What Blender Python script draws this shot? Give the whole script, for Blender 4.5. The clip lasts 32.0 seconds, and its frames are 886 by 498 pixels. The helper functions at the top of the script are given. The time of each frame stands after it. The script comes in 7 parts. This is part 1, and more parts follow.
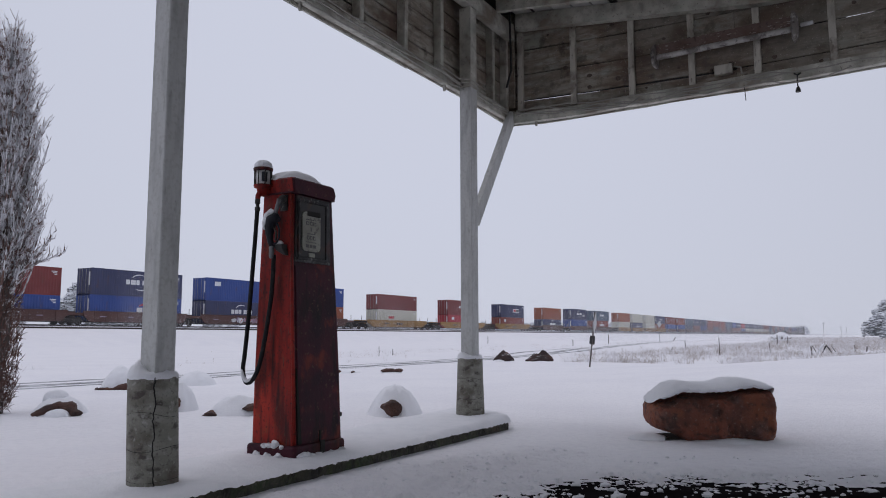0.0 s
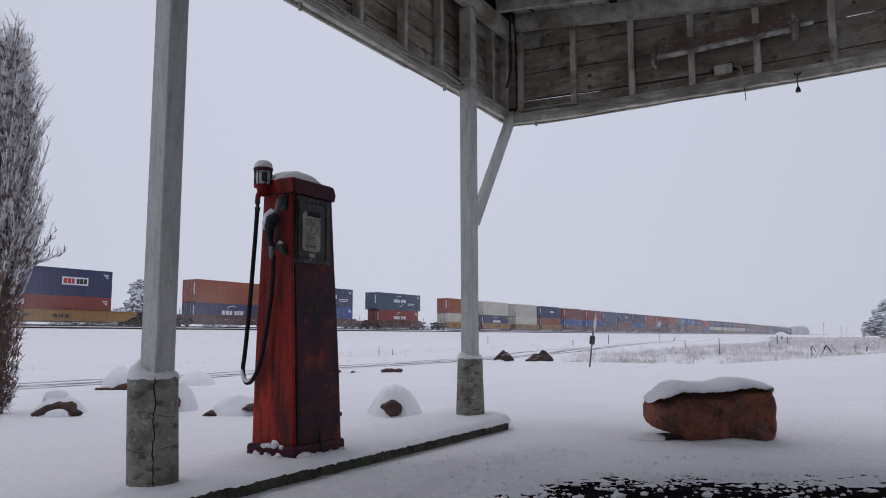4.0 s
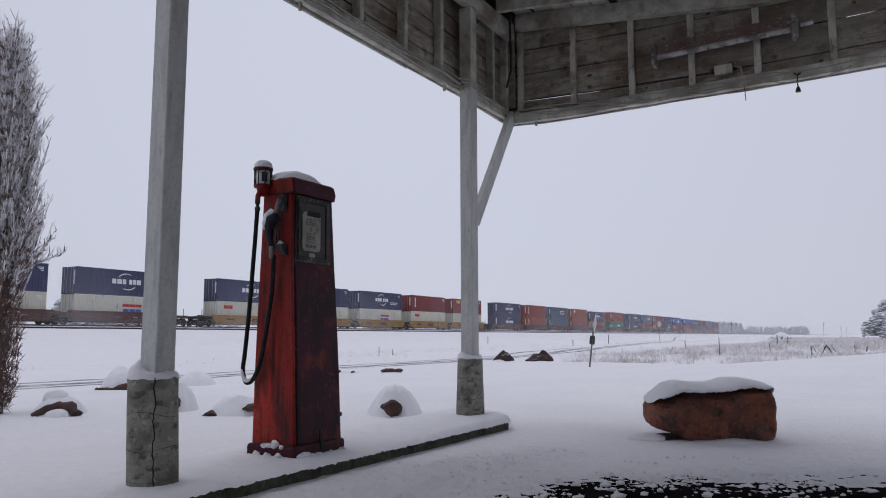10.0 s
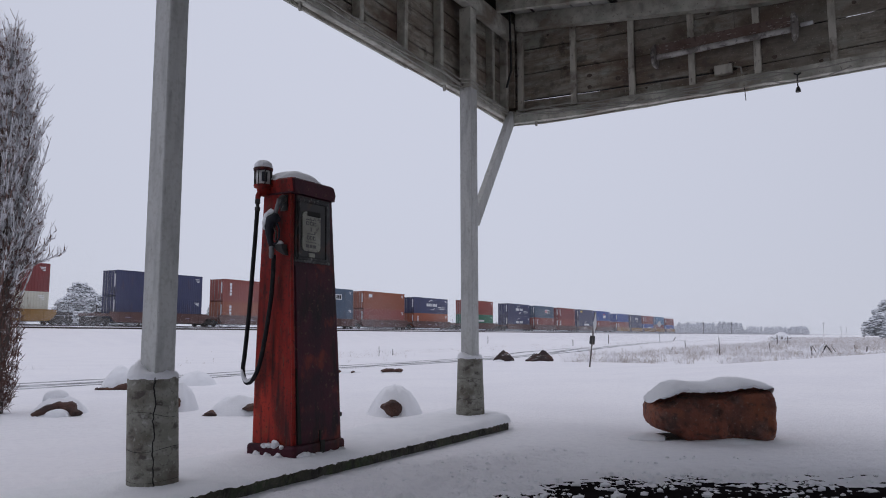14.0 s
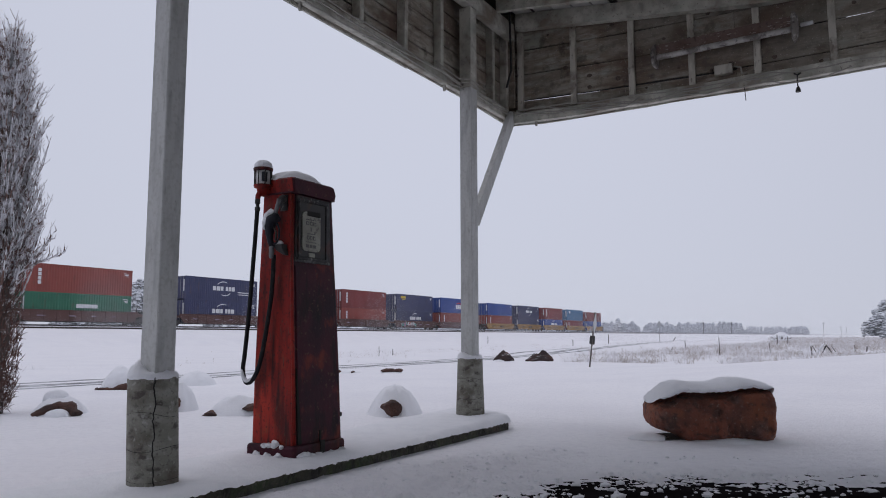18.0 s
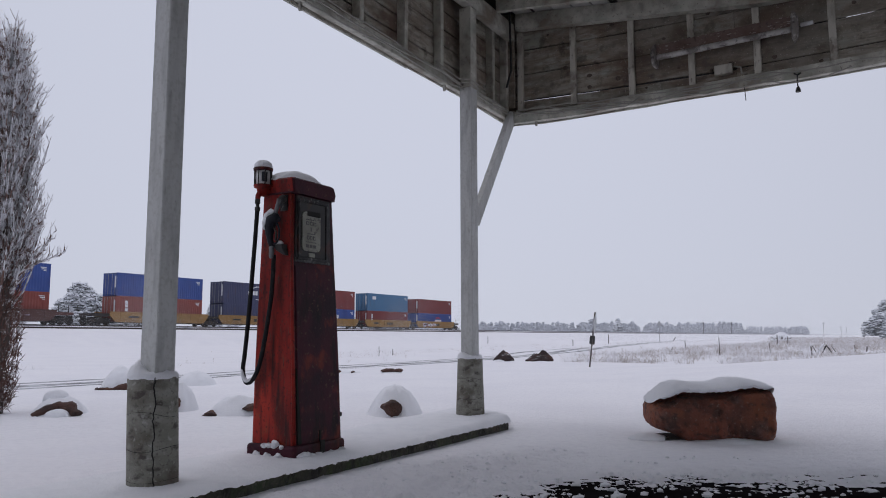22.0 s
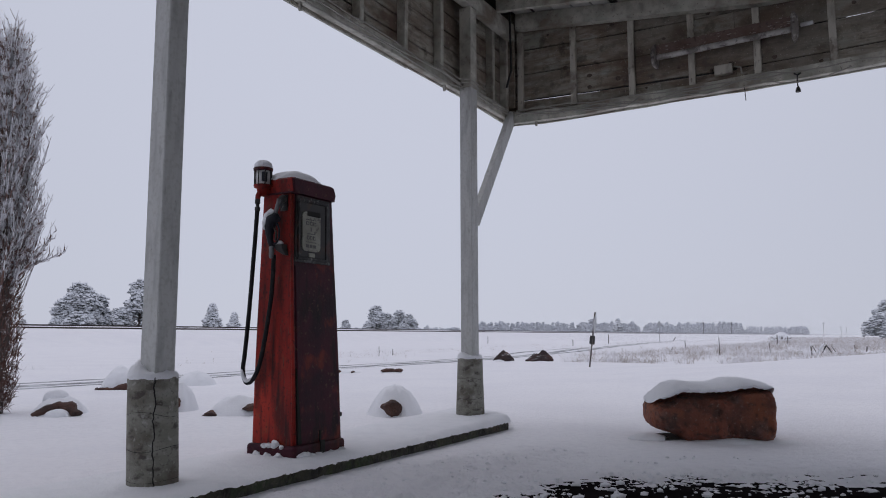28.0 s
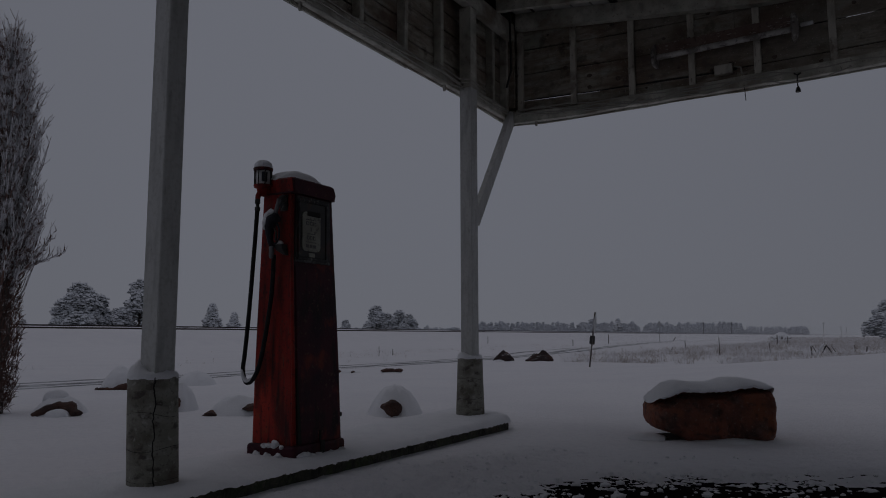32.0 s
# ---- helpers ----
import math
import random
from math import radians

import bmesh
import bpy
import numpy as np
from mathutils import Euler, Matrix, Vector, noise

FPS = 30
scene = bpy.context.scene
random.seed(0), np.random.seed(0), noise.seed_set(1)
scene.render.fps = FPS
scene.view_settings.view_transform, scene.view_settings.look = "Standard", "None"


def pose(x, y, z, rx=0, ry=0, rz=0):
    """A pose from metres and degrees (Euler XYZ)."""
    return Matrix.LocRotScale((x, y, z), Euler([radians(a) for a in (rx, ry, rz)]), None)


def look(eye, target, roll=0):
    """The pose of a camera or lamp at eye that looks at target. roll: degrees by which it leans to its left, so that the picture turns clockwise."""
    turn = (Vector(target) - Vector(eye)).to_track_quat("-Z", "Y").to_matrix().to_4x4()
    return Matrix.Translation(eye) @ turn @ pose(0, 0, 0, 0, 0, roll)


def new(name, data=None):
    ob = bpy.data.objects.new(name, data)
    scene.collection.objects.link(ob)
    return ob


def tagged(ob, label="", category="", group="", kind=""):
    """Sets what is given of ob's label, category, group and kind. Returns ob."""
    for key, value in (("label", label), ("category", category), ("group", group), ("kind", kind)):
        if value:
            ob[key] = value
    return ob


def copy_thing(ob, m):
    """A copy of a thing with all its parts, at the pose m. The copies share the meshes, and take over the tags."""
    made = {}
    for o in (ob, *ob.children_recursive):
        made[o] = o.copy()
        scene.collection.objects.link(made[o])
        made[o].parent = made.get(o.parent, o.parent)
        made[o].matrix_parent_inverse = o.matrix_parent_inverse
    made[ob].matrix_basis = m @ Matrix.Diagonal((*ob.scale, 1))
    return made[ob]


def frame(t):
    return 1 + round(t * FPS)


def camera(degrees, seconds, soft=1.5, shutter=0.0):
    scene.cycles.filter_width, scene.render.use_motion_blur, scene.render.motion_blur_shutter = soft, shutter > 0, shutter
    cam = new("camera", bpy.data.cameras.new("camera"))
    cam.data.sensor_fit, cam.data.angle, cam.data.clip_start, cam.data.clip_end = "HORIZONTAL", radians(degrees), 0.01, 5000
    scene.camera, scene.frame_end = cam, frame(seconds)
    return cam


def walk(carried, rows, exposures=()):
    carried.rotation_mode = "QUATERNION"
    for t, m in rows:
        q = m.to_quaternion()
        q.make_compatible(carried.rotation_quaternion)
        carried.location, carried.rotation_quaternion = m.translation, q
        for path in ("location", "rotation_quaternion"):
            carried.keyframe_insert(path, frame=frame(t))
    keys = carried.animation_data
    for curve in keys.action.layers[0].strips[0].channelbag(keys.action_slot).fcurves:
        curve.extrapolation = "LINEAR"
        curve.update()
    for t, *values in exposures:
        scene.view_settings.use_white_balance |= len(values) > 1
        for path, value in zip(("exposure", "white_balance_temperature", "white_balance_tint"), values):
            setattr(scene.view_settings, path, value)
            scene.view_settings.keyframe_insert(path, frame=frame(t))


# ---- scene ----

# ---------------------------------------------------------------- camera
cam = camera(61.23, 32.0, soft=1.0)
VIEW = pose(0, 0, 0.87, 90 + 6.672, 0, 0) @ pose(0, 0, 0, 0, 0, -0.13)
walk(cam, [(0.0, VIEW), (32.0, VIEW)],
     exposures=[(0.0, 0.0), (25.5, 0.0), (27.5, -0.06), (31.0, -0.10), (31.3, -0.66), (31.6, -1.15), (32.0, -2.22)])

# ---------------------------------------------------------------- world and sun
HEAD = 30.3                                   # heading of railway, road and island
SKY_TINT = (0.555, 0.578, 0.684, 1)
world = bpy.data.worlds.new("overcast_sky")
scene.world = world
world.use_nodes = True
wn, wl = world.node_tree.nodes, world.node_tree.links
wn.clear()
w_out = wn.new("ShaderNodeOutputWorld")
w_sky = wn.new("ShaderNodeTexSky")
w_sky.sky_type, w_sky.sun_disc = "NISHITA", False
w_sky.sun_elevation, w_sky.sun_rotation = radians(70), radians(319)
w_b1 = wn.new("ShaderNodeBackground")
w_b1.inputs["Strength"].default_value = 0.05
w_b2 = wn.new("ShaderNodeBackground")
w_b2.inputs["Color"].default_value = SKY_TINT
w_mix = wn.new("ShaderNodeMixShader")
w_mix.inputs[0].default_value = 0.94
# the cloud is a little thinner, so brighter, in one broad direction
w_tc = wn.new("ShaderNodeTexCoord")
w_dot = wn.new("ShaderNodeVectorMath")
w_dot.operation = "DOT_PRODUCT"
w_dot.inputs[1].default_value = Vector((-0.06, 0.90, 0.42)).normalized()
w_lobe = wn.new("ShaderNodeMapRange")
w_lobe.inputs[1].default_value, w_lobe.inputs[2].default_value = 0.74, 1.0
w_lobe.inputs[3].default_value, w_lobe.inputs[4].default_value = 1.00, 1.12
wl.new(w_tc.outputs["Generated"], w_dot.inputs[0])
wl.new(w_dot.outputs["Value"], w_lobe.inputs[0])
wl.new(w_lobe.outputs[0], w_b2.inputs["Strength"])
wl.new(w_sky.outputs[0], w_b1.inputs[0])
wl.new(w_b1.outputs[0], w_mix.inputs[1])
wl.new(w_b2.outputs[0], w_mix.inputs[2])
wl.new(w_mix.outputs[0], w_out.inputs[0])
sun = new("sun", bpy.data.lights.new("sun", "SUN"))
sun.data.energy, sun.data.angle, sun.data.color = 0.53, radians(60), (1.0, 0.93, 0.94)
sun.matrix_basis = look((0, 0, 30), (7, -8, 0))


# ---------------------------------------------------------------- materials
def mix_rgb(nt, fac, a, b):
    m = nt.nodes.new("ShaderNodeMix")
    m.data_type = "RGBA"
    for sock, val in ((m.inputs[0], fac), (m.inputs[6], a), (m.inputs[7], b)):
        if isinstance(val, bpy.types.NodeSocket):
            nt.links.new(val, sock)
        elif isinstance(val, (int, float)):
            sock.default_value = val
        else:
            sock.default_value = (*val, 1)
    return m.outputs[2]


def noise_fac(nt, coord, scale, detail=4, lo=0.4, hi=0.6, stretch=(1, 1, 1), rough=0.55):
    mp = nt.nodes.new("ShaderNodeMapping")
    mp.inputs["Scale"].default_value = stretch
    nt.links.new(coord, mp.inputs[0])
    n = nt.nodes.new("ShaderNodeTexNoise")
    n.inputs["Scale"].default_value, n.inputs["Detail"].default_value = scale, detail
    n.inputs["Roughness"].default_value = rough
    nt.links.new(mp.outputs[0], n.inputs[0])
    r = nt.nodes.new("ShaderNodeMapRange")
    r.inputs[1].default_value, r.inputs[2].default_value = lo, hi
    nt.links.new(n.outputs[0], r.inputs[0])
    return r.outputs[0]


def material(name, base, rough=0.7, metal=0.0, layers=(), bump=(), island=0.0, spec=0.5, snow=None, rand=0.0, world_space=False):
    """layers: (colour, scale, lo, hi, strength, stretch); bump: (scale, strength, distance, stretch); snow: (lo, hi, colour) by the slope."""
    m = bpy.data.materials.new(name)
    m.use_nodes = True
    nt = m.node_tree
    b = nt.nodes["Principled BSDF"]
    tc = nt.nodes.new("ShaderNodeTexCoord")
    geo = nt.nodes.new("ShaderNodeNewGeometry")
    coord = geo.outputs["Position"] if world_space else tc.outputs["Object"]
    col = base
    if rand:
        oi = nt.nodes.new("ShaderNodeObjectInfo")
        mr = nt.nodes.new("ShaderNodeMapRange")
        mr.inputs[3].default_value, mr.inputs[4].default_value = 0.0, rand
        nt.links.new(oi.outputs["Random"], mr.inputs[0])
        col = mix_rgb(nt, mr.outputs[0], col, tuple(c * 0.3 for c in base))
    if island:
        mr = nt.nodes.new("ShaderNodeMapRange")
        mr.inputs[3].default_value, mr.inputs[4].default_value = 0.0, island
        nt.links.new(geo.outputs["Random Per Island"], mr.inputs[0])
        col = mix_rgb(nt, mr.outputs[0], col, tuple(c * 0.3 for c in base))
    for colour, scale, lo, hi, strength, stretch in layers:
        f = noise_fac(nt, coord, scale, 5, lo, hi, stretch)
        mm = nt.nodes.new("ShaderNodeMath")
        mm.operation = "MULTIPLY"
        mm.inputs[1].default_value = strength
        nt.links.new(f, mm.inputs[0])
        col = mix_rgb(nt, mm.outputs[0], col, colour)
    if snow:
        sx = nt.nodes.new("ShaderNodeSeparateXYZ")
        nt.links.new(geo.outputs["Normal"], sx.inputs[0])
        f0 = noise_fac(nt, coord, snow[3] if len(snow) > 3 else 3.0, 4, 0.3, 0.7)
        ad = nt.nodes.new("ShaderNodeMath")
        ad.operation = "MULTIPLY_ADD"
        ad.inputs[1].default_value = 0.5
        nt.links.new(f0, ad.inputs[0])
        nt.links.new(sx.outputs[2], ad.inputs[2])
        mr = nt.nodes.new("ShaderNodeMapRange")
        mr.inputs[1].default_value, mr.inputs[2].default_value = snow[0], snow[1]
        nt.links.new(ad.outputs[0], mr.inputs[0])
        col = mix_rgb(nt, mr.outputs[0], col, snow[2])
    if isinstance(col, bpy.types.NodeSocket):
        nt.links.new(col, b.inputs["Base Color"])
    else:
        b.inputs["Base Color"].default_value = (*col, 1)
    b.inputs["Roughness"].default_value, b.inputs["Metallic"].default_value = rough, metal
    b.inputs["Specular IOR Level"].default_value = spec
    last = None
    for scale, strength, dist, stretch in bump:
        f = noise_fac(nt, coord, scale, 5, 0.2, 0.8, stretch)
        bp = nt.nodes.new("ShaderNodeBump")
        bp.inputs["Strength"].default_value, bp.inputs["Distance"].default_value = strength, dist
        nt.links.new(f, bp.inputs["Height"])
        if last:
            nt.links.new(last, bp.inputs["Normal"])
        last = bp.outputs[0]
    if last:
        nt.links.new(last, b.inputs["Normal"])
    return m


ONE = (1, 1, 1)
WHITE_SNOW = (0.85, 0.842, 0.865)
M_SNOW = material("snow", WHITE_SNOW, 0.75, layers=[((0.77, 0.765, 0.805), 0.6, 0.4, 0.7, 0.6, ONE), ((0.75, 0.745, 0.78), 14, 0.45, 0.7, 0.6, ONE)],
                  bump=[(2.5, 0.4, 0.05, ONE), (13, 0.5, 0.02, ONE), (46, 0.9, 0.011, ONE), (120, 0.6, 0.004, ONE)], spec=0.25, world_space=True)
M_SNOW_CAP = material("snow_cap", (0.80, 0.805, 0.83), 0.75, layers=[((0.72, 0.73, 0.76), 7, 0.45, 0.7, 0.6, ONE)], bump=[(6, 0.3, 0.02, ONE), (44, 0.75, 0.009, ONE), (120, 0.6, 0.004, ONE)], spec=0.25, world_space=True)
M_ASPHALT = material("asphalt", (0.014, 0.012, 0.013), 0.95, layers=[((0.02, 0.017, 0.017), 14, 0.55, 0.75, 0.6, ONE), ((0.007, 0.006, 0.006), 3, 0.4, 0.6, 0.7, ONE)],
                     bump=[(70, 0.6, 0.01, ONE)], spec=0.0, world_space=True)
M_WET_ROAD = material("wet_road", (0.10, 0.10, 0.105), 0.45, layers=[((0.55, 0.56, 0.60), 2.2, 0.48, 0.62, 0.85, ONE)], world_space=True)
M_CONCRETE = material("concrete", (0.22, 0.216, 0.182), 0.88,
                      layers=[((0.34, 0.335, 0.295), 4.0, 0.46, 0.64, 0.7, (1, 1, 2.2)), ((0.095, 0.076, 0.058), 3.2, 0.46, 0.58, 0.85, ONE), ((0.058, 0.047, 0.040), 8, 0.57, 0.65, 0.8, (1, 1, 1.8)), ((0.14, 0.135, 0.10), 9, 0.54, 0.68, 0.5, (1, 1, 3)), ((0.06, 0.055, 0.046), 42, 0.58, 0.66, 0.5, ONE), ((0.43, 0.42, 0.385), 30, 0.60, 0.70, 0.6, ONE)],
                      bump=[(12, 0.6, 0.02, ONE), (55, 0.8, 0.010, ONE)])
M_CURB = material("mossy_curb", (0.060, 0.058, 0.040), 0.9, layers=[((0.045, 0.065, 0.030), 3.0, 0.48, 0.62, 0.8, ONE), ((0.20, 0.080, 0.035), 1.1, 0.62, 0.68, 0.8, ONE), ((0.075, 0.095, 0.042), 9, 0.56, 0.66, 0.7, ONE), ((0.022, 0.020, 0.017), 7, 0.46, 0.60, 0.85, ONE), ((0.13, 0.12, 0.10), 26, 0.58, 0.68, 0.6, ONE)],
                  bump=[(20, 0.8, 0.025, ONE), (70, 0.6, 0.008, ONE)], world_space=True)
M_CRACK = material("crack", (0.015, 0.014, 0.012), 0.95)
M_POST = material("white_post_paint", (0.50, 0.505, 0.49), 0.65,
                  layers=[((0.38, 0.375, 0.35), 40, 0.5, 0.65, 0.6, ONE), ((0.14, 0.12, 0.10), 60, 0.68, 0.74, 0.7, ONE), ((0.30, 0.30, 0.29), 5, 0.48, 0.7, 0.7, (3, 3, 0.5)), ((0.20, 0.19, 0.17), 25, 0.62, 0.72, 0.5, (1, 1, 0.25))],
                  bump=[(30, 0.3, 0.004, (2, 2, 0.2))])
M_BOARD = material("weathered_board", (0.45, 0.415, 0.34), 0.8,
                   layers=[((0.25, 0.22, 0.175), 2.2, 0.42, 0.62, 0.75, (0.35, 0.35, 3)), ((0.13, 0.105, 0.08), 9, 0.50, 0.68, 0.5, (0.4, 0.4, 3)), ((0.16, 0.105, 0.072), 1.7, 0.46, 0.58, 0.85, (0.5, 0.5, 1.6)), ((0.36, 0.375, 0.315), 3.4, 0.53, 0.64, 0.7, (0.5, 0.5, 1.4)), ((0.09, 0.07, 0.055), 7, 0.55, 0.64, 0.7, ONE), ((0.10, 0.08, 0.065), 22, 0.54, 0.70, 0.6, (0.12, 0.12, 2.5)), ((0.50, 0.48, 0.41), 5, 0.55, 0.68, 0.6, (0.5, 0.5, 2)), ((0.09, 0.07, 0.055), 40, 0.62, 0.68, 0.5, ONE), ((0.22, 0.20, 0.165), 0.9, 0.42, 0.60, 0.7, ONE), ((0.12, 0.075, 0.05), 1.6, 0.53, 0.63, 0.7, ONE), ((0.10, 0.075, 0.062), 17, 0.52, 0.68, 0.40, (0.6, 0.6, 1.3)), ((0.50, 0.47, 0.42), 60, 0.62, 0.68, 0.6, ONE)],
                   bump=[(18, 0.5, 0.006, (0.15, 0.15, 3)), (60, 0.5, 0.004, ONE)], rand=0.25)
M_STUD = material("painted_stud", (0.61, 0.60, 0.525), 0.75,
                  layers=[((0.30, 0.28, 0.235), 6, 0.46, 0.68, 0.8, ONE), ((0.20, 0.175, 0.14), 14, 0.52, 0.7, 0.5, ONE), ((0.20, 0.16, 0.12), 2.5, 0.48, 0.64, 0.75, ONE), ((0.10, 0.08, 0.065), 44, 0.62, 0.68, 0.6, ONE), ((0.38, 0.40, 0.34), 4.0, 0.52, 0.66, 0.6, ONE)], bump=[(30, 0.5, 0.006, ONE)], rand=0.2)
M_STUD_RAW = material("weathered_stud", (0.58, 0.555, 0.48), 0.8,
                      layers=[((0.24, 0.21, 0.17), 7, 0.46, 0.64, 0.8, (1, 1, 0.3)), ((0.16, 0.125, 0.10), 3, 0.54, 0.64, 0.7, ONE), ((0.10, 0.08, 0.065), 30, 0.58, 0.68, 0.6, (1, 1, 0.4)), ((0.52, 0.50, 0.43), 11, 0.58, 0.68, 0.6, ONE)], bump=[(30, 0.6, 0.007, (1, 1, 0.3))], rand=0.3)
M_KNOT = material("dark_knot", (0.09, 0.07, 0.055), 0.85, layers=[((0.16, 0.13, 0.10), 60, 0.5, 0.65, 0.7, ONE)])
M_DECK = material("pale_deck_board", (0.50, 0.485, 0.45), 0.85, layers=[((0.22, 0.20, 0.18), 4, 0.5, 0.7, 0.6, (0.3, 1, 1))], rand=0.4)
M_WIRE = material("old_wire", (0.34, 0.325, 0.29), 0.6)
M_DARK = material("dark_iron", (0.035, 0.033, 0.032), 0.55, 0.4, layers=[((0.09, 0.05, 0.03), 12, 0.55, 0.7, 0.6, ONE)])
M_TUBE = material("frosted_tube", (0.60, 0.60, 0.60), 0.25, layers=[((0.30, 0.28, 0.25), 11, 0.50, 0.68, 0.6, ONE)])
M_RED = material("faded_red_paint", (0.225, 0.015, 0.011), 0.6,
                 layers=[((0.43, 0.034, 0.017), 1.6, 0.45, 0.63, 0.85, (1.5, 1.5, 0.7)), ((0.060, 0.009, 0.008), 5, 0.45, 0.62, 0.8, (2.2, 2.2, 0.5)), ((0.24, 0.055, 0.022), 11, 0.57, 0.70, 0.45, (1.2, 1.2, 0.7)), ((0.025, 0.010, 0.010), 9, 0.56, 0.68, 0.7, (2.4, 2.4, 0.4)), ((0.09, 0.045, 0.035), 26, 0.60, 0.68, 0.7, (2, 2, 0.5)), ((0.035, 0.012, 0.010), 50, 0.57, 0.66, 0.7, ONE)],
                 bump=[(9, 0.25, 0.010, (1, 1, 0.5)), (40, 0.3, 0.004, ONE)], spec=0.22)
M_FRONT = material("rust_flecked_dark_red", (0.055, 0.008, 0.017), 0.62,
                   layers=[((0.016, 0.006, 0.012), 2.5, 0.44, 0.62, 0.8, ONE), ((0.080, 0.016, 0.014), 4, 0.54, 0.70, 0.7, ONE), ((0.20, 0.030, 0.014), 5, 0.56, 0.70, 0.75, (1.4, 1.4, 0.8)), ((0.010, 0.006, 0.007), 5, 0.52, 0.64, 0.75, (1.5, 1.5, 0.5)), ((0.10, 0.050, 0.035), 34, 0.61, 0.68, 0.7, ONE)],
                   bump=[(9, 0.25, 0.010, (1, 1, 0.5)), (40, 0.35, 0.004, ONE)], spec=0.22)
M_PANEL = material("weathered_pump_panel", (0.024, 0.023, 0.023), 0.5, 0.0, layers=[((0.085, 0.083, 0.080), 9, 0.54, 0.68, 0.7, (1.5, 1.5, 0.7)), ((0.20, 0.195, 0.18), 38, 0.60, 0.67, 0.75, (1, 1, 0.5)), ((0.010, 0.009, 0.009), 22, 0.52, 0.64, 0.7, ONE), ((0.07, 0.018, 0.014), 6, 0.58, 0.7, 0.6, ONE)], bump=[(50, 0.5, 0.004, ONE)], spec=0.3)
M_DIAL = material("dial_face", (0.27, 0.268, 0.22), 0.6, layers=[((0.15, 0.14, 0.11), 7, 0.46, 0.66, 0.75, ONE), ((0.07, 0.06, 0.05), 30, 0.57, 0.66, 0.7, ONE)])
M_DIAL_MARK = material("dial_mark", (0.10, 0.095, 0.09), 0.7)
M_RUBBER = material("black_rubber", (0.010, 0.010, 0.011), 0.6, spec=0.2, layers=[((0.04, 0.04, 0.042), 20, 0.55, 0.7, 0.5, ONE)])
M_NOZZLE = material("dull_nozzle_metal", (0.009, 0.010, 0.016), 0.55, 0.0, layers=[((0.06, 0.06, 0.065), 20, 0.56, 0.7, 0.6, ONE)], spec=0.25)
M_CHROME = material("dull_steel", (0.17, 0.17, 0.175), 0.5, 0.6, layers=[((0.05, 0.045, 0.04), 30, 0.5, 0.65, 0.6, ONE)])
M_ROCK = material("red_sandstone", (0.270, 0.085, 0.050), 0.9,
                  layers=[((0.135, 0.060, 0.046), 2.2, 0.44, 0.60, 0.8, ONE), ((0.34, 0.115, 0.052), 2.6, 0.52, 0.68, 0.8, ONE), ((0.19, 0.125, 0.105), 5.5, 0.56, 0.68, 0.6, ONE), ((0.060, 0.034, 0.028), 6, 0.54, 0.64, 0.75, ONE), ((0.08, 0.045, 0.035), 24, 0.56, 0.66, 0.6, ONE), ((0.34, 0.24, 0.19), 34, 0.60, 0.70, 0.5, ONE)],
                  bump=[(5, 0.7, 0.06, ONE), (26, 1.0, 0.024, ONE), (90, 0.8, 0.008, ONE)], world_space=True)
# stones of the heaps, a darker red than the boulder
M_HEAP_ROCK = material("dark_red_rock", (0.085, 0.040, 0.030), 0.85,
                      layers=[((0.035, 0.022, 0.020), 5, 0.45, 0.62, 0.8, ONE), ((0.15, 0.065, 0.035), 7, 0.55, 0.7, 0.7, ONE)], bump=[(12, 0.8, 0.04, ONE), (50, 0.6, 0.012, ONE)], world_space=True)
# dark brown that paints the shade in the hollow below the boulder
M_HOLLOW_SHADE = material("bare_earth", (0.045, 0.030, 0.024), 0.95, layers=[((0.02, 0.014, 0.012), 20, 0.5, 0.65, 0.7, ONE)], bump=[(60, 0.6, 0.01, ONE)], world_space=True)
M_DARK_ROCK = material("dark_rock", (0.045, 0.028, 0.026), 0.95, layers=[((0.025, 0.018, 0.018), 5, 0.45, 0.65, 0.8, ONE), ((0.13, 0.06, 0.045), 3, 0.56, 0.7, 0.7, ONE)], bump=[(9, 0.7, 0.05, ONE)], snow=(1.02, 1.35, (0.72, 0.73, 0.76), 4.0), world_space=True)
M_TWIG = material("frosted_twig", (0.17, 0.10, 0.082), 0.85, layers=[((0.74, 0.74, 0.77), 13, 0.43, 0.52, 0.92, ONE)], island=0.45, snow=(0.25, 0.65, (0.76, 0.77, 0.80), 7.0))
M_TWIG_LOW = material("brown_twig", (0.155, 0.080, 0.062), 0.9, layers=[((0.52, 0.50, 0.50), 9, 0.58, 0.66, 0.8, ONE)], island=0.6, snow=(0.7, 1.15, (0.70, 0.70, 0.73), 7.0))
M_BARK = material("bark", (0.075, 0.055, 0.047), 0.9, layers=[((0.15, 0.13, 0.12), 9, 0.5, 0.7, 0.6, (3, 3, 0.4))], bump=[(20, 0.7, 0.02, (3, 3, 0.4))])
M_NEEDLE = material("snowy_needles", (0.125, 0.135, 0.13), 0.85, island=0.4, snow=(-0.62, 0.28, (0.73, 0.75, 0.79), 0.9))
# far needles: snow by slope, distance haze mixed into the pale base
M_FAR_NEEDLE = material("hazed_far_needles", (0.45, 0.47, 0.50), 0.9, island=0.4, snow=(0.0, 0.9, (0.66, 0.68, 0.73), 0.6))
M_GRASS = material("dry_grass", (0.42, 0.345, 0.28), 0.9, island=0.55, layers=[((0.76, 0.75, 0.77), 1.6, 0.40, 0.51, 0.95, ONE)])
M_FENCE_POST = material("grey_fence_post", (0.10, 0.085, 0.075), 0.85, layers=[((0.25, 0.24, 0.23), 6, 0.5, 0.7, 0.6, ONE)])
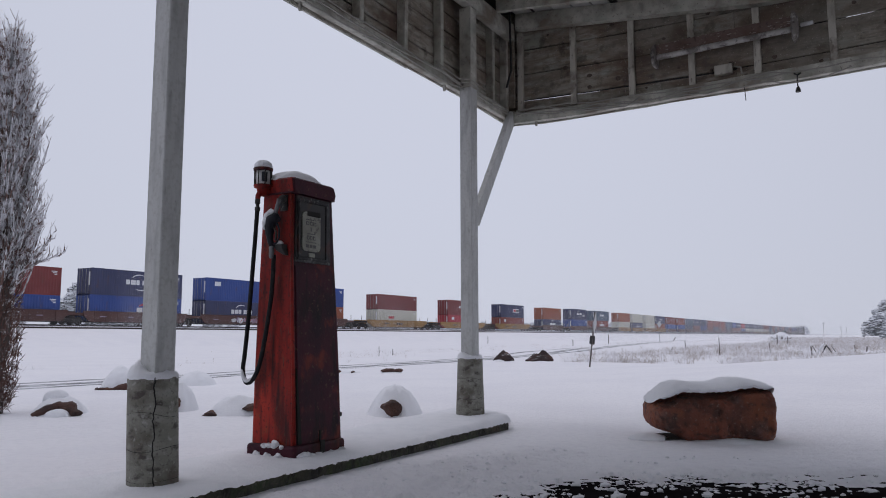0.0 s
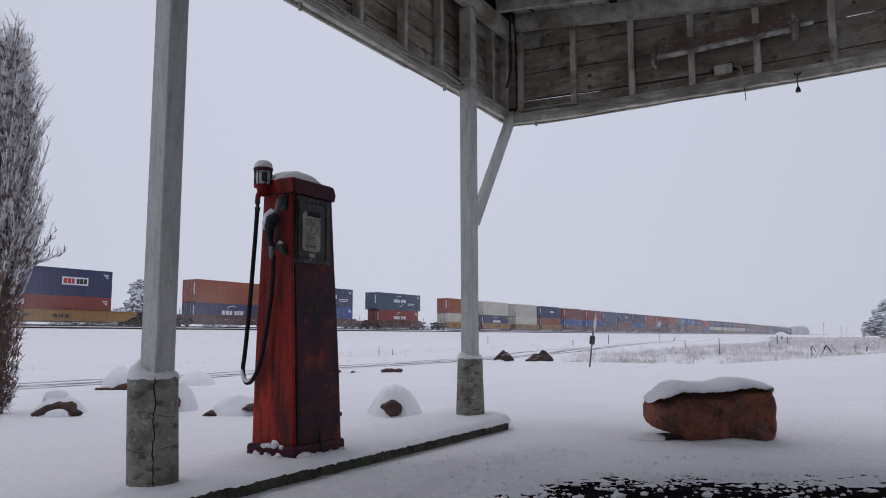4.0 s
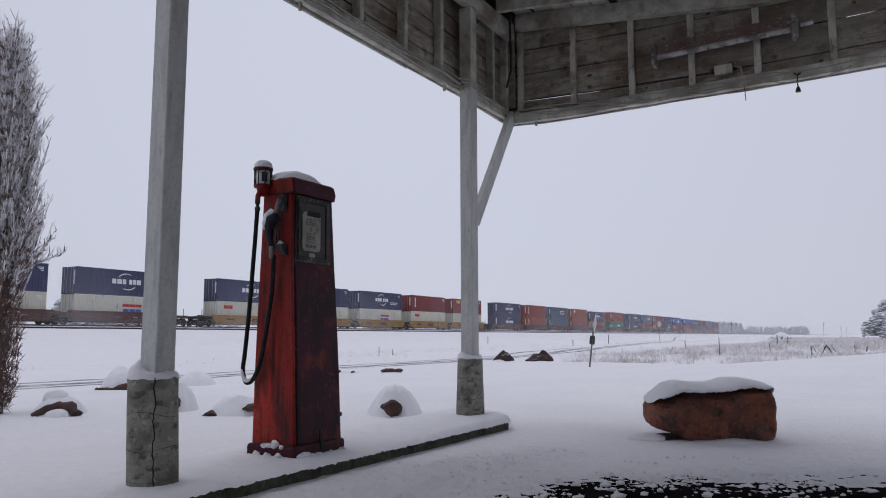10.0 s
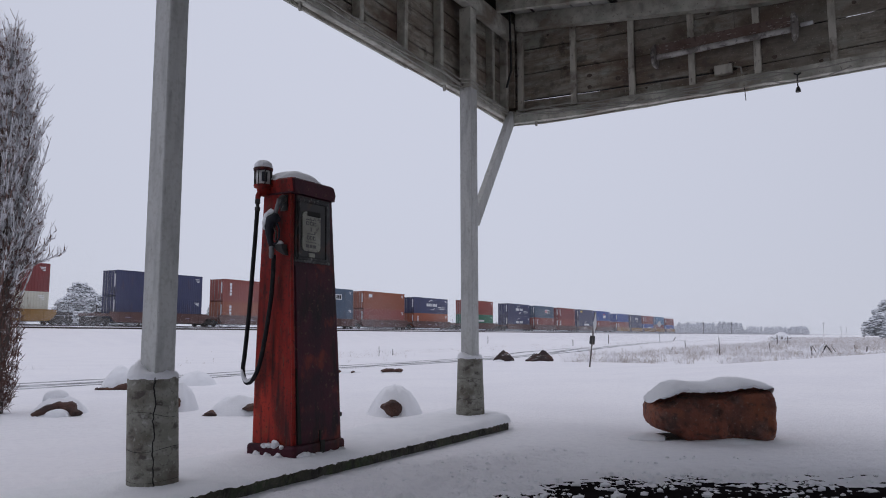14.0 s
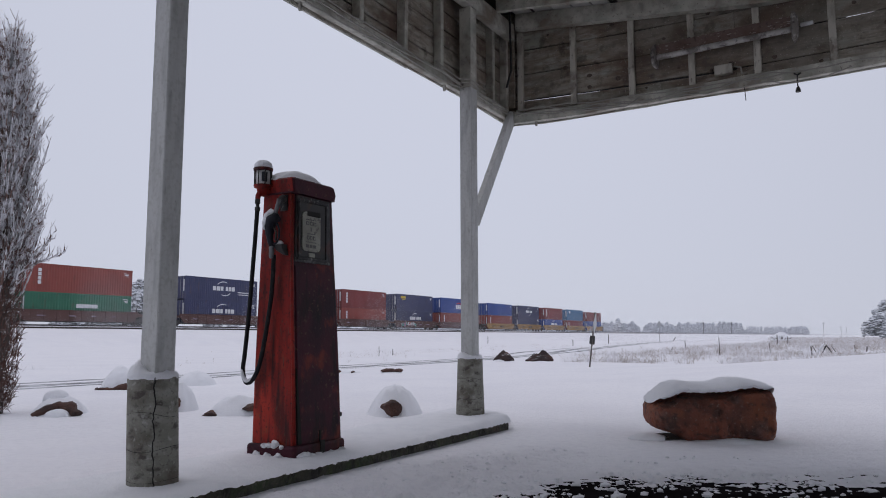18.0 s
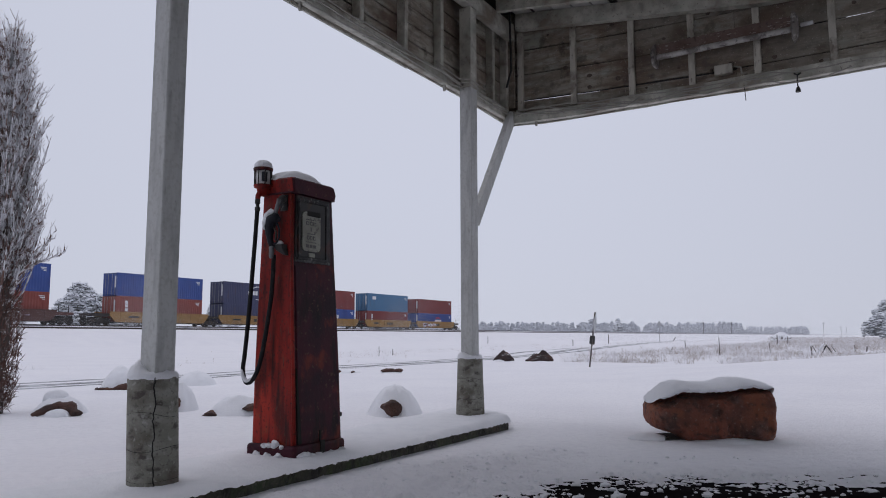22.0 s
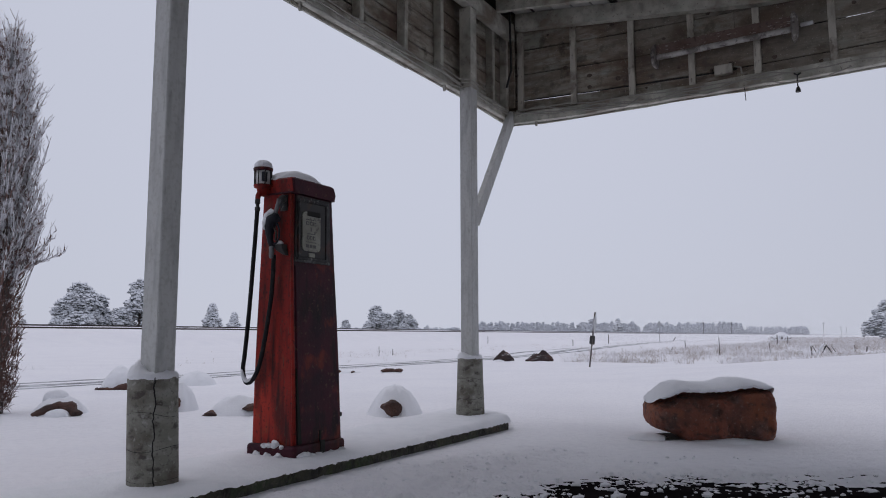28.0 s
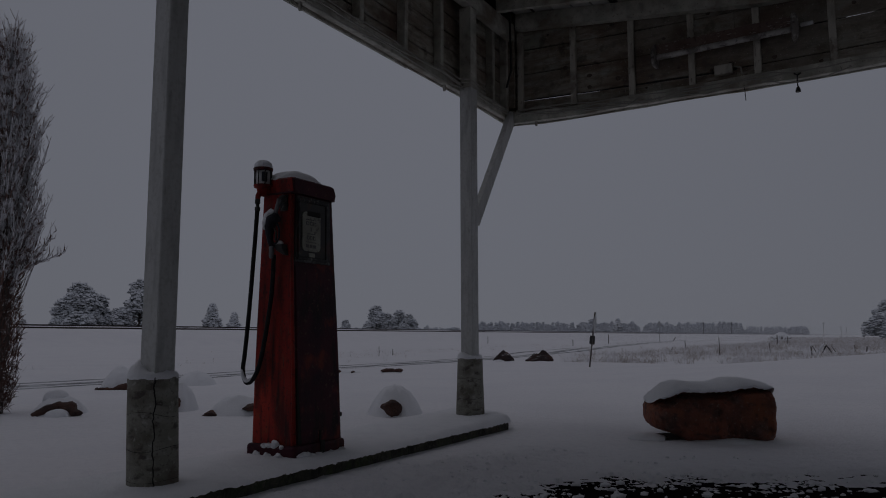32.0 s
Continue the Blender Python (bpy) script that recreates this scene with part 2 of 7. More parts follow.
# pole wood lightened: distance haze is put into its colour
M_HAZE_POLE = material("hazed_pole_wood", (0.34, 0.33, 0.34), 0.9, layers=[((0.20, 0.18, 0.17), 2, 0.5, 0.7, 0.6, ONE)])
M_SIGN = material("weathered_sign_metal", (0.42, 0.43, 0.44), 0.5, 0.3, layers=[((0.22, 0.21, 0.20), 5, 0.5, 0.7, 0.6, ONE)])
M_RAIL = material("rail_steel", (0.055, 0.042, 0.036), 0.5, 0.5)
M_WALL = material("white_bounce_wall", (0.74, 0.73, 0.71), 0.9, layers=[((0.55, 0.54, 0.52), 1.5, 0.45, 0.65, 0.6, ONE)], bump=[(30, 0.4, 0.01, ONE)], world_space=True)
M_WHITE_MARK = material("white_marking", (0.66, 0.67, 0.69), 0.6, layers=[((0.40, 0.38, 0.38), 3, 0.55, 0.7, 0.6, ONE)])
M_RED_MARK = material("red_marking", (0.42, 0.03, 0.04), 0.6)
M_BLACK_MARK = material("black_marking", (0.03, 0.028, 0.026), 0.7)
M_YELLOW_MARK = material("yellow_marking", (0.55, 0.40, 0.05), 0.6)
M_BLUE_MARK = material("blue_marking", (0.06, 0.09, 0.40), 0.6)
M_LILAC_MARK = material("lilac_marking", (0.30, 0.25, 0.33), 0.7, layers=[((0.16, 0.10, 0.12), 4, 0.5, 0.7, 0.7, ONE)])
M_PINK_MARK = material("pink_marking", (0.42, 0.12, 0.13), 0.7, layers=[((0.20, 0.06, 0.05), 4, 0.5, 0.7, 0.7, ONE)])
M_TEAL_MARK = material("teal_marking", (0.13, 0.30, 0.26), 0.7, layers=[((0.10, 0.12, 0.10), 4, 0.5, 0.7, 0.7, ONE)])
M_TRUCK = material("sooty_truck_iron", (0.025, 0.021, 0.02), 0.8, layers=[((0.07, 0.045, 0.033), 3, 0.5, 0.7, 0.6, ONE)])


# ---------------------------------------------------------------- building helpers
SN, CS = math.sin(radians(HEAD)), math.cos(radians(HEAD))


def at(u, w, z=0.0):
    """A place from metres along the railway's heading, metres across towards the railway, and height."""
    return Vector((u * SN - w * CS, u * CS + w * SN, z))


def uw_pose(u, w, z=0.0, turn=0.0):
    p = at(u, w, z)
    return pose(p.x, p.y, p.z, 0, 0, 90 - HEAD + turn)


def link(name, bm, mats, parent=None, label="", smooth=False):
    me = bpy.data.meshes.new(name)
    bm.to_mesh(me)
    bm.free()
    for m in (mats if isinstance(mats, (list, tuple)) else [mats]):
        me.materials.append(m)
    if smooth:
        me.polygons.foreach_set("use_smooth", [True] * len(me.polygons))
    ob = new(name, me)
    if parent:
        ob.parent = parent
    if label:
        tagged(ob, label)
    return ob


def part(name, bm, mats, parent, label="", smooth=False):
    return link(name, bm, mats, parent, label, smooth)


def thing(name, m, label, category, group="", kind=""):
    ob = new(name)
    ob.empty_display_size = 0.1
    ob.matrix_basis = m
    return tagged(ob, label, category, group, kind)


def box(bm, x0, x1, y0, y1, z0, z1, bevel=0.0, mat=0):
    r = bmesh.ops.create_cube(bm, size=1.0, matrix=Matrix.Translation(((x0 + x1) / 2, (y0 + y1) / 2, (z0 + z1) / 2)) @ Matrix.Diagonal((abs(x1 - x0), abs(y1 - y0), abs(z1 - z0), 1)))
    vs = r["verts"]
    if bevel:
        es = list({e for v in vs for e in v.link_edges})
        r = bmesh.ops.bevel(bm, geom=es, offset=bevel, segments=1, affect="EDGES", profile=0.5)
        fs = r["faces"]
    for f in {f for v in vs if v.is_valid for f in v.link_faces}:
        f.material_index = mat
    return bm


def boxed(*a, **k):
    return box(bmesh.new(), *a, **k)


def beam(bm, a, b, wid, hei, mat=0):
    """A square timber from a to b."""
    a, b = Vector(a), Vector(b)
    dr = (b - a).normalized()
    sd = dr.cross(Vector((0, 0, 1)))
    sd = Vector((1, 0, 0)) if sd.length < 0.01 else sd.normalized()
    up = sd.cross(dr)
    vs = [bm.verts.new(p + sd * (wid / 2 * i) + up * (hei / 2 * j)) for p in (a, b) for i, j in ((-1, -1), (1, -1), (1, 1), (-1, 1))]
    for q in ((3, 2, 1, 0), (4, 5, 6, 7), (0, 1, 5, 4), (1, 2, 6, 5), (2, 3, 7, 6), (3, 0, 4, 7)):
        bm.faces.new([vs[i] for i in q]).material_index = mat
    return bm


def tube(bm, pts, radii, seg=6, mat=0, cap=True):
    pts = [Vector(p) for p in pts]
    if isinstance(radii, (int, float)):
        radii = [radii] * len(pts)
    rings = []
    ref = None
    for i, p in enumerate(pts):
        dr = (pts[min(i + 1, len(pts) - 1)] - pts[max(i - 1, 0)]).normalized()
        if ref is None:
            ref = dr.orthogonal().normalized()
        sd = (ref - dr * ref.dot(dr))
        sd = sd.normalized() if sd.length > 1e-4 else dr.orthogonal().normalized()
        ref = sd
        up = dr.cross(sd)
        rings.append([bm.verts.new(p + (sd * math.cos(2 * math.pi * k / seg) + up * math.sin(2 * math.pi * k / seg)) * radii[i]) for k in range(seg)])
    for r0, r1 in zip(rings, rings[1:]):
        for k in range(seg):
            f = bm.faces.new((r0[k], r0[(k + 1) % seg], r1[(k + 1) % seg], r1[k]))
            f.material_index = mat
            f.smooth = True
    if cap and seg > 2:
        bm.faces.new(rings[0][::-1]).material_index = mat
        bm.faces.new(rings[-1]).material_index = mat
    return bm


def lathe(bm, profile, seg=20, mat=0, x=0.0, y=0.0):
    """Turned about the vertical: profile of (radius, z)."""
    rings = [[bm.verts.new((x + r * math.cos(2 * math.pi * k / seg), y + r * math.sin(2 * math.pi * k / seg), z)) for k in range(seg)] for r, z in profile]
    for r0, r1 in zip(rings, rings[1:]):
        for k in range(seg):
            f = bm.faces.new((r0[k], r0[(k + 1) % seg], r1[(k + 1) % seg], r1[k]))
            f.material_index, f.smooth = mat, True
    bm.faces.new(rings[0][::-1]).material_index = mat
    bm.faces.new(rings[-1]).material_index = mat
    return bm


def fbm(x, y, z=0.0, octaves=4):
    return noise.fractal((x, y, z), 1.0, 2.0, octaves)


def step(a, b, x):
    t = min(1.0, max(0.0, (x - a) / (b - a)))
    return t * t * (3 - 2 * t)


# ---------------------------------------------------------------- the ground
RAIL_Z = 2.20          # top of the far track's rails
NEAR_RAIL_Z = 1.86
TRAIN_W = 74.62        # middle of the far track


def ground_z(u, w):
    p = at(u, w)
    z = 0.03 * fbm(u * 0.15, w * 0.15, 3.0, 3) + 0.008 * fbm(u * 1.1, w * 1.1, 9.0, 3)
    far = step(9, 25, math.hypot(u - 4, w))
    z *= 0.35 + 0.65 * far
    z += 0.12 * fbm(u * 0.03, w * 0.03, 5.0, 2) * step(22, 60, math.hypot(u, w)) * (1 - step(55, 64, w))
    # the lot's bank that climbs towards the shoulder
    z += 0.62 * step(7.0, -4.0, w) * step(9.5, 20.5, u) * (1 - step(21.2, 24.5, u))
    # the old road lies a little lower than the verge
    z -= 0.10 * step(12.6, 13.6, w) * (1 - step(17.0, 18.2, w)) * step(-40, 0, u + 30)
    # railway bank
    z += (NEAR_RAIL_Z - 0.16) * step(57, 67, w) * (1 - step(92, 130, w) * 0.8)
    z += (RAIL_Z - NEAR_RAIL_Z) * step(70.5, 72.8, w) * (1 - step(80, 100, w))
    return z


def bare(p):
    """How far a place lies inside the bare patch of asphalt under the roof."""
    return 4.70 - 0.85 * max(0.0, 1.1 - p.x) ** 1.3 - p.y + 0.06 * math.sin(p.x * 2.3)


def spread(lo, hi, fine0, fine1, fine, grow=1.18):
    xs = list(np.arange(fine0, fine1, fine))
    s, x = fine, fine1
    while x < hi:
        xs.append(x)
        s *= grow
        x += s
    s, x = fine, fine0 - fine
    while x > lo:
        xs.insert(0, x)
        s *= grow
        x -= s
    return [lo] + xs + [hi]


def build_ground():
    us = spread(-700, 3500, 3.3, 5.7, 0.013, 1.045)
    ws = spread(-1500, 3500, -0.5, 2.9, 0.013, 1.045)
    ws = sorted(set([round(float(x), 3) for x in ws] + [round(56 + 0.8 * i, 3) for i in range(38)]))
    bm = bmesh.new()
    grid = []
    for u in us:
        row = []
        for w in ws:
            p = at(u, w)
            z = ground_z(u, w)
            if abs(p.x) < 9 and p.y < 7.5:
                b = bare(p)
                near = step(-2.4, -0.1, b)
                lump = fbm(p.x * 5, p.y * 9, 4.0, 5)
                tread = near * (0.30 + 0.90 * step(1.3, 0.2, p.x)) + 0.7 * step(1.7, 2.5, w) * step(3.1, 2.80, w) * step(6.4, 4.8, u)
                z += (0.022 * lump + 0.020 * abs(fbm(p.x * 9, p.y * 12, 6.0, 4)) + 0.010 * fbm(p.x * 19, p.y * 22, 1.0, 3) * step(-0.25, 0.25, fbm(p.x * 2.1, p.y * 2.1, 9.0, 2))) * tread
                z += 0.012 * step(2.8, 3.1, w) * step(7.2, 6.4, u) * 1.2 * fbm(u * 3.5, w * 3.5, 8.0, 4) - 0.010 * step(2.5, 3.0, w) * step(6.6, 6.0, u)
                rag = 0.018 * fbm(p.x * 1.8, p.y * 4.0, 2.0, 4) + 0.020 * fbm(p.x * 8, p.y * 13, 7.0, 4) + 0.016 * fbm(p.x * 26, p.y * 36, 3.0, 3)
                z = max(z, -0.006)
                thin = step(-0.9, 0.1, b)
                film = -0.017 + 0.018 * step(0.05, -0.8, b) - 0.036 * step(-0.22, 0.85, b) + rag
                z += (film - z) * thin
            row.append(bm.verts.new((p.x, p.y, z)))
        grid.append(row)
    for r0, r1 in zip(grid, grid[1:]):
        for a, b, c, d in zip(r0, r0[1:], r1[1:], r1):
            bm.faces.new((a, d, c, b)).smooth = True
    bmesh.ops.recalc_face_normals(bm, faces=bm.faces[:4])
    g = link("ground", bm, M_SNOW)
    tagged(g, "snow-covered lot and flat snowy field under overcast sky", "ground", kind="structure")
    bm = bmesh.new()
    vs = [bm.verts.new(at(u, w, -0.018)) for u, w in ((-6, -5), (8.2, -5), (8.2, 3.0), (-6, 3.0))]
    bm.faces.new(vs)
    bmesh.ops.recalc_face_normals(bm, faces=bm.faces)
    tagged(link("asphalt_apron", bm, M_ASPHALT), "bare dark wet asphalt driveway under the canopy roof", "asphalt", kind="structure")


build_ground()


def build_clods():
    """Loose lumps of snow kicked over the bare asphalt and the trodden edge."""
    rnd, rng = random.Random(41), np.random.default_rng(41)
    ico = bmesh.new()
    bmesh.ops.create_icosphere(ico, subdivisions=1, radius=1.0)
    iv = np.array([v.co[:] for v in ico.verts])
    fi = np.array([[v.index for v in f.verts] for f in ico.faces])
    ico.free()
    vs, fs, n = [], [], 0
    for k in range(1500):
        x = rnd.uniform(-0.6, 3.3)
        if k < 420:
            y, r = rnd.uniform(3.9, 4.75), rnd.choice((0.004, 0.005, 0.007, 0.010, 0.013, 0.022))
            z = -0.018
        else:
            x = rnd.uniform(-0.9, 2.2)
            y, r = rnd.uniform(4.4, 5.9), rnd.choice((0.003, 0.004, 0.005, 0.006, 0.008, 0.011))
            z = 0.004
        if y * SN - x * CS > 2.95 or (k >= 420 and fbm(x * 1.6, y * 2.2, 3.0, 3) < 0.05 + 0.25 * step(0.6, 2.2, x)):
            continue
        v = iv * (1 + rng.uniform(-0.25, 0.25, (len(iv), 1))) * np.array([r * rnd.uniform(0.9, 1.7), r, r * 0.75]) + np.array([x, y, z + r * 0.3])
        vs.append(v)
        fs.append(fi + n)
        n += len(v)
    me = bpy.data.meshes.new("snow_clods")
    me.from_pydata(np.concatenate(vs).tolist(), [], np.concatenate(fs).tolist())
    me.materials.append(M_SNOW_CAP)
    tagged(new("snow_clods", me), "loose lumps of snow scattered on the driveway", "snow", kind="stuff")


build_clods()


def strip(name, w0, width, u0, u1, n, mats, lift, label, cat, wob=0.0, kind="structure"):
    bm = bmesh.new()
    prev = None
    for i in range(n + 1):
        u = u0 + (u1 - u0) * (i / n) ** 2
        c = w0 + wob * fbm(u * 0.05, w0, 1.0, 2) + (float(np.interp(u, (20, 27, 35, 57, 76, 170), (0.0, 0.5, 1.3, 4.6, 7.6, 24))) if wob else 0.0)
        hw = width / 2 * (1 + 0.5 * fbm(u * 0.9, w0, 4.0, 3))
        row = [bm.verts.new(at(u, c + k * hw, ground_z(u, c + k * hw) + lift)) for k in (-1, 1)]
        if prev:
            bm.faces.new((prev[0], row[0], row[1], prev[1]))
        prev = row
    return tagged(link(name, bm, mats), label, cat, kind=kind)


for rut in (14.0, 14.75):
    strip("wheel_rut", rut, 0.40, -20, 170, 300, M_WET_ROAD, 0.006, "wet grey wheel rut through the snow on the old road", "wheel rut", 0.15)


M_BALLAST = material("snowy_ballast", (0.30, 0.29, 0.29), 0.95, layers=[((0.66, 0.665, 0.69), 0.8, 0.42, 0.6, 0.8, (0.3, 0.3, 1)), ((0.16, 0.15, 0.145), 9, 0.5, 0.65, 0.6, ONE)], bump=[(20, 0.7, 0.05, ONE)], world_space=True)
strip("ballast", TRAIN_W, 3.6, -90, 900, 400, M_BALLAST, 0.035, "grey railway ballast half covered with snow", "ballast")

strip("wheel_rut", 15.7, 0.22, -20, 60, 200, M_WET_ROAD, 0.006, "faint wet wheel rut along the edge of the old road", "wheel rut", 0.3)


# ---------------------------------------------------------------- railway tracks
def build_track(name, mid, z, label):
    th = thing(name, uw_pose(0, mid, 0), label, "railway track", "railway tracks", "structure")
    for side in (-0.75, 0.75):
        bm = bmesh.new()
        box(bm, -300, 1500, side - 0.035, side + 0.035, z - 0.05, z)
        box(bm, -300, 1500, side - 0.012, side + 0.012, z - 0.15, z - 0.05)
        box(bm, -300, 1500, side - 0.07, side + 0.07, z - 0.17, z - 0.15)
        part("rail", bm, M_RAIL, th)
    return th


build_track("railway_track", TRAIN_W, RAIL_Z, "steel railway track on a snowy bank carrying the train")
build_track("railway_track", TRAIN_W - 5.2, NEAR_RAIL_Z + 0.02, "empty steel railway track half buried in snow")


# ---------------------------------------------------------------- the pump island
POST_W = 3.46
ISLAND_Z = 0.065


def island_front(u):
    return 3.105 + 0.004 * (u - 3.12)


def island_nose(w):
    """The slanted, rounded end of the island."""
    if w < 3.60:
        return 6.54 + 1.06 * (w - 3.10)
    return 7.070 + 0.10 * (w - 3.60) - 0.9 * (w - 3.60) ** 2


def build_island():
    th = thing("pump_island", uw_pose(0, 0, 0), "concrete pump island with mossy edge under thick snow", "island")
    u0, w1 = -1.5, 3.98
    # outline: along the front, round the nose, back along the rear
    line = []
    n = 170
    for i in range(n + 1):
        u = u0 + (6.20 - u0) * i / n
        line.append((u, island_front(u), 0.0, -1.0))
    wf = island_front(6.20)
    for i in range(41):
        w = wf + (w1 - wf) * i / 40
        u = island_nose(w)
        e = 0.01
        du = (island_nose(min(w + e, w1)) - island_nose(max(w - e, wf))) / (2 * e)
        l = math.hypot(1, du)
        line.append((u, w, 1 / l, -du / l))
    for i in range(31):
        line.append((6.6 - (6.6 - u0) * i / 30, w1, 0.0, 1.0))
    bm = bmesh.new()
    ring = []
    for k, (u, w, nu, nw) in enumerate(line):
        e = 0.009 * fbm(u * 3, w * 3, 0.0, 4) + 0.005 * fbm(u * 14, w * 14, 0.0, 3)
        ring.append([bm.verts.new((u + nu * d, w + nw * d, z)) for d, z in ((-e - 0.012, -0.12), (-e, 0.048), (-e - 0.006, 0.068), (-0.10, 0.064))])
    for a, b in zip(ring, ring[1:]):
        for k in range(3):
            bm.faces.new((a[k], b[k], b[k + 1], a[k + 1]))
    bmesh.ops.recalc_face_normals(bm, faces=bm.faces)
    part("curb", bm, M_CURB, th, "dark mossy concrete curb")
    bm = bmesh.new()
    m, nn = 30, 520
    grid = []
    for j in range(m + 1):
        v = j / m
        row = []
        for i in range(nn + 1):
            t = i / nn
            u = u0 + (6.20 - u0) * t
            w = island_front(u) + (w1 - island_front(u)) * v
            ue = island_nose(w) + 0.03
            u = u0 + (ue - u0) * t
            w = island_front(min(u, 6.20)) - 0.030 + (w1 - island_front(min(u, 6.20)) + 0.07) * v
            edge = min(1.0, min(v * 16, (1 - v) * 9)) ** 0.5 * min(1.0, (1 - t) * (ue - u0) / 0.055) ** 0.5
            fr = (0.024 * fbm(u * 5, 2.0, 2.0, 5) + 0.012 * fbm(u * 24, 5.0, 1.0, 2)) * max(0.0, 1 - j / 7)
            swell = 0.014 * step(5.6, 6.8, u)
            z = 0.066 + (0.010 * fbm(u * 11, 7.0, 1.0, 3) + 0.008 * fbm(u * 40, 7.0, 1.0, 2) if j == 0 else 0) + (0.020 + 0.028 * step(4.5, 5.9, u) + swell + 0.006 * fbm(u * 1.3, w * 1.3, 5.0, 3) + 0.005 * fbm(u * 9, w * 9, 1.0, 4) + 0.004 * fbm(u * 30, w * 30, 1.0, 2)) * edge
            row.append(bm.verts.new((u, w + fr, z)))
        grid.append(row)
    for a, b in zip(grid, grid[1:]):
        for i in range(nn):
            bm.faces.new((a[i], a[i + 1], b[i + 1], b[i])).smooth = True
    part("snow_cover", bm, M_SNOW_CAP, th, "thick white snow layer")
    return th


build_island()


# ---------------------------------------------------------------- canopy posts
def build_post(u, w, tall, crack, r0, r1, hgt, lean, heap, label):
    """r0, r1: the footing's radius at foot and head; lean: how far its head stands off."""
    th = thing("canopy_post", uw_pose(u, w, ISLAND_Z - 0.02), label, "post", "canopy posts")
    bm = bmesh.new()
    seg, lv = 40, 30

    def ring_at(z, extra=0.0):
        k = z / hgt
        r = r0 + (r1 - r0) * k + extra
        ox, oy = -lean * SN * k, lean * CS * k
        out = []
        for i in range(seg):
            a = 2 * math.pi * i / seg
            q = r * (1 + 0.012 * fbm(2 * math.cos(a), 2 * math.sin(a), z * 6 + u, 4))
            out.append((q * math.cos(a) + ox, q * math.sin(a) + oy, z))
        return out
    rings = [[bm.verts.new(p) for p in ring_at(hgt * k / lv)] for k in range(lv + 1)]
    for a, b in zip(rings, rings[1:]):
        for i in range(seg):
            bm.faces.new((a[i], a[(i + 1) % seg], b[(i + 1) % seg], b[i])).smooth = True
    bm.faces.new(rings[-1])
    base = part("concrete_footing", bm, M_CONCRETE, th, "round weathered concrete footing with poured bands")
    for f, tilt in ((0.11, 0.006), (0.385, 0.012), (0.665, -0.016)):
        bm = bmesh.new()
        pts = [(x, y, z + tilt * math.sin(3 * i / seg * 6.28) * 0.5 + tilt * x / r0) for i, (x, y, z) in enumerate(ring_at(hgt * f, -0.0004))]
        tube(bm, pts + pts[:1], [0.0006 + 0.0026 * abs(fbm(i * 0.3, f * 9, 1.0, 3)) for i in range(len(pts) + 1)], 5, 0, False)
        part("form_line", bm, M_CRACK, base, "dark pour line")
    if crack:
        bm = bmesh.new()
        pts = []
        for k in range(70):
            z = hgt * k / 69
            a = radians(crack + 6 * fbm(z * 7, 0.0, 3.0, 4) + 4 * fbm(z * 22, 2.0, 3.0, 3) + 3.5 * (z / hgt))
            r = (r0 + (r1 - r0) * z / hgt) * 1.004
            pts.append((r * math.cos(a) - lean * SN * z / hgt, r * math.sin(a) + lean * CS * z / hgt, z))
        tube(bm, pts, [0.0020 + 0.003 * abs(fbm(p[2] * 12, 1.0, 0.0, 2)) + 0.0025 * (p[2] / hgt) for p in pts], 5)
        part("crack", bm, M_CRACK, base, "dark jagged crack running down the footing")
    bm = bmesh.new()
    s = 0.066
    rail = 3.40 - ISLAND_Z
    box(bm, -s, s, -s, s, hgt - 0.02, rail, 0.006)
    part("shaft", bm, M_POST, th, "square timber shaft with worn white paint")
    part("shaft_head", boxed(-s, s, -s, s, rail + 0.002, tall, 0.006), M_STUD, th, "bare grey timber above the rail")
    # snow on the footing: banked on the open side of the shaft, thin in front
    bm = bmesh.new()
    full = r1 * 1.012
    layers = []
    for q in (0.0, 0.25, 0.45, 0.6, 0.72, 0.82, 0.9, 0.96, 1.0, 1.0):
        row = []
        for i in range(44):
            a = 2 * math.pi * i / 44
            open_side, front = -math.cos(a) * SN + math.sin(a) * CS, -math.cos(a) * CS - math.sin(a) * SN
            high = 0.030 + 0.046 * heap * step(-0.25, 0.95, open_side) - 0.012 * step(0.1, 0.9, front)
            rim = full * (1 + 0.03 * fbm(3 * math.cos(a), 3 * math.sin(a), u, 3))
            z = high * (1 - q ** 4) ** 0.6 * (1 + 0.35 * fbm(6 * q * math.cos(a), 6 * q * math.sin(a), u + 4, 3)) + 0.009 + 0.006 * fbm(4 * math.cos(a), 4 * math.sin(a), u + 9, 3)
            if len(layers) == 9:
                z = -0.010 + 0.010 * fbm(5 * math.cos(a), 5 * math.sin(a), u + 2, 3)
            row.append(bm.verts.new((q * rim * math.cos(a), q * rim * math.sin(a), z)))
        layers.append(row)
    for lower, upper in zip(layers, layers[1:]):
        for i in range(44):
            bm.faces.new((upper[i], upper[(i + 1) % 44], lower[(i + 1) % 44], lower[i])).smooth = True
    bmesh.ops.remove_doubles(bm, verts=bm.verts, dist=0.0002)
    bmesh.ops.recalc_face_normals(bm, faces=bm.faces)
    bmesh.ops.translate(bm, verts=bm.verts, vec=(-lean * SN, lean * CS, hgt))
    part("snow_collar", bm, M_SNOW_CAP, th, "mound of snow around the shaft", True)
    return th


build_post(2.816, 3.474, 4.3, -129, 0.1345, 0.133, 0.610, 0.022, 1.0, "white square timber post on a cracked concrete footing")
build_post(6.528, 3.511, 4.185, 0, 0.141, 0.121, 0.620, 0.0, 0.5, "white square timber post on a banded concrete footing")


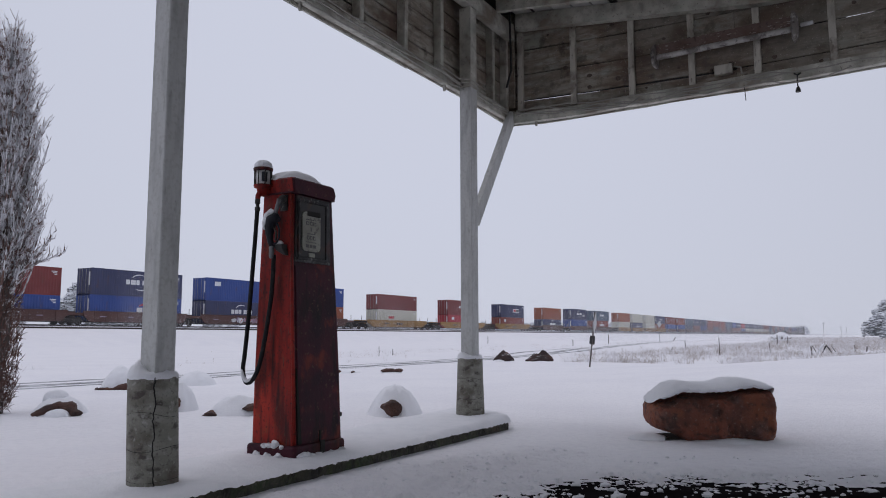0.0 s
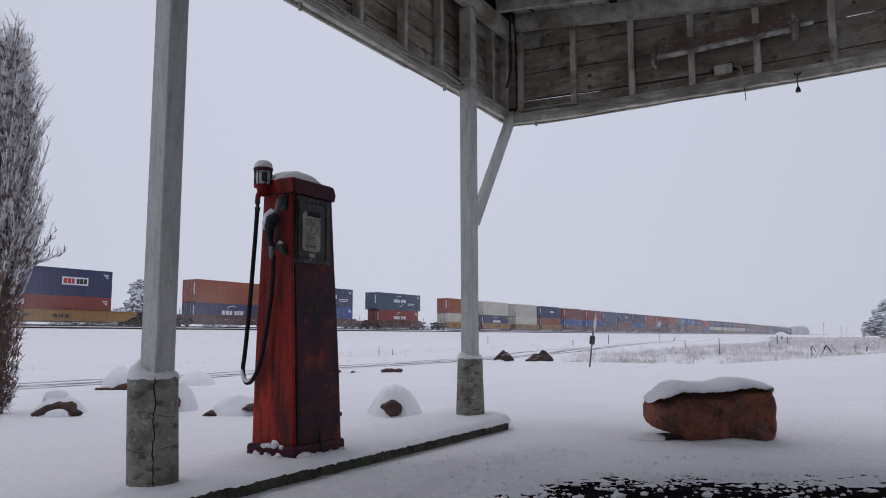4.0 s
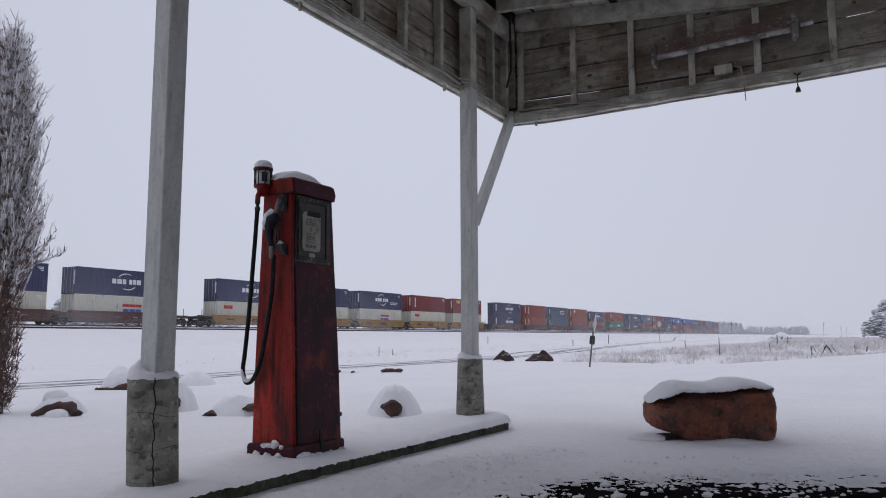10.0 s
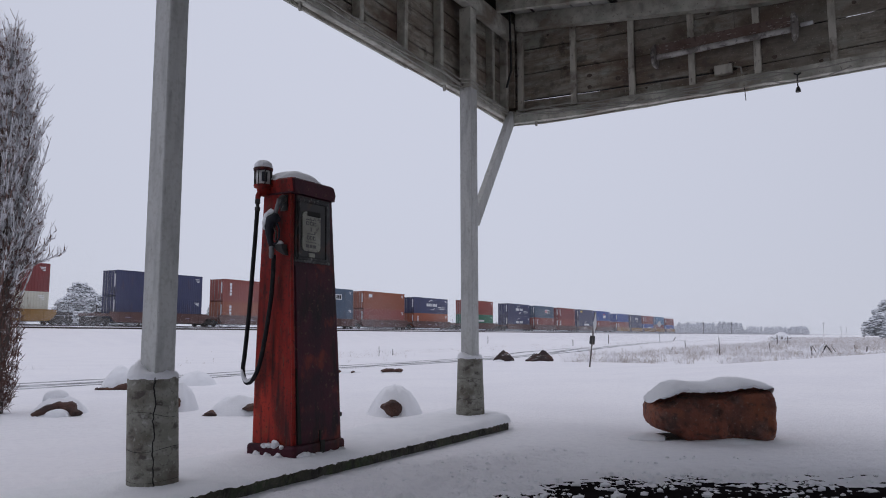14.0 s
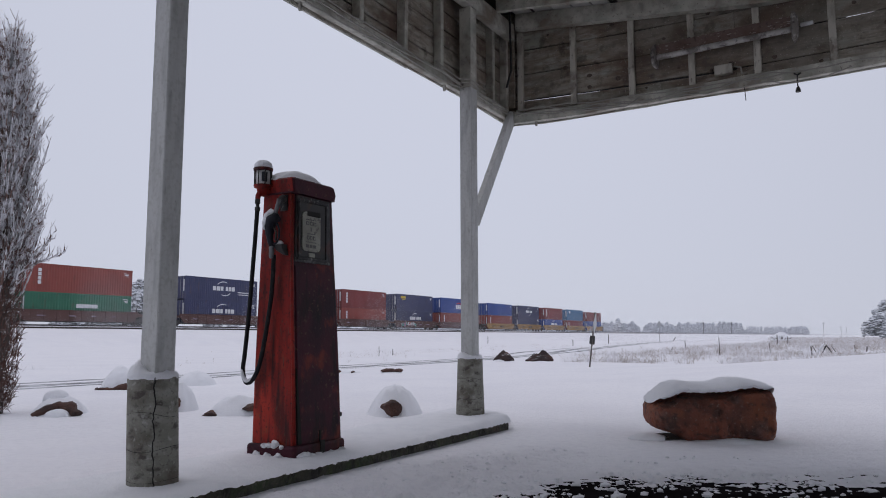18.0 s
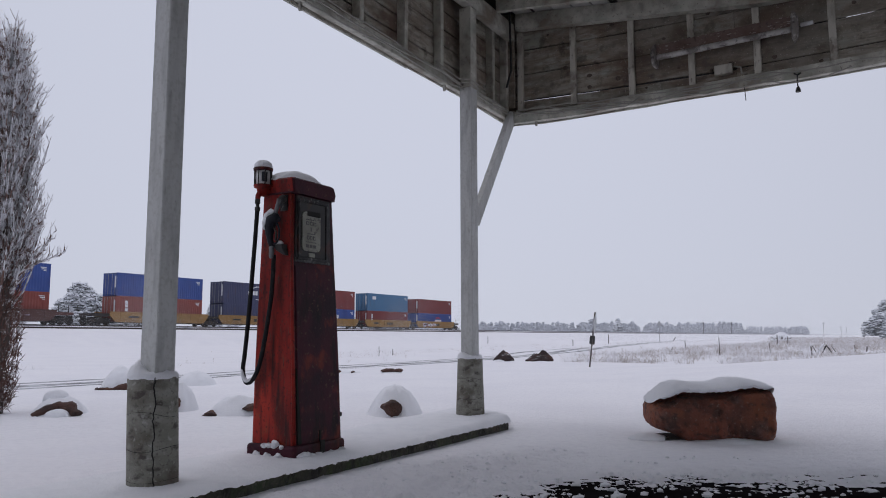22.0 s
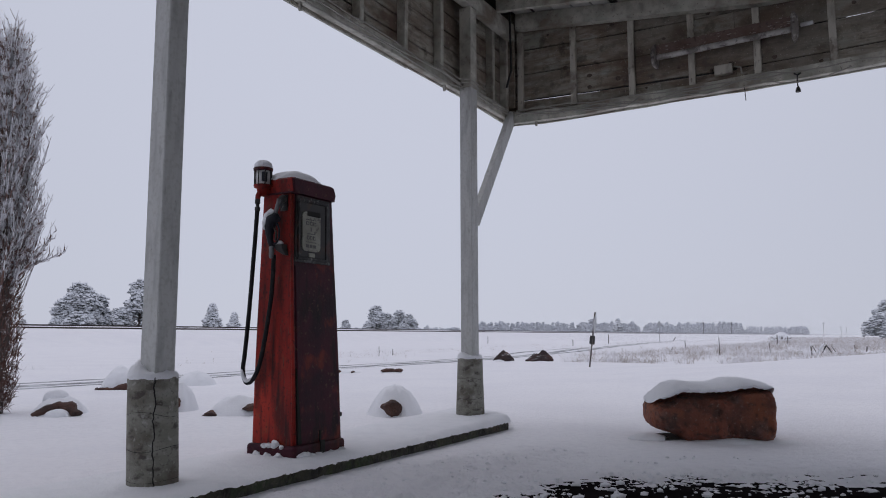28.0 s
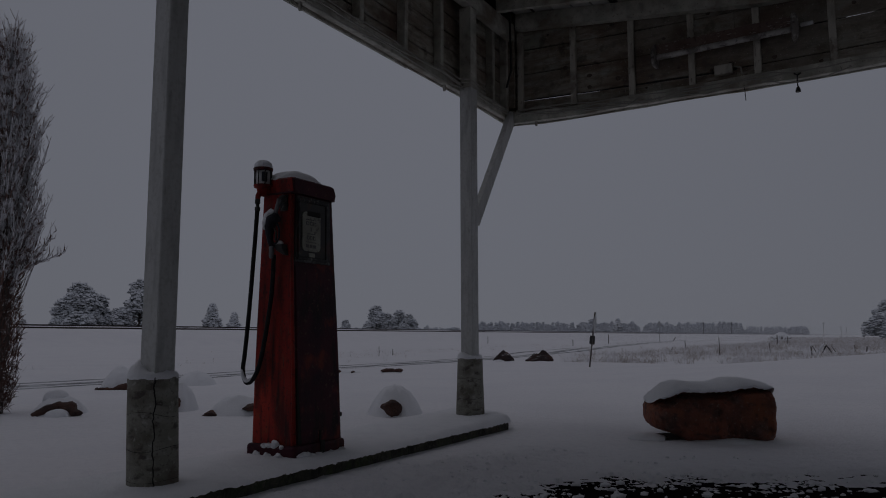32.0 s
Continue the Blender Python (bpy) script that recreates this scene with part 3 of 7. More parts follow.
# ---------------------------------------------------------------- canopy
CORNER_U, BOT_Z = 7.68, 3.345
SIDE_W = 3.585
CANOPY_U = -1.60       # near end of the roof, out of view, set for the shade it casts


def sag(w):
    """The long front edge hangs a little lower midway."""
    return -0.060 * math.sin(math.pi * min(1.0, max(0.0, (SIDE_W - w) / 5.0)))


def lip(w):
    """The rail along the front edge droops towards the corner."""
    return sag(w) + float(np.interp(w, (1.4, 2.1, 2.6, 3.3, 3.6), (0.0, -0.017, -0.046, -0.060, -0.045)))


def long_piece(nm, th, x0, x1, z0, z1, w0, w1, m, rise=None, rough=0.005):
    """A timber of the front fascia, following its sag."""
    bm = bmesh.new()
    ring = []
    n = 26
    for k in range(n + 1):
        w = w0 + (w1 - w0) * k / n
        dz = (sag(w) if rise is None else rise(w)) + rough * fbm(w * 1.9, z0 * 3, x0 * 9, 3)
        ring.append([bm.verts.new((CORNER_U + x, w, z + dz)) for x, z in ((x0, z0), (x1, z0), (x1, z1), (x0, z1))])
    for a, b in zip(ring, ring[1:]):
        for q in range(4):
            bm.faces.new((a[q], a[(q + 1) % 4], b[(q + 1) % 4], b[q]))
    bm.faces.new(ring[0])
    bm.faces.new(ring[-1][::-1])
    bmesh.ops.recalc_face_normals(bm, faces=bm.faces)
    return part(nm, bm, m, th)


def pitch_at(w):
    """The roof falls away from the island."""
    return 0.112 * (max(w, 0.8) - 3.4)


def build_canopy():
    th = thing("canopy", uw_pose(0, 0, 0), "weathered grey board canopy of an old filling station", "canopy", kind="structure")
    # side fascia along the island, boards outside the studs
    rows = [(3.36, 3.594), (3.608, 3.764), (3.776, 3.932), (3.946, 4.128), (4.141, 4.35), (4.366, 4.75)]
    for i, (z0, z1) in enumerate(rows):
        for u0, u1 in ((CANOPY_U, 1.2), (1.205, 4.3), (4.305, CORNER_U)):
            part("board", boxed(u0, u1, SIDE_W + 0.052, SIDE_W + 0.074, z0, z1, 0.003), M_BOARD, th)
    for u in (0.70, 1.35, 2.0, 3.42, 4.09, 4.76, 5.43, 6.07, 7.20, 7.55):
        part("stud", boxed(u - 0.028, u + 0.028, SIDE_W - 0.035, SIDE_W + 0.05, 3.44, 4.36, 0.003), M_STUD, th)
    part("bottom_rail", boxed(CANOPY_U, CORNER_U - 0.06, SIDE_W - 0.006, SIDE_W + 0.050, BOT_Z + 0.006, BOT_Z + 0.115, 0.006), M_STUD, th)
    for u0, u1, z0, z1 in ((CANOPY_U, 5.62, 3.325, 3.342), (5.623, 6.66, 3.352, 3.356), (6.663, CORNER_U + 0.03, 3.356, 3.330)):
        part("drip_trim", beam(bmesh.new(), (u0, SIDE_W + 0.085, z0 + 0.044), (u1, SIDE_W + 0.085, z1 + 0.044), 0.018, 0.088), M_STUD, th)
    part("top_plate", boxed(CANOPY_U, CORNER_U - 0.16, SIDE_W - 0.14, SIDE_W - 0.037, 4.24, 4.42, 0.006), M_STUD, th)
    # long front fascia
    rows = [(3.352, 3.570), (3.582, 3.871), (3.883, 4.158), (4.170, 4.44), (4.456, 4.75)]
    for i, (z0, z1) in enumerate(rows):
        cuts = ((-2.6, -0.9), (-0.895, SIDE_W + 0.05)) if i % 2 else ((-2.6, 1.1), (1.105, SIDE_W + 0.05))
        for w0, w1 in cuts:
            long_piece("board", th, 0.0, 0.022, z0, z1 - (0.012 if i == 0 and w0 > 1 else 0.0), w0, w1, M_BOARD)
    for w in (3.43, 2.79, 2.14, 1.522, 0.90, 0.241, -0.40, -1.0, -1.6, -2.2):
        part("stud", boxed(CORNER_U - 0.05, CORNER_U - 0.002, w - 0.032, w + 0.032, BOT_Z + 0.09 + sag(w), 4.36 + sag(w), 0.003), M_STUD_RAW, th)
    part("corner_post", boxed(CORNER_U - 0.09, CORNER_U - 0.053, SIDE_W - 0.10, SIDE_W + 0.050, BOT_Z + 0.12, 4.6, 0.004), M_BOARD, th)
    long_piece("bottom_rail", th, -0.075, -0.003, BOT_Z + 0.004, BOT_Z + 0.115, -2.6, SIDE_W + 0.05, M_STUD, lip, 0.010)
    long_piece("drip_trim", th, 0.024, 0.042, BOT_Z - 0.006, BOT_Z + 0.10, -2.6, SIDE_W + 0.09, M_STUD, lip, 0.012)
    long_piece("front_beam", th, -0.15, -0.055, 4.36, 4.54, -2.6, SIDE_W - 0.15, M_STUD, pitch_at)
    # added dark sheet outside the boards darkens joints; two chinks near the corner stay open
    for u0, u1, z0 in ((CANOPY_U, 6.62, 3.38), (6.62, CORNER_U, 3.604)):
        part("backing_sheet", boxed(u0, u1, SIDE_W + 0.0745, SIDE_W + 0.0755, z0, 4.75), M_DARK, th)
    for w0, w1, z0, z1 in ((-2.6, -0.11, 3.36, 4.75), (-0.11, 0.12, 3.36, 3.858), (-0.11, 0.12, 3.896, 4.75), (0.12, 2.50, 3.36, 4.75), (2.50, SIDE_W + 0.05, 3.568, 4.75)):
        long_piece("backing_sheet", th, 0.0225, 0.0235, z0, z1, w0, w1, M_DARK, None, 0.0)
    # knots in the boards
    rnd = random.Random(77)
    for w, z in ((2.62, 3.75), (2.62, 3.62), (2.30, 3.67), (2.0, 3.52), (1.66, 3.68), (2.35, 4.28), (1.35, 4.2), (0.75, 3.62), (0.35, 3.50), (1.15, 3.63), (0.05, 4.0), (-0.2, 3.75), (2.9, 3.88), (-0.7, 4.1), (-1.0, 3.6), (1.8, 4.02), (3.1, 4.3), (0.55, 4.32), (-0.5, 3.48)):
        bm = bmesh.new()
        r = rnd.uniform(0.011, 0.026)
        ring = [bm.verts.new((CORNER_U - 0.0012, w + r * 1.25 * math.cos(k * 0.4488) * rnd.uniform(0.85, 1.1), z + sag(w) + r * math.sin(k * 0.4488) * rnd.uniform(0.85, 1.1))) for k in range(14)]
        bm.faces.new(ring)
        part("knot", bm, M_KNOT, th)
    # joists and sloping roof boards, tarred sheet above
    for k in range(12):
        u = CORNER_U - 0.62 - 0.75 * k
        long_piece("joist", th, u - 0.03 - CORNER_U, u + 0.03 - CORNER_U, 4.385, 4.535, -2.6, SIDE_W - 0.15, M_STUD, pitch_at)
    rnd = random.Random(5)
    w = SIDE_W - 0.15
    deck = bmesh.new()
    while w > -2.4:
        wide = rnd.uniform(0.17, 0.22)
        z0, z1 = 4.545 + pitch_at(w), 4.545 + pitch_at(w - wide)
        vs = [deck.verts.new((u, ww, z)) for u in (CANOPY_U, CORNER_U - 0.003) for ww, z in ((w, z0), (w - wide, z1), (w - wide, z1 + 0.022), (w, z0 + 0.022))]
        for q in ((0, 1, 5, 4), (1, 2, 6, 5), (2, 3, 7, 6), (3, 0, 4, 7), (0, 3, 2, 1), (4, 5, 6, 7)):
            deck.faces.new([vs[i] for i in q])
        w -= wide + rnd.choice((0.012, 0.02, 0.05, 0.10))
    bmesh.ops.recalc_face_normals(deck, faces=deck.faces)
    tagged(part("roof_boards", deck, M_DECK, th, "pale roof boards with wide dark gaps"), kind="stuff")
    bm = bmesh.new()
    for a, b in ((SIDE_W + 0.05, 0.8), (0.8, -2.6)):
        vs = [bm.verts.new((u, ww, 4.575 + pitch_at(ww))) for u, ww in ((CANOPY_U, a), (CORNER_U - 0.003, a), (CORNER_U - 0.003, b), (CANOPY_U, b))]
        bm.faces.new(vs)
    part("roof_sheet", bm, M_DARK, th, "dark tarred roofing")
    # knee brace from the post to the outer corner
    bm = beam(bmesh.new(), (6.67, 3.525, 2.03), (7.625, 3.535, 3.39), 0.060, 0.125)
    part("knee_brace", bm, M_POST, th, "white diagonal timber brace")
    return th


build_canopy()


def build_wire(name, pts, r, label, cat="wire", m=None):
    bm = tube(bmesh.new(), pts, r, 5)
    ob = link(name, bm, m or M_WIRE)
    return tagged(ob, label, cat)


def wire_run(p0, p1, n, wob, seed):
    p0, p1 = Vector(p0), Vector(p1)
    out = []
    for i in range(n + 1):
        t = i / n
        p = p0.lerp(p1, t)
        out.append(p + Vector((0, 0, wob * fbm(t * 5, seed, 0.0, 3) - wob * 0.8 * math.sin(math.pi * t))))
    return out


for k, (dz, wob, off) in enumerate(((0.10, 0.05, 0.045), (0.045, 0.06, 0.055), (0.115, 0.03, 0.05))):
    build_wire("electric_wire", [at(q.x, q.y, q.z) for q in wire_run((2.0 + 1.0 * k, SIDE_W - off, BOT_Z + dz), (7.55, SIDE_W - off, BOT_Z + dz * 0.7), 40, wob, k)], 0.006, "old grey electric wire stapled along the canopy rail")
    build_wire("electric_wire", [at(q.x, q.y, q.z) for q in wire_run((CORNER_U - 0.09, SIDE_W - 0.12, BOT_Z + dz * 0.7), (CORNER_U - 0.09, 0.6 - 0.5 * k, BOT_Z + dz * 0.5 - 0.05), 44, wob * 1.3, k + 5)], 0.006, "old grey electric wire stapled along the canopy rail")
build_wire("electric_wire", [at(7.54, 3.50, 3.41), at(7.58, 3.38, 3.38), at(7.6, 3.1, 3.36), at(7.6, 2.6, 3.30), at(7.6, 2.2, 3.28), at(7.59, 2.05, 3.35)], 0.006, "loose grey electric wire drooping from the canopy rail")
for z in (3.445, 3.405):
    build_wire("electric_wire", [at(5.9, SIDE_W - 0.06, z + 0.03), at(6.36, 3.53, z), at(6.43, 3.432, z - 0.005), at(6.60, 3.432, z - 0.012), at(6.70, 3.53, z - 0.015), at(7.2, SIDE_W - 0.05, z - 0.03)], 0.006, "old grey electric wire looped round the post")
build_wire("hanging_wire", [at(7.30, 3.40, 4.62), at(7.29, 3.385, 4.1), at(7.31, 3.39, 3.8), at(7.33, 3.46, 3.62)], 0.013, "dark cable hanging down in the canopy corner", "wire", M_DARK)
build_wire("wire_end", [at(7.61, 1.035, 3.32), at(7.61, 1.025, 3.25), at(7.61, 1.02, 3.15)], 0.004, "cut wire end dangling from the canopy edge", "wire", M_DARK)


def build_tube_lamp():
    a, b = Vector((7.50, 1.835, 3.705)), Vector((7.50, 0.58, 3.737))
    th = thing("fluorescent_lamp", uw_pose(0, 0, 0), "old unlit tubular fluorescent lamp on the canopy boards", "lamp")
    part("tube", tube(bmesh.new(), [a.lerp(b, k / 24) + Vector((0, 0, 0.0008 * math.sin(k * 1.3))) for k in range(25)], 0.029, 12), material("dusty_tube", (0.44, 0.42, 0.395), 0.5, layers=[((0.52, 0.50, 0.48), 16, 0.57, 0.66, 0.8, (1, 0.5, 1)), ((0.10, 0.08, 0.07), 7, 0.47, 0.62, 0.8, ONE), ((0.05, 0.04, 0.035), 26, 0.56, 0.66, 0.7, ONE)]), th, "dusty glass tube")
    bm = beam(bmesh.new(), a + Vector((0.05, 0, 0.080)), b + Vector((0.05, 0, 0.080)), 0.11, 0.105)
    part("reflector", bm, material("rusty_reflector", (0.15, 0.10, 0.082), 0.7, layers=[((0.09, 0.05, 0.036), 5, 0.48, 0.66, 0.8, ONE), ((0.46, 0.43, 0.40), 70, 0.60, 0.66, 0.85, (1, 0.3, 1)), ((0.04, 0.028, 0.022), 30, 0.57, 0.66, 0.7, ONE)]), th, "rusty brown reflector trough")
    m_cap = material("grey_lamp_end", (0.19, 0.172, 0.155), 0.6, layers=[((0.48, 0.46, 0.43), 11, 0.53, 0.62, 0.85, ONE), ((0.04, 0.034, 0.03), 20, 0.53, 0.64, 0.8, ONE)], bump=[(40, 0.8, 0.01, ONE)])
    for p, sg, r in ((a, 1, 1.22), (b, -1, 1.34)):
        bm = bmesh.new()
        lathe(bm, [(0.03 * r, 0), (0.078 * r, 0.004), (0.104 * r, 0.016), (0.098 * r, 0.040), (0.066 * r, 0.056), (0.028, 0.062)], 26)
        for v in bm.verts:
            v.co *= 1 + 0.16 * fbm(v.co.x * 16, v.co.y * 16, v.co.z * 16 + sg, 4)
        bmesh.ops.rotate(bm, verts=bm.verts, matrix=Matrix.Rotation(radians(-90 * sg), 3, "X"))
        bmesh.ops.translate(bm, verts=bm.verts, vec=p + Vector((0.035, 0.0, 0.03)))
        part("end_cap", bm, m_cap, th, "round cast lamp end")
    part("conduit", tube(bmesh.new(), [b + Vector((0.05, -0.08, 0.045)), b + Vector((0.05, -0.19, 0.050))], 0.021, 10), M_TUBE, th)
    part("bracket", boxed(7.51, 7.63, 1.50, 1.53, 3.76, 3.86), M_DARK, th)
    part("bracket", boxed(7.51, 7.63, 0.885, 0.915, 3.77, 3.87), M_DARK, th)
    return th


build_tube_lamp()
jb = thing("junction_box", uw_pose(7.64, 1.218, 3.455), "small weathered grey electric junction box on the canopy boards", "junction box")
part("body", boxed(-0.03, 0.03, -0.086, 0.086, 0, 0.100, 0.006), M_STUD_RAW, jb)
part("knob", boxed(-0.02, 0.02, 0.10, 0.13, 0.03, 0.075, 0.006), M_DARK, jb)
part("conduit_stub", tube(bmesh.new(), [(0, -0.09, 0.07), (0, -0.16, 0.05), (0, -0.17, -0.02)], 0.009, 6), M_WIRE, jb)

sock = thing("bulb_socket", uw_pose(7.60, 0.555, 3.155), "empty lamp socket hanging on a short cord", "socket")
part("cord", tube(bmesh.new(), [(0, 0, 0.16), (0, 0.005, 0.10), (0, 0, 0.05)], 0.006, 6), M_DARK, sock)
part("socket_cup", lathe(bmesh.new(), [(0.023, 0.0), (0.025, 0.01), (0.016, 0.04), (0.009, 0.052)], 14), M_DARK, sock)
part("hook", tube(bmesh.new(), [(0, 0.03, 0.185), (0, 0.0, 0.165), (0, -0.03, 0.18)], 0.008, 6), M_DARK, sock)
for u, w in ((4.08, SIDE_W + 0.03), (6.22, SIDE_W + 0.03), (7.64, 3.24)):
    st = thing("rail_bracket", uw_pose(u, w, BOT_Z - 0.055 - (0.062 if u > 7 else 0.0)), "short metal bracket under the canopy rail", "bracket", "rail brackets")
    part("stub", boxed(-0.012, 0.012, -0.012, 0.012, 0, 0.065, 0.003), M_WIRE, st)


# ---------------------------------------------------------------- fuel pump
def loft(bm, sections, mat=0, cap=True):
    """Rings of rounded rectangles: (x0, x1, y0, y1, z, corner)."""
    rings = []
    for x0, x1, y0, y1, z, c in sections:
        pts = []
        for cx, cy, a0 in ((x1 - c, y1 - c, 0), (x0 + c, y1 - c, 90), (x0 + c, y0 + c, 180), (x1 - c, y0 + c, 270)):
            for k in range(4):
                a = radians(a0 + 30 * k)
                pts.append(bm.verts.new((cx + c * math.cos(a), cy + c * math.sin(a), z)))
        rings.append(pts)
    n = len(rings[0])
    for a, b in zip(rings, rings[1:]):
        for k in range(n):
            bm.faces.new((a[k], a[(k + 1) % n], b[(k + 1) % n], b[k])).material_index = mat
    if cap:
        bm.faces.new(rings[0][::-1]).material_index = mat
        bm.faces.new(rings[-1]).material_index = mat
    return bm


def build_pump():
    # local x along the island, local y towards the railway; the dial faces -y, the hose hangs on -x
    b0 = 0.06
    th = thing("fuel_pump", uw_pose(3.857, 3.395, b0), "antique rusty red fuel pump capped with snow", "fuel pump")

    def sec(u0, u1, w0, w1, z, c=0.022):
        return (u0, u1, w0, w1, z - b0, c)
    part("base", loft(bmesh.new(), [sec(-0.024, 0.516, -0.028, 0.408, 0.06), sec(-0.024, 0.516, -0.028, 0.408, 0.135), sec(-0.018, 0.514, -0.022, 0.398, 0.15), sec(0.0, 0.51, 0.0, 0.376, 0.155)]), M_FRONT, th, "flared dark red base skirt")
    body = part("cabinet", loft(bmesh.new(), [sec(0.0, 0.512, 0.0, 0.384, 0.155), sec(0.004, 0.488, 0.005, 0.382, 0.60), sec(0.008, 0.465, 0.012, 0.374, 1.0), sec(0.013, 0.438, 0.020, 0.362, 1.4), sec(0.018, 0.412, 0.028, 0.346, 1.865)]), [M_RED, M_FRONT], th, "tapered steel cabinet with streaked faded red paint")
    # faces towards the dial and the far end take the darker red
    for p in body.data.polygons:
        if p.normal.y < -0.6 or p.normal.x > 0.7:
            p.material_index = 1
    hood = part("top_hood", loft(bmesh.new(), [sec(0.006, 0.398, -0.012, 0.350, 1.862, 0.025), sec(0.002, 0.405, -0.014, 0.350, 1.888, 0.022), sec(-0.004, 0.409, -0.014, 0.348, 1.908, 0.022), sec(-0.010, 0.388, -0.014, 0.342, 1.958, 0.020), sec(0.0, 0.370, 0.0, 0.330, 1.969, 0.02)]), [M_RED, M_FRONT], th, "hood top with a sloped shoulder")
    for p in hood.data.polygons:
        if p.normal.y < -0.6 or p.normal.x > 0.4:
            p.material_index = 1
    part("shoulder_lip", loft(bmesh.new(), [sec(-0.002, 0.400, -0.016, 0.354, 1.860, 0.025), sec(-0.002, 0.400, -0.016, 0.354, 1.870, 0.025)]), M_FRONT, th)
    part("corner_moulding", tube(bmesh.new(), [(0.010, 0.006, 0.16 - b0), (0.014, 0.011, 0.6 - b0), (0.018, 0.018, 1.0 - b0), (0.023, 0.026, 1.4 - b0), (0.032, 0.034, 1.855 - b0)], 0.013, 8), M_RED, th)
    panel = part("dial_panel", loft(bmesh.new(), [sec(0.034, 0.375, 0.006, 0.05, 1.386, 0.008), sec(0.056, 0.365, 0.012, 0.05, 1.852, 0.008)]), M_PANEL, th, "weathered dark dial panel")

    def slab(nm, u0, u1, z0, z1, y0, y1, m, parent, label="", bev=0.003):
        return part(nm, boxed(u0, u1, y0, y1, z0 - b0, z1 - b0, bev), m, parent, label)
    for u0, u1, z0, z1 in ((0.052, 0.330, 1.404, 1.421), (0.062, 0.330, 1.814, 1.832), (0.058, 0.072, 1.422, 1.813), (0.314, 0.330, 1.422, 1.813)):
        slab("panel_frame", u0, u1, z0, z1, -0.006, 0.006, M_PANEL, panel)
    slab("recess", 0.074, 0.312, 1.422, 1.812, 0.0015, 0.0065, M_DARK, panel, "dark recess round the dial")
    bm = bmesh.new()
    loft(bm, [(0.088, 0.256, 1.466 - b0, 1.745 - b0, 0.0, 0.035), (0.088, 0.256, 1.466 - b0, 1.745 - b0, 0.010, 0.035)])
    bmesh.ops.rotate(bm, verts=bm.verts, matrix=Matrix.Rotation(radians(90), 3, "X"))
    bmesh.ops.translate(bm, verts=bm.verts, vec=(0, 0.0015, 0))
    part("dial", bm, M_DIAL, panel, "yellowed dial face behind a rounded opening")
    for z, n, h, wd in ((1.690, 5, 0.006, 0.10), (1.664, 3, 0.026, 0.10), (1.622, 1, 0.030, 0.010), (1.590, 1, 0.006, 0.10), (1.562, 3, 0.028, 0.085), (1.530, 5, 0.005, 0.10), (1.502, 3, 0.022, 0.10)):
        for k in range(n):
            x = 0.166 + wd * ((k + 0.5) / n - 0.5)
            q = wd / n * 0.36
            slab("dial_figure", x - q, x + q, z - h / 2, z + h / 2, -0.0115, -0.0075, M_DIAL_MARK, panel, "", 0)
            if h > 0.025 and n > 1:
                slab("dial_numeral", x - q * 0.6, x + q * 0.35, z - h * 0.36, z + h * 0.22, -0.0145, -0.0118, M_DIAL, panel, "", 0)
    slab("dial_gap", 0.130, 0.250, 1.716, 1.752, -0.0125, -0.0078, M_CRACK, panel, "dark broken gap above the dial")
    slab("keyhole_plate", 0.150, 0.208, 1.425, 1.455, -0.008, 0.001, M_DIAL, panel)
    for x, z, ww, hh in ((0.305, 1.215, 0.008, 0.07), (0.315, 1.265, 0.010, 0.03), (0.11, 1.285, 0.006, 0.03), (0.24, 1.00, 0.006, 0.03), (0.19, 0.74, 0.02, 0.01), (0.22, 0.88, 0.006, 0.03)):
        slab("paint_scar", x, x + ww, z, z + hh, 0.0165 - 0.012 * (1.4 - z), 0.0178, M_DIAL, th, "", 0.001)
    part("lower_door", loft(bmesh.new(), [sec(0.045, 0.470, -0.006, 0.03, 0.175, 0.006), sec(0.040, 0.395, 0.010, 0.05, 1.355, 0.006)]), M_FRONT, th, "dark red lower front door with rust flecks")
    slab("rust_hole", 0.235, 0.285, 0.075, 0.170, -0.034, -0.026, M_CRACK, th, "ragged rust hole at the foot")
    slab("rust_hole", 0.250, 0.270, 0.160, 0.235, -0.012, -0.002, M_CRACK, th)
    bm = bmesh.new()
    pts = [(0.030, -0.004, 0.16 - b0), (0.052, -0.004, 0.16 - b0), (0.064, -0.006, 0.165 - b0), (0.036, 0.003, 0.66 - b0), (0.030, 0.003, 0.66 - b0)]
    vs = [bm.verts.new((x, y - 0.008, z)) for x, y, z in pts] + [bm.verts.new((x, y + 0.01, z)) for x, y, z in pts]
    bm.faces.new(vs[:5][::-1])
    bm.faces.new(vs[5:])
    for k in range(5):
        bm.faces.new((vs[k], vs[(k + 1) % 5], vs[5 + (k + 1) % 5], vs[5 + k]))
    part("seam", bm, M_CRACK, th, "dark open seam beside the front door")
    slab("side_bolt", 0.505, 0.535, 0.30, 0.33, 0.02, 0.05, M_DARK, th)
    # snow on the hood
    bm = bmesh.new()
    bmesh.ops.create_icosphere(bm, subdivisions=5, radius=1.0)
    for v in bm.verts:
        c = v.co
        q = 1 + 0.07 * fbm(c.x * 2.2, c.y * 2.2, c.z * 2 + 4, 3)
        sx = math.copysign(abs(c.x) ** 0.75, c.x)
        sy = math.copysign(abs(c.y) ** 0.7, c.y)
        z = c.z * 0.105 * q if c.z > 0 else max(c.z, -0.3) * 0.05
        slip = -0.075 * step(0.35, 1.0, c.y) * step(0.2, -0.9, c.x) - 0.03 * step(0.5, 1.0, c.x)
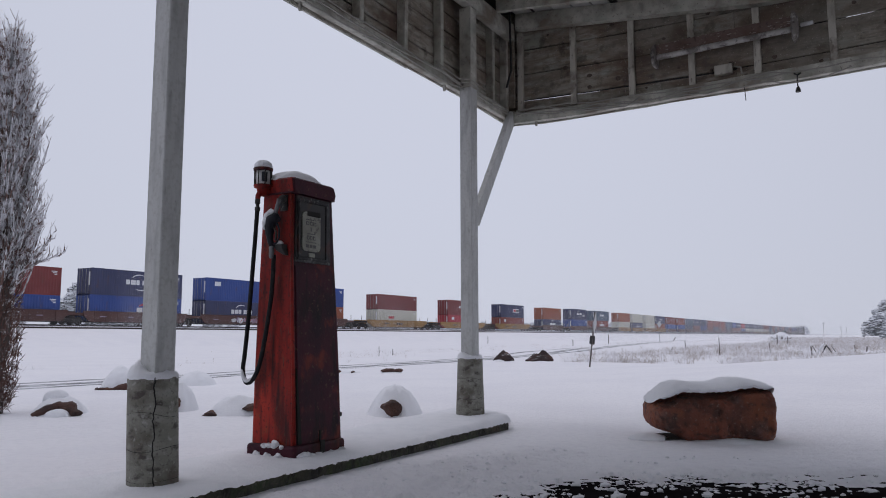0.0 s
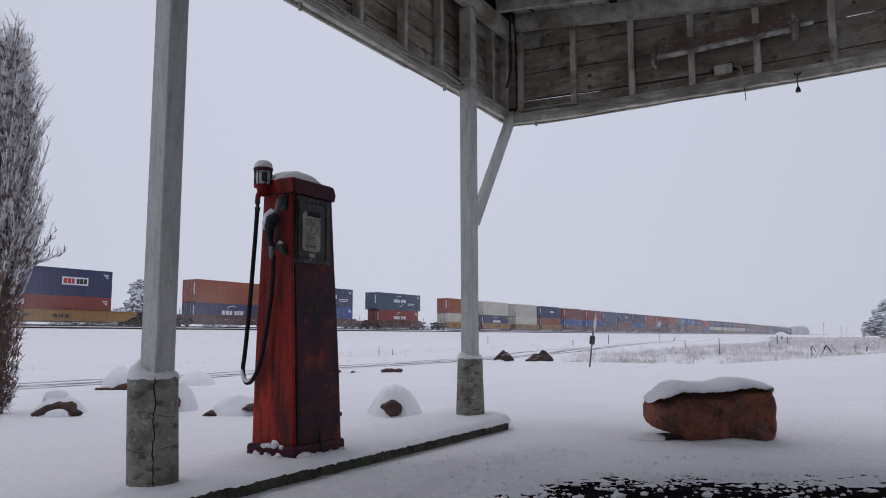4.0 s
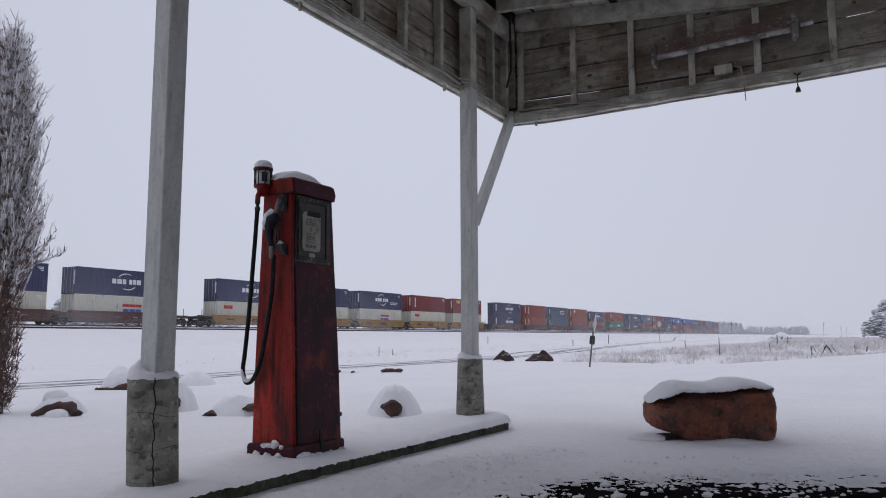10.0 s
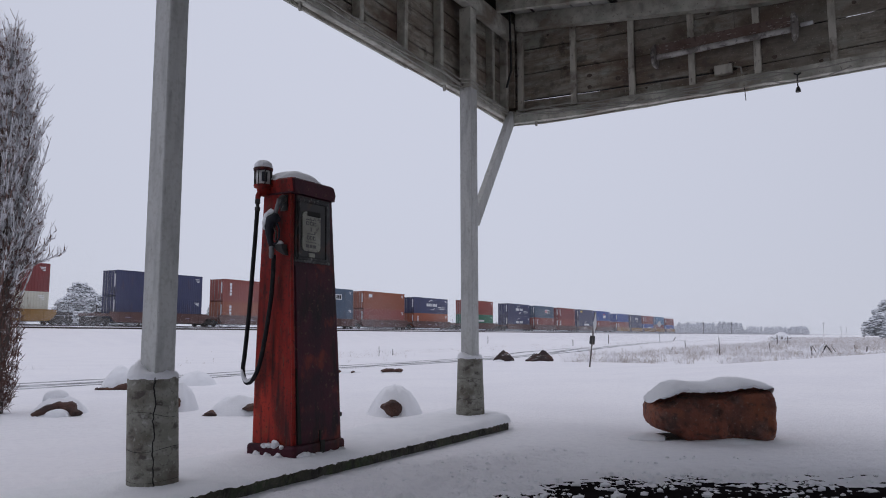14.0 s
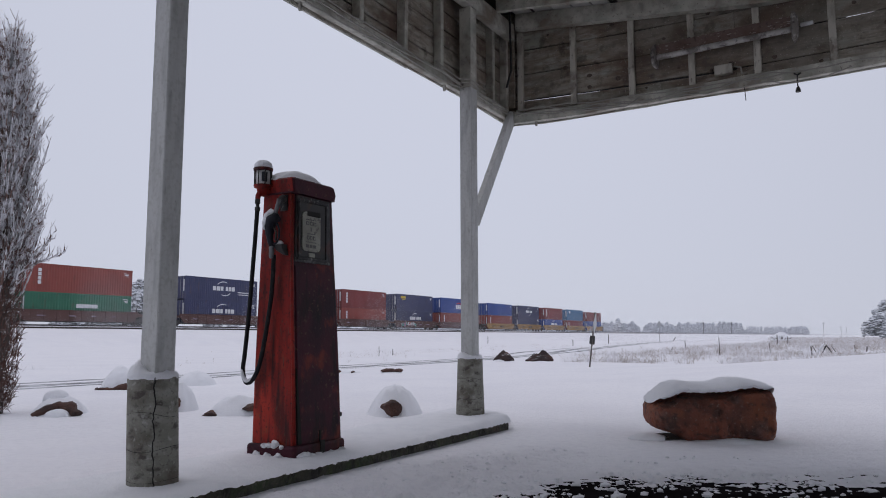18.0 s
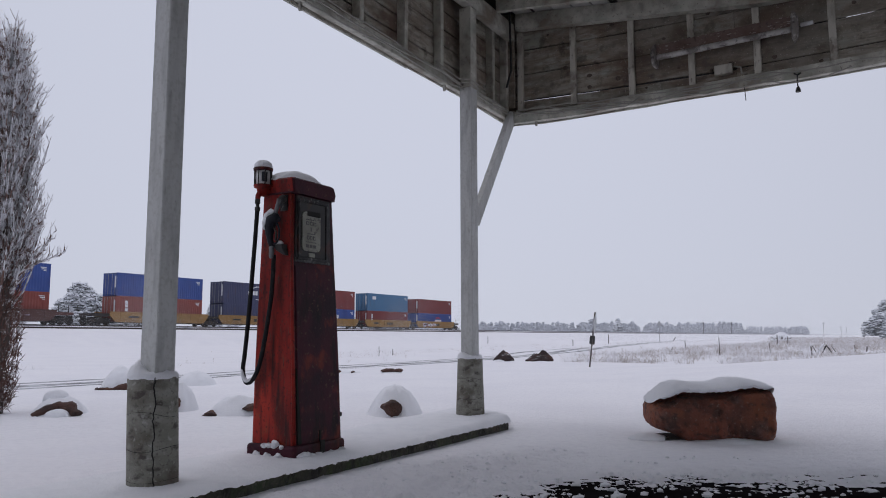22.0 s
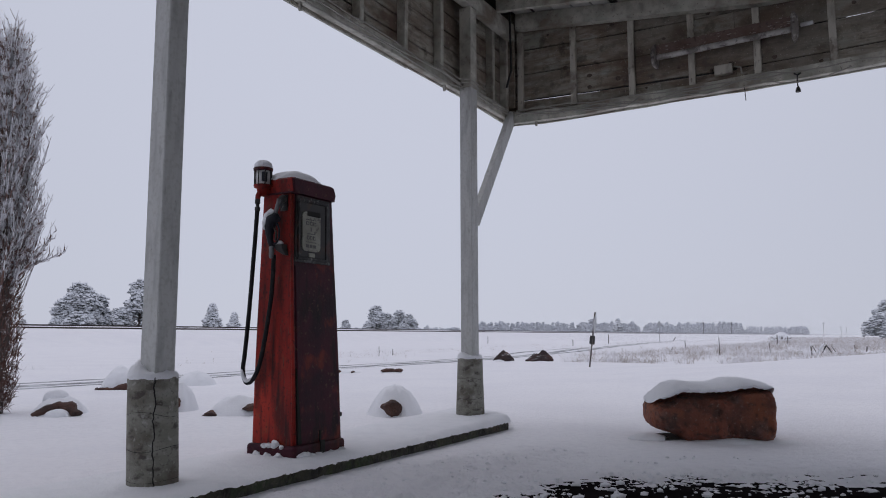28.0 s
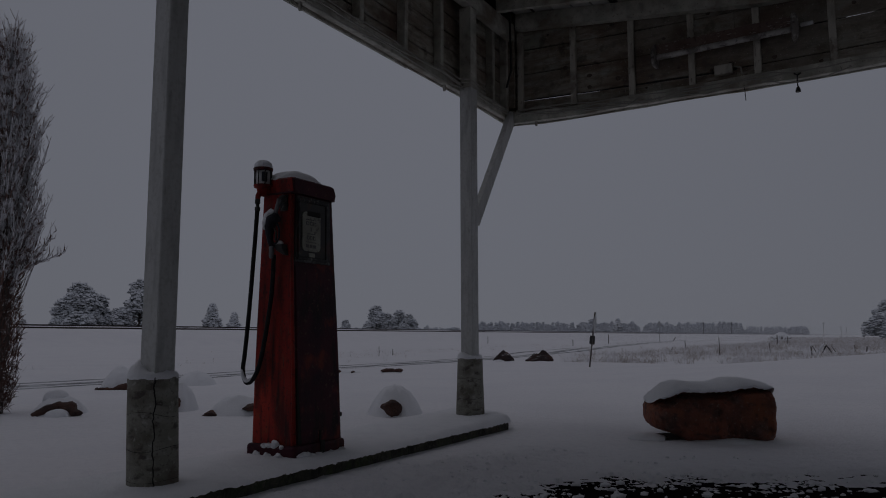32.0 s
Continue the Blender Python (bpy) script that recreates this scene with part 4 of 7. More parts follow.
        v.co = Vector((0.203 + sx * 0.208 * q - 0.03 * step(0.2, -0.9, c.x) * step(0.0, 1.0, c.y), 0.188 + sy * 0.150 * q, 1.945 - b0 + z + slip))
    part("snow_top", bm, M_SNOW_CAP, th, "rounded cap of snow", True)
    for x, y, s, zz in ((-0.020, 0.145, 0.040, 0.17), (-0.022, 0.20, 0.026, 0.16), (-0.020, 0.245, 0.026, 0.155), (-0.020, 0.09, 0.022, 0.155), (-0.035, 0.10, 0.04, 0.10), (-0.035, 0.20, 0.035, 0.10), (-0.03, 0.30, 0.035, 0.105), (0.06, -0.04, 0.05, 0.10), (0.12, -0.045, 0.04, 0.095), (0.02, -0.04, 0.035, 0.10), (0.20, -0.045, 0.03, 0.095), (0.34, -0.045, 0.035, 0.09), (0.46, -0.045, 0.04, 0.09)):
        bm = bmesh.new()
        bmesh.ops.create_icosphere(bm, subdivisions=4, radius=s * (0.75 if zz < 0.12 else 0.8))
        for v in bm.verts:
            v.co = Vector((v.co.x * 0.9, v.co.y, v.co.z * 0.75)) * (1 + 0.6 * fbm(v.co.x * 26, v.co.y * 26, v.co.z * 28 + s * 90 + x * 9, 4))
        bmesh.ops.translate(bm, verts=bm.verts, vec=(x, y, zz - b0 - (0.016 if zz < 0.12 else 0.010)))
        part("snow_clump", bm, M_SNOW_CAP, th, "", True)
    # sight glass on the back edge of the hose side
    gx, gy = -0.035, 0.300
    z0 = 1.86 - b0
    sg = part("sight_glass", lathe(bmesh.new(), [(0.044, 0.066), (0.048, 0.068), (0.048, 0.170), (0.044, 0.172)], 18, 0, gx, gy), M_TUBE, th, "cylindrical sight glass in a cage")
    sg.location = (0, 0, z0)
    part("lower_cap", lathe(bmesh.new(), [(0.026, -0.005), (0.036, 0.0), (0.042, 0.040), (0.062, 0.050), (0.066, 0.066), (0.05, 0.070)], 18, 0, gx, gy), M_RED, sg)
    part("upper_cap", lathe(bmesh.new(), [(0.06, 0.168), (0.068, 0.172), (0.068, 0.186), (0.05, 0.192)], 18, 0, gx, gy), M_FRONT, sg)
    part("glass_float", lathe(bmesh.new(), [(0.02, 0.085), (0.022, 0.09), (0.022, 0.150), (0.02, 0.155)], 12, 0, gx - 0.02, gy - 0.03), M_NOZZLE, sg)
    for k in range(8):
        a = radians(45 * k + 12)
        part("cage_bar", tube(bmesh.new(), [(gx + 0.060 * math.cos(a), gy + 0.060 * math.sin(a), 0.055), (gx + 0.060 * math.cos(a), gy + 0.060 * math.sin(a), 0.18)], 0.0045, 6), M_DARK, sg)
    part("snow_dome", lathe(bmesh.new(), [(0.062, 0.187), (0.066, 0.198), (0.058, 0.224), (0.036, 0.240), (0.004, 0.246)], 18, 0, gx, gy), M_SNOW_CAP, sg)
    part("bracket_arm", tube(bmesh.new(), [(gx, gy, 0.03), (0.03, gy - 0.01, 0.03)], 0.034, 8), M_RED, sg)
    part("elbow", tube(bmesh.new(), [(gx, gy, 0.012), (gx - 0.03, gy, 0.004), (gx - 0.045, gy, -0.016), (gx - 0.048, gy, -0.04)], [0.026, 0.022, 0.019, 0.017], 10), M_RED, sg)
    part("coupling", lathe(bmesh.new(), [(0.012, -0.125), (0.019, -0.120), (0.019, -0.098), (0.013, -0.094), (0.013, -0.074), (0.019, -0.070), (0.019, -0.045), (0.014, -0.03)], 12, 0, gx - 0.048, gy), M_DARK, sg)
    # hose: down, loop, up to the nozzle
    pts = [(gx - 0.048, gy, 1.76), (gx - 0.050, gy + 0.006, 1.62), (gx - 0.047, gy + 0.022, 1.44), (gx - 0.036, gy + 0.062, 1.06), (gx - 0.03, gy + 0.098, 0.76), (gx - 0.034, gy + 0.108, 0.66), (gx - 0.034, gy + 0.095, 0.59),
           (gx - 0.034, gy + 0.062, 0.560), (gx - 0.03, gy + 0.018, 0.585), (gx - 0.022, gy - 0.022, 0.66), (gx - 0.014, gy - 0.055, 0.80), (gx - 0.006, gy - 0.088, 1.01), (gx, gy - 0.108, 1.20), (gx, gy - 0.117, 1.43)]
    pts = [(x, y, z - b0) for x, y, z in pts]
    fine = []
    for i in range(len(pts) - 1):
        p0, p1, p2, p3 = (Vector(pts[max(0, min(len(pts) - 1, j))]) for j in (i - 1, i, i + 1, i + 2))
        for k in range(6):
            t = k / 6
            fine.append(0.5 * ((2 * p1) + (p2 - p0) * t + (2 * p0 - 5 * p1 + 4 * p2 - p3) * t * t + (3 * p1 - p0 - 3 * p2 + p3) * t ** 3))
    fine.append(Vector(pts[-1]))
    hose = part("hose", tube(bmesh.new(), fine, 0.0155, 10), M_RUBBER, th, "black rubber hose hanging in a loop")
    part("hose_snow", tube(bmesh.new(), [p + Vector((-0.006, 0.002, 0.012)) for p in fine[31:49]], [0.004] + [0.0135] * 14 + [0.012, 0.008, 0.003], 8), M_SNOW_CAP, hose)
    # nozzle hung on the side; ny, nz place it
    nx, ny = -0.05, 0.190
    def n(dy, z):
        return (nx, ny + dy, z - b0)
    noz = part("nozzle", tube(bmesh.new(), [n(0.0, 1.405), n(0.0, 1.42), n(0.0, 1.48), n(0.0, 1.495)], [0.015, 0.018, 0.019, 0.016], 10), M_CHROME, th, "fuel nozzle with a dull metal ferrule")
    bm = bmesh.new()
    tube(bm, [n(0.0, 1.485), n(0.014, 1.53), n(0.022, 1.57), n(0.022, 1.62), n(0.005, 1.672), n(-0.030, 1.685), n(-0.058, 1.665)], [0.018, 0.021, 0.026, 0.037, 0.043, 0.036, 0.018], 16)
    part("nozzle_body", bm, M_NOZZLE, noz)
    bm = bmesh.new()
    spout = [Vector(n(-0.020, 1.70)), Vector(n(-0.036, 1.74)), Vector(n(-0.052, 1.78)), Vector(n(-0.058, 1.803))]
    tube(bm, spout, [0.018, 0.013, 0.012, 0.011], 10)
    sp = part("spout", bm, M_CHROME, noz, "coiled steel spout guard")
    for t in range(7):
        c = spout[1].lerp(spout[3], t / 6)
        part("spout_ring", tube(bmesh.new(), [c - Vector((0, -0.003, 0.005)), c + Vector((0, -0.003, 0.005))], 0.0155, 10), M_CHROME, noz)
    part("trigger_guard", tube(bmesh.new(), [n(-0.045, 1.645), n(-0.066, 1.60), n(-0.064, 1.545), n(-0.045, 1.51), n(-0.005, 1.50)], 0.007, 8), M_NOZZLE, noz)
    part("trigger", tube(bmesh.new(), [n(-0.015, 1.62), n(-0.040, 1.58), n(-0.034, 1.525)], 0.008, 8), M_DARK, noz)
    part("nozzle_snow", tube(bmesh.new(), [(nx - 0.02, ny + 0.052, 1.605 - b0), (nx - 0.02, ny + 0.052, 1.645 - b0), (nx - 0.012, ny + 0.036, 1.700 - b0), (nx - 0.005, ny + 0.002, 1.728 - b0), (nx, ny - 0.030, 1.722 - b0)], [0.008, 0.020, 0.026, 0.024, 0.008], 10), M_SNOW_CAP, noz)
    part("nozzle_boot", loft(bmesh.new(), [sec(-0.004, 0.04, 0.112, 0.170, 1.738, 0.01), sec(-0.004, 0.04, 0.112, 0.170, 1.848, 0.01)]), M_PANEL, th, "dark nozzle holder plate")
    part("boot_mouth", tube(bmesh.new(), [(-0.03, 0.135, 1.808 - b0), (-0.004, 0.132, 1.823 - b0)], [0.026, 0.030], 12), M_DARK, th)
    cup = part("nozzle_cradle", loft(bmesh.new(), [sec(-0.015, 0.03, 0.092, 0.110, 1.425, 0.006), sec(-0.035, 0.03, 0.105, 0.170, 1.46, 0.010), sec(-0.042, 0.03, 0.108, 0.190, 1.49, 0.010), sec(-0.042, 0.03, 0.108, 0.190, 1.50, 0.010)]), M_DARK, th, "dark iron cradle with snow in it")
    part("cradle_snow", lathe(bmesh.new(), [(0.026, 0.0), (0.030, 0.010), (0.016, 0.024)], 12, 0, -0.020, 0.150), M_SNOW_CAP, cup).location = (0, 0, 1.502 - b0)
    front = [c for c in th.children if c.name.split(".")[0] in ("cabinet", "top_hood", "shoulder_lip", "corner_moulding", "dial_panel", "paint_scar", "lower_door", "rust_hole", "seam", "side_bolt", "snow_top")]
    for ob in front + [c for f in front for c in f.children]:
        for v in ob.data.vertices:
            lean = 0.060 * step(0.1, 1.9, v.co.z) ** 0.6
            k = min(1.15, max(0.0, 1 - v.co.y / 0.36))
            v.co.x += lean * 1.15 * k * max(0.0, v.co.x) / 0.43
            v.co.y += lean * k
    return th


build_pump()


# ---------------------------------------------------------------- rocks
def build_boulder():
    th = thing("boulder", pose(2.294, 6.66, ground_z(7.0, 1.4) - 0.012, 0, 0, -4), "large red sandstone boulder capped with snow", "boulder")
    wide, deep = 0.514, 0.32

    def foot(t):                                   # underside, from the left end to the other
        return float(np.interp(t, (-1, -0.97, -0.9, -0.75, -0.58, -0.46, 0.8, 0.94, 1), (0.165, 0.125, 0.095, 0.075, 0.045, -0.02, -0.02, -0.01, 0.05)))

    def rim(t):                                    # top edge of the front face
        return float(np.interp(t, (-1, -0.94, -0.75, -0.57, -0.2, 0.28, 0.37, 0.9, 0.97, 1), (0.280, 0.306, 0.330, 0.382, 0.376, 0.388, 0.420, 0.420, 0.402, 0.36)))

    def crown(t):                                  # top of the snow
        return float(np.interp(t, (-1, -0.95, -0.87, -0.66, -0.49, -0.22, 0.10, 0.27, 0.52, 0.82, 0.96, 1), (0.30, 0.33, 0.385, 0.470, 0.494, 0.479, 0.474, 0.500, 0.503, 0.472, 0.425, 0.385)))

    def girth(t):
        return deep * (1 - abs(t) ** 12) ** 0.4 * (1 - 0.20 * step(-0.3, -1.0, t)) + 0.05
    n, seg = 110, 84
    bm = bmesh.new()
    rows = []
    for i in range(n + 1):
        t = math.sin(math.pi * (i / n - 0.5))
        t = math.copysign(1 - (1 - abs(t)) ** 0.8, t)
        lo, hi, g = foot(t), rim(t), girth(t)
        mid, half = (lo + hi) / 2, (hi - lo) / 2
        row = []
        for k in range(seg):
            a = 2 * math.pi * k / seg
            y = math.copysign(abs(math.cos(a)) ** 0.55, math.cos(a)) * g
            z = mid + math.copysign(abs(math.sin(a)) ** 0.50, math.sin(a)) * half
            x = t * wide
            q = 0.034 * fbm(x * 3.2, y * 3.2, z * 3.2 + 8, 4) + 0.024 * fbm(x * 9, y * 9, z * 9, 5) + 0.010 * fbm(x * 30, y * 30, z * 30, 3)
            row.append(bm.verts.new((x * (1 + q * 0.5), y * (1 + q * 1.6 / 0.33), z + q * 0.35)))
        rows.append(row)
    for a, b in zip(rows, rows[1:]):
        for k in range(seg):
            bm.faces.new((a[k], b[k], b[(k + 1) % seg], a[(k + 1) % seg])).smooth = True
    bm.faces.new(rows[0])
    bm.faces.new(rows[-1][::-1])
    bmesh.ops.recalc_face_normals(bm, faces=bm.faces)
    part("stone", bm, M_ROCK, th, "rough red-brown sandstone")
    bm = bmesh.new()
    rows = []
    for i in range(n + 1):
        t = math.sin(math.pi * (i / n - 0.5))
        g, lo, hi = girth(t) + 0.012, rim(t), crown(t)
        hi += 0.008 * fbm(t * 6, 1.0, 0.0, 4) + 0.024 * step(0.1, 0.75, t)
        row = []
        for k in range(49):
            a = math.pi * k / 48
            y = -math.cos(a)
            y = math.copysign(abs(y) ** 0.75, y)
            d = math.sin(a) ** 0.62
            edge = lo + 0.036 - 0.014 * step(0.2, 0.9, t) + 0.016 * fbm(t * 6, y * 3, 5.0, 4) + 0.010 * fbm(t * 22, y * 9, 2.0, 3)
            roll = 0.012 * math.sin(min(1.0, d * 1.6) * math.pi)
            x = t * (wide - 0.008)
            row.append(bm.verts.new((x, (g + roll) * y, edge + (hi - edge) * d)))
        for k in (0, 48):
            c = row[k].co
            row.insert(0 if k == 0 else len(row), bm.verts.new((c.x * 0.97, c.y * 0.86, c.z + 0.012)))
        rows.append(row)
    for a, b in zip(rows, rows[1:]):
        for k in range(len(a) - 1):
            bm.faces.new((a[k], b[k], b[k + 1], a[k + 1])).smooth = True
    bmesh.ops.recalc_face_normals(bm, faces=bm.faces)
    part("snow_cap", bm, M_SNOW_CAP, th, "smooth cap of fresh snow", True)
    # flat dark disc stands for the shade under the raised left side
    bm = bmesh.new()
    ring = []
    for k in range(40):
        a = 2 * math.pi * k / 40
        q = 1 + 0.18 * fbm(math.cos(a) * 2, math.sin(a) * 2, 3.0, 4)
        ring.append(bm.verts.new((-0.30 + 0.20 * q * math.cos(a), -0.07 + 0.22 * q * math.sin(a), 0.020)))
    bm.faces.new(ring)
    part("bare_earth", bm, M_HOLLOW_SHADE, th, "dark patch standing for shade in the hollow under the stone")
    bm = bmesh.new()
    bmesh.ops.create_icosphere(bm, subdivisions=4, radius=1.0)
    for v in bm.verts:
        c = v.co
        v.co = Vector((-0.54 + 0.17 * c.x, -0.17 + 0.13 * c.y, 0.012 + 0.040 * c.z * (1 + 0.3 * fbm(c.x * 2, c.y * 2, 1.0, 3))))
    part("snow_drift", bm, M_SNOW_CAP, th, "low drift of snow at the foot", True)
    bm = bmesh.new()
    rows = []
    for i in range(61):
        x = -0.36 + 1.02 * i / 60
        e = math.sin(math.pi * i / 60) ** 0.6
        hgt = (0.022 + 0.014 * math.sin(x * 9 + 0.8) + 0.006 * fbm(x * 8, 2.0, 1.0, 3)) * e
        rows.append([bm.verts.new((x, -0.24 - 0.34 * k / 10 - 0.04 * math.sin(x * 5), hgt * math.cos(math.pi / 2 * (k / 10)) ** 1.5 + 0.012 - 0.03 * (k / 10) ** 4)) for k in range(11)])
    for a, b in zip(rows, rows[1:]):
        for k in range(10):
            bm.faces.new((a[k], a[k + 1], b[k + 1], b[k])).smooth = True
    bmesh.ops.recalc_face_normals(bm, faces=bm.faces)
    part("snow_drift", bm, M_SNOW_CAP, th, "snow banked against the stone", True)
    return th


build_boulder()


def build_heap(x, y, a, b, h, stones, seed, label, peak=1.0, m=None, lumps=(), arch=()):
    """A rock under a dome of snow; stones: (dx, dy, z, half width, half depth, half height) that show."""
    u, w = x * SN + y * CS, -x * CS + y * SN
    th = thing("rock", pose(x, y, ground_z(u, w)), label, "rock", "snow-covered rocks")
    bm = bmesh.new()
    rings, seg = [], 56
    for i in range(27):
        r = i / 26
        row = []
        for k in range(seg):
            an = 2 * math.pi * k / seg
            q = 1.20 + 0.16 * fbm(math.cos(an) * 1.2 + seed, math.sin(an) * 1.2, 1.0, 3)
            dome = (1 - min(1.0, r / 0.84) ** 2.2) ** (0.72 + 0.16 * peak)
            z = h * math.hypot(0.97 * dome, 0.34 * (1 - r) ** 1.5) * (1 + 0.12 * fbm(r * math.cos(an) * 2 + seed, r * math.sin(an) * 2, 4.0, 3)) + 0.010 * fbm(r * math.cos(an) * 6 + seed, r * math.sin(an) * 6, 2.0, 3) * (1 - r) - 0.03 * r ** 3
            row.append(bm.verts.new((a * r * q * math.cos(an), b * r * q * math.sin(an), z)))
        rings.append(row)
    for r0, r1 in zip(rings[1:], rings[2:]):
        for k in range(seg):
            bm.faces.new((r0[k], r1[k], r1[(k + 1) % seg], r0[(k + 1) % seg])).smooth = True
    top = rings[0][0]
    for k in range(seg):
        bm.faces.new((top, rings[1][k], rings[1][(k + 1) % seg])).smooth = True
    bmesh.ops.delete(bm, geom=rings[0][1:], context="VERTS")
    bmesh.ops.recalc_face_normals(bm, faces=bm.faces)
    part("snow_mound", bm, M_SNOW_CAP, th, "smooth heap of fresh snow", True)
    rnd = random.Random(seed)
    for dx, dy, z, sa, sb, sh in stones:
        bm = bmesh.new()
        bmesh.ops.create_icosphere(bm, subdivisions=4, radius=1.0)
        cuts = [(Vector((rnd.uniform(-1, 1), rnd.uniform(-1, 1), rnd.uniform(-0.6, 0.9))).normalized(), rnd.uniform(0.66, 0.9)) for _ in range(9)]
        for v in bm.verts:
            q = v.co.copy()
            for nrm, dd in cuts:
                e = q.dot(nrm) - dd
                if e > 0:
                    q -= nrm * e * 0.9
            q *= 1 + 0.11 * fbm(q.x * 2 + seed, q.y * 2, q.z * 2, 5) + 0.08 * fbm(q.x * 7 + seed, q.y * 7, q.z * 7, 3)
            slim = 1 - 0.62 * max(0.0, q.z) if m else 1
            v.co = Vector((q.x * sa * slim + dx, q.y * sb * slim + dy, q.z * sh + z))
        part("stone", bm, m or M_HEAP_ROCK, th, "rough red-brown stone" if not m else "rough dark stone")
    if arch:
        # a bare ragged rim of rock: (dx, dy, z, radius)
        fine = []
        for (p, q) in zip(arch, arch[1:]):
            fine += [tuple(p[i] + (q[i] - p[i]) * k / 6 for i in range(4)) for k in range(6)]
        fine.append(arch[-1])
        bm = tube(bmesh.new(), [p[:3] for p in fine], [p[3] for p in fine], 14)
        for v in bm.verts:
            c = v.co
            c += Vector((0.5, 1, 0.9)) * (0.042 * fbm(c.x * 7 + seed, c.y * 7, c.z * 7, 4)) + Vector((0.5, 0.3, 1)) * (0.012 * fbm(c.x * 26, c.y * 26, c.z * 26, 3))
        part("stone", bm, M_HEAP_ROCK, th, "arched rim of bare red-brown rock")
    for dx, dy, z, sa, sb, sh in lumps:
        bm = bmesh.new()
        bmesh.ops.create_icosphere(bm, subdivisions=5, radius=1.0)
        for v in bm.verts:
            c = v.co * (1 + 0.07 * fbm(v.co.x * 1.6 + seed, v.co.y * 1.6, v.co.z * 1.6, 3))
            v.co = Vector((c.x * sa + dx, c.y * sb + dy, c.z * sh + z))
        part("snow_lump", bm, M_SNOW_CAP, th, "rounded lump of snow", True)
    return th


build_heap(-4.43, 8.80, 0.285, 0.36, 0.205, [], 3, "half-buried red rock with snow heaped on it", 0.6,
           lumps=[(-0.06, 0.02, 0.17, 0.14, 0.15, 0.10), (0.16, -0.37, 0.0, 0.14, 0.09, 0.085)],
           arch=[(-0.15, -0.31, -0.02, 0.045), (-0.06, -0.30, 0.030, 0.055), (0.03, -0.275, 0.078, 0.058), (0.13, -0.265, 0.105, 0.046), (0.21, -0.265, 0.108, 0.040), (0.30, -0.28, 0.085, 0.055), (0.37, -0.30, 0.02, 0.050)])
build_heap(-5.52, 13.05, 0.36, 0.36, 0.37, [], 5, "rock almost hidden under a heap of snow", 0.4,
           arch=[(-0.28, -0.36, 0.0, 0.04), (-0.16, -0.37, 0.02, 0.035), (-0.02, -0.37, 0.01, 0.03), (0.10, -0.36, 0.03, 0.05), (0.24, -0.34, 0.05, 0.06), (0.36, -0.30, 0.04, 0.05)])
build_heap(-4.57, 14.0, 0.38, 0.38, 0.25, [(0.0, 0.0, 0.02, 0.2, 0.2, 0.12)], 8, "rock hidden under a rounded heap of snow", 0.8)
build_heap(-3.15, 9.15, 0.19, 0.28, 0.32, [(-0.05, -0.24, 0.10, 0.12, 0.10, 0.10)], 7, "red rock with snow heaped over one side", 0.9)
build_heap(-2.36, 8.72, 0.34, 0.32, 0.20, [(-0.23, -0.20, 0.01, 0.10, 0.11, 0.05), (0.21, -0.20, 0.09, 0.10, 0.10, 0.045)], 9, "low rock under a smooth heap of snow", 0.8)
build_heap(-0.545, 8.62, 0.30, 0.34, 0.325, [(-0.025, -0.27, 0.085, 0.120, 0.12, 0.100)], 13, "red rock peeping from a dome of snow", 0.9)
build_heap(-2.32, 18.4, 0.34, 0.30, 0.07, [(-0.20, -0.14, 0.03, 0.07, 0.1, 0.05), (0.14, -0.14, 0.02, 0.07, 0.1, 0.035)], 15, "low rocks poking through the snow")
build_heap(-1.28, 18.6, 0.32, 0.30, 0.03, [(-0.05, -0.05, 0.05, 0.22, 0.16, 0.055), (0.18, -0.05, 0.05, 0.11, 0.13, 0.05)], 17, "flat red rock poking through the snow")
build_heap(2.14, 26.8, 0.42, 0.30, 0.10, [(0.0, 0, 0.08, 0.37, 0.26, 0.31), (0.15, -0.04, 0.06, 0.20, 0.2, 0.13)], 19, "red-brown rock dusted with snow", 1.0, M_DARK_ROCK)
build_heap(3.42, 26.8, 0.46, 0.30, 0.08, [(0.12, 0, 0.08, 0.36, 0.26, 0.31), (-0.18, -0.03, 0.06, 0.34, 0.24, 0.24)], 21, "dark pointed rock dusted with snow", 1.0, M_DARK_ROCK)


# ---------------------------------------------------------------- closing wall added unseen behind the drive, white to bounce light under the roof
part_wall = link("wall_station", box(bmesh.new(), -3.0, 3.4, -2.95, -2.65, -0.1, 4.7), M_WALL)
part_wall.matrix_basis = uw_pose(0, 0, 0)
tagged(part_wall, "plain white wall added unseen behind the drive to bounce light", "wall", kind="structure")


ICO = bmesh.new()
bmesh.ops.create_icosphere(ICO, subdivisions=1, radius=1.0)
ICO_V = np.array([v.co[:] for v in ICO.verts])
ICO_F = np.array([[v.index for v in f.verts] for f in ICO.faces])
ICO.free()


def clump_mesh(name, clumps, rng, jag=0.35):
    """One mesh of many small ragged clumps: (centre, radius, flatness)."""
    vs, fs, n = [], [], 0
    for c, r, fl in clumps:
        v = ICO_V * (1 + rng.uniform(-jag, jag, (len(ICO_V), 1))) * np.array([r, r, r * fl]) + np.array(c)
        vs.append(v)
        fs.append(ICO_F + n)
        n += len(v)
    me = bpy.data.meshes.new(name)
    me.from_pydata(np.concatenate(vs).tolist(), [], np.concatenate(fs).tolist())
    return me


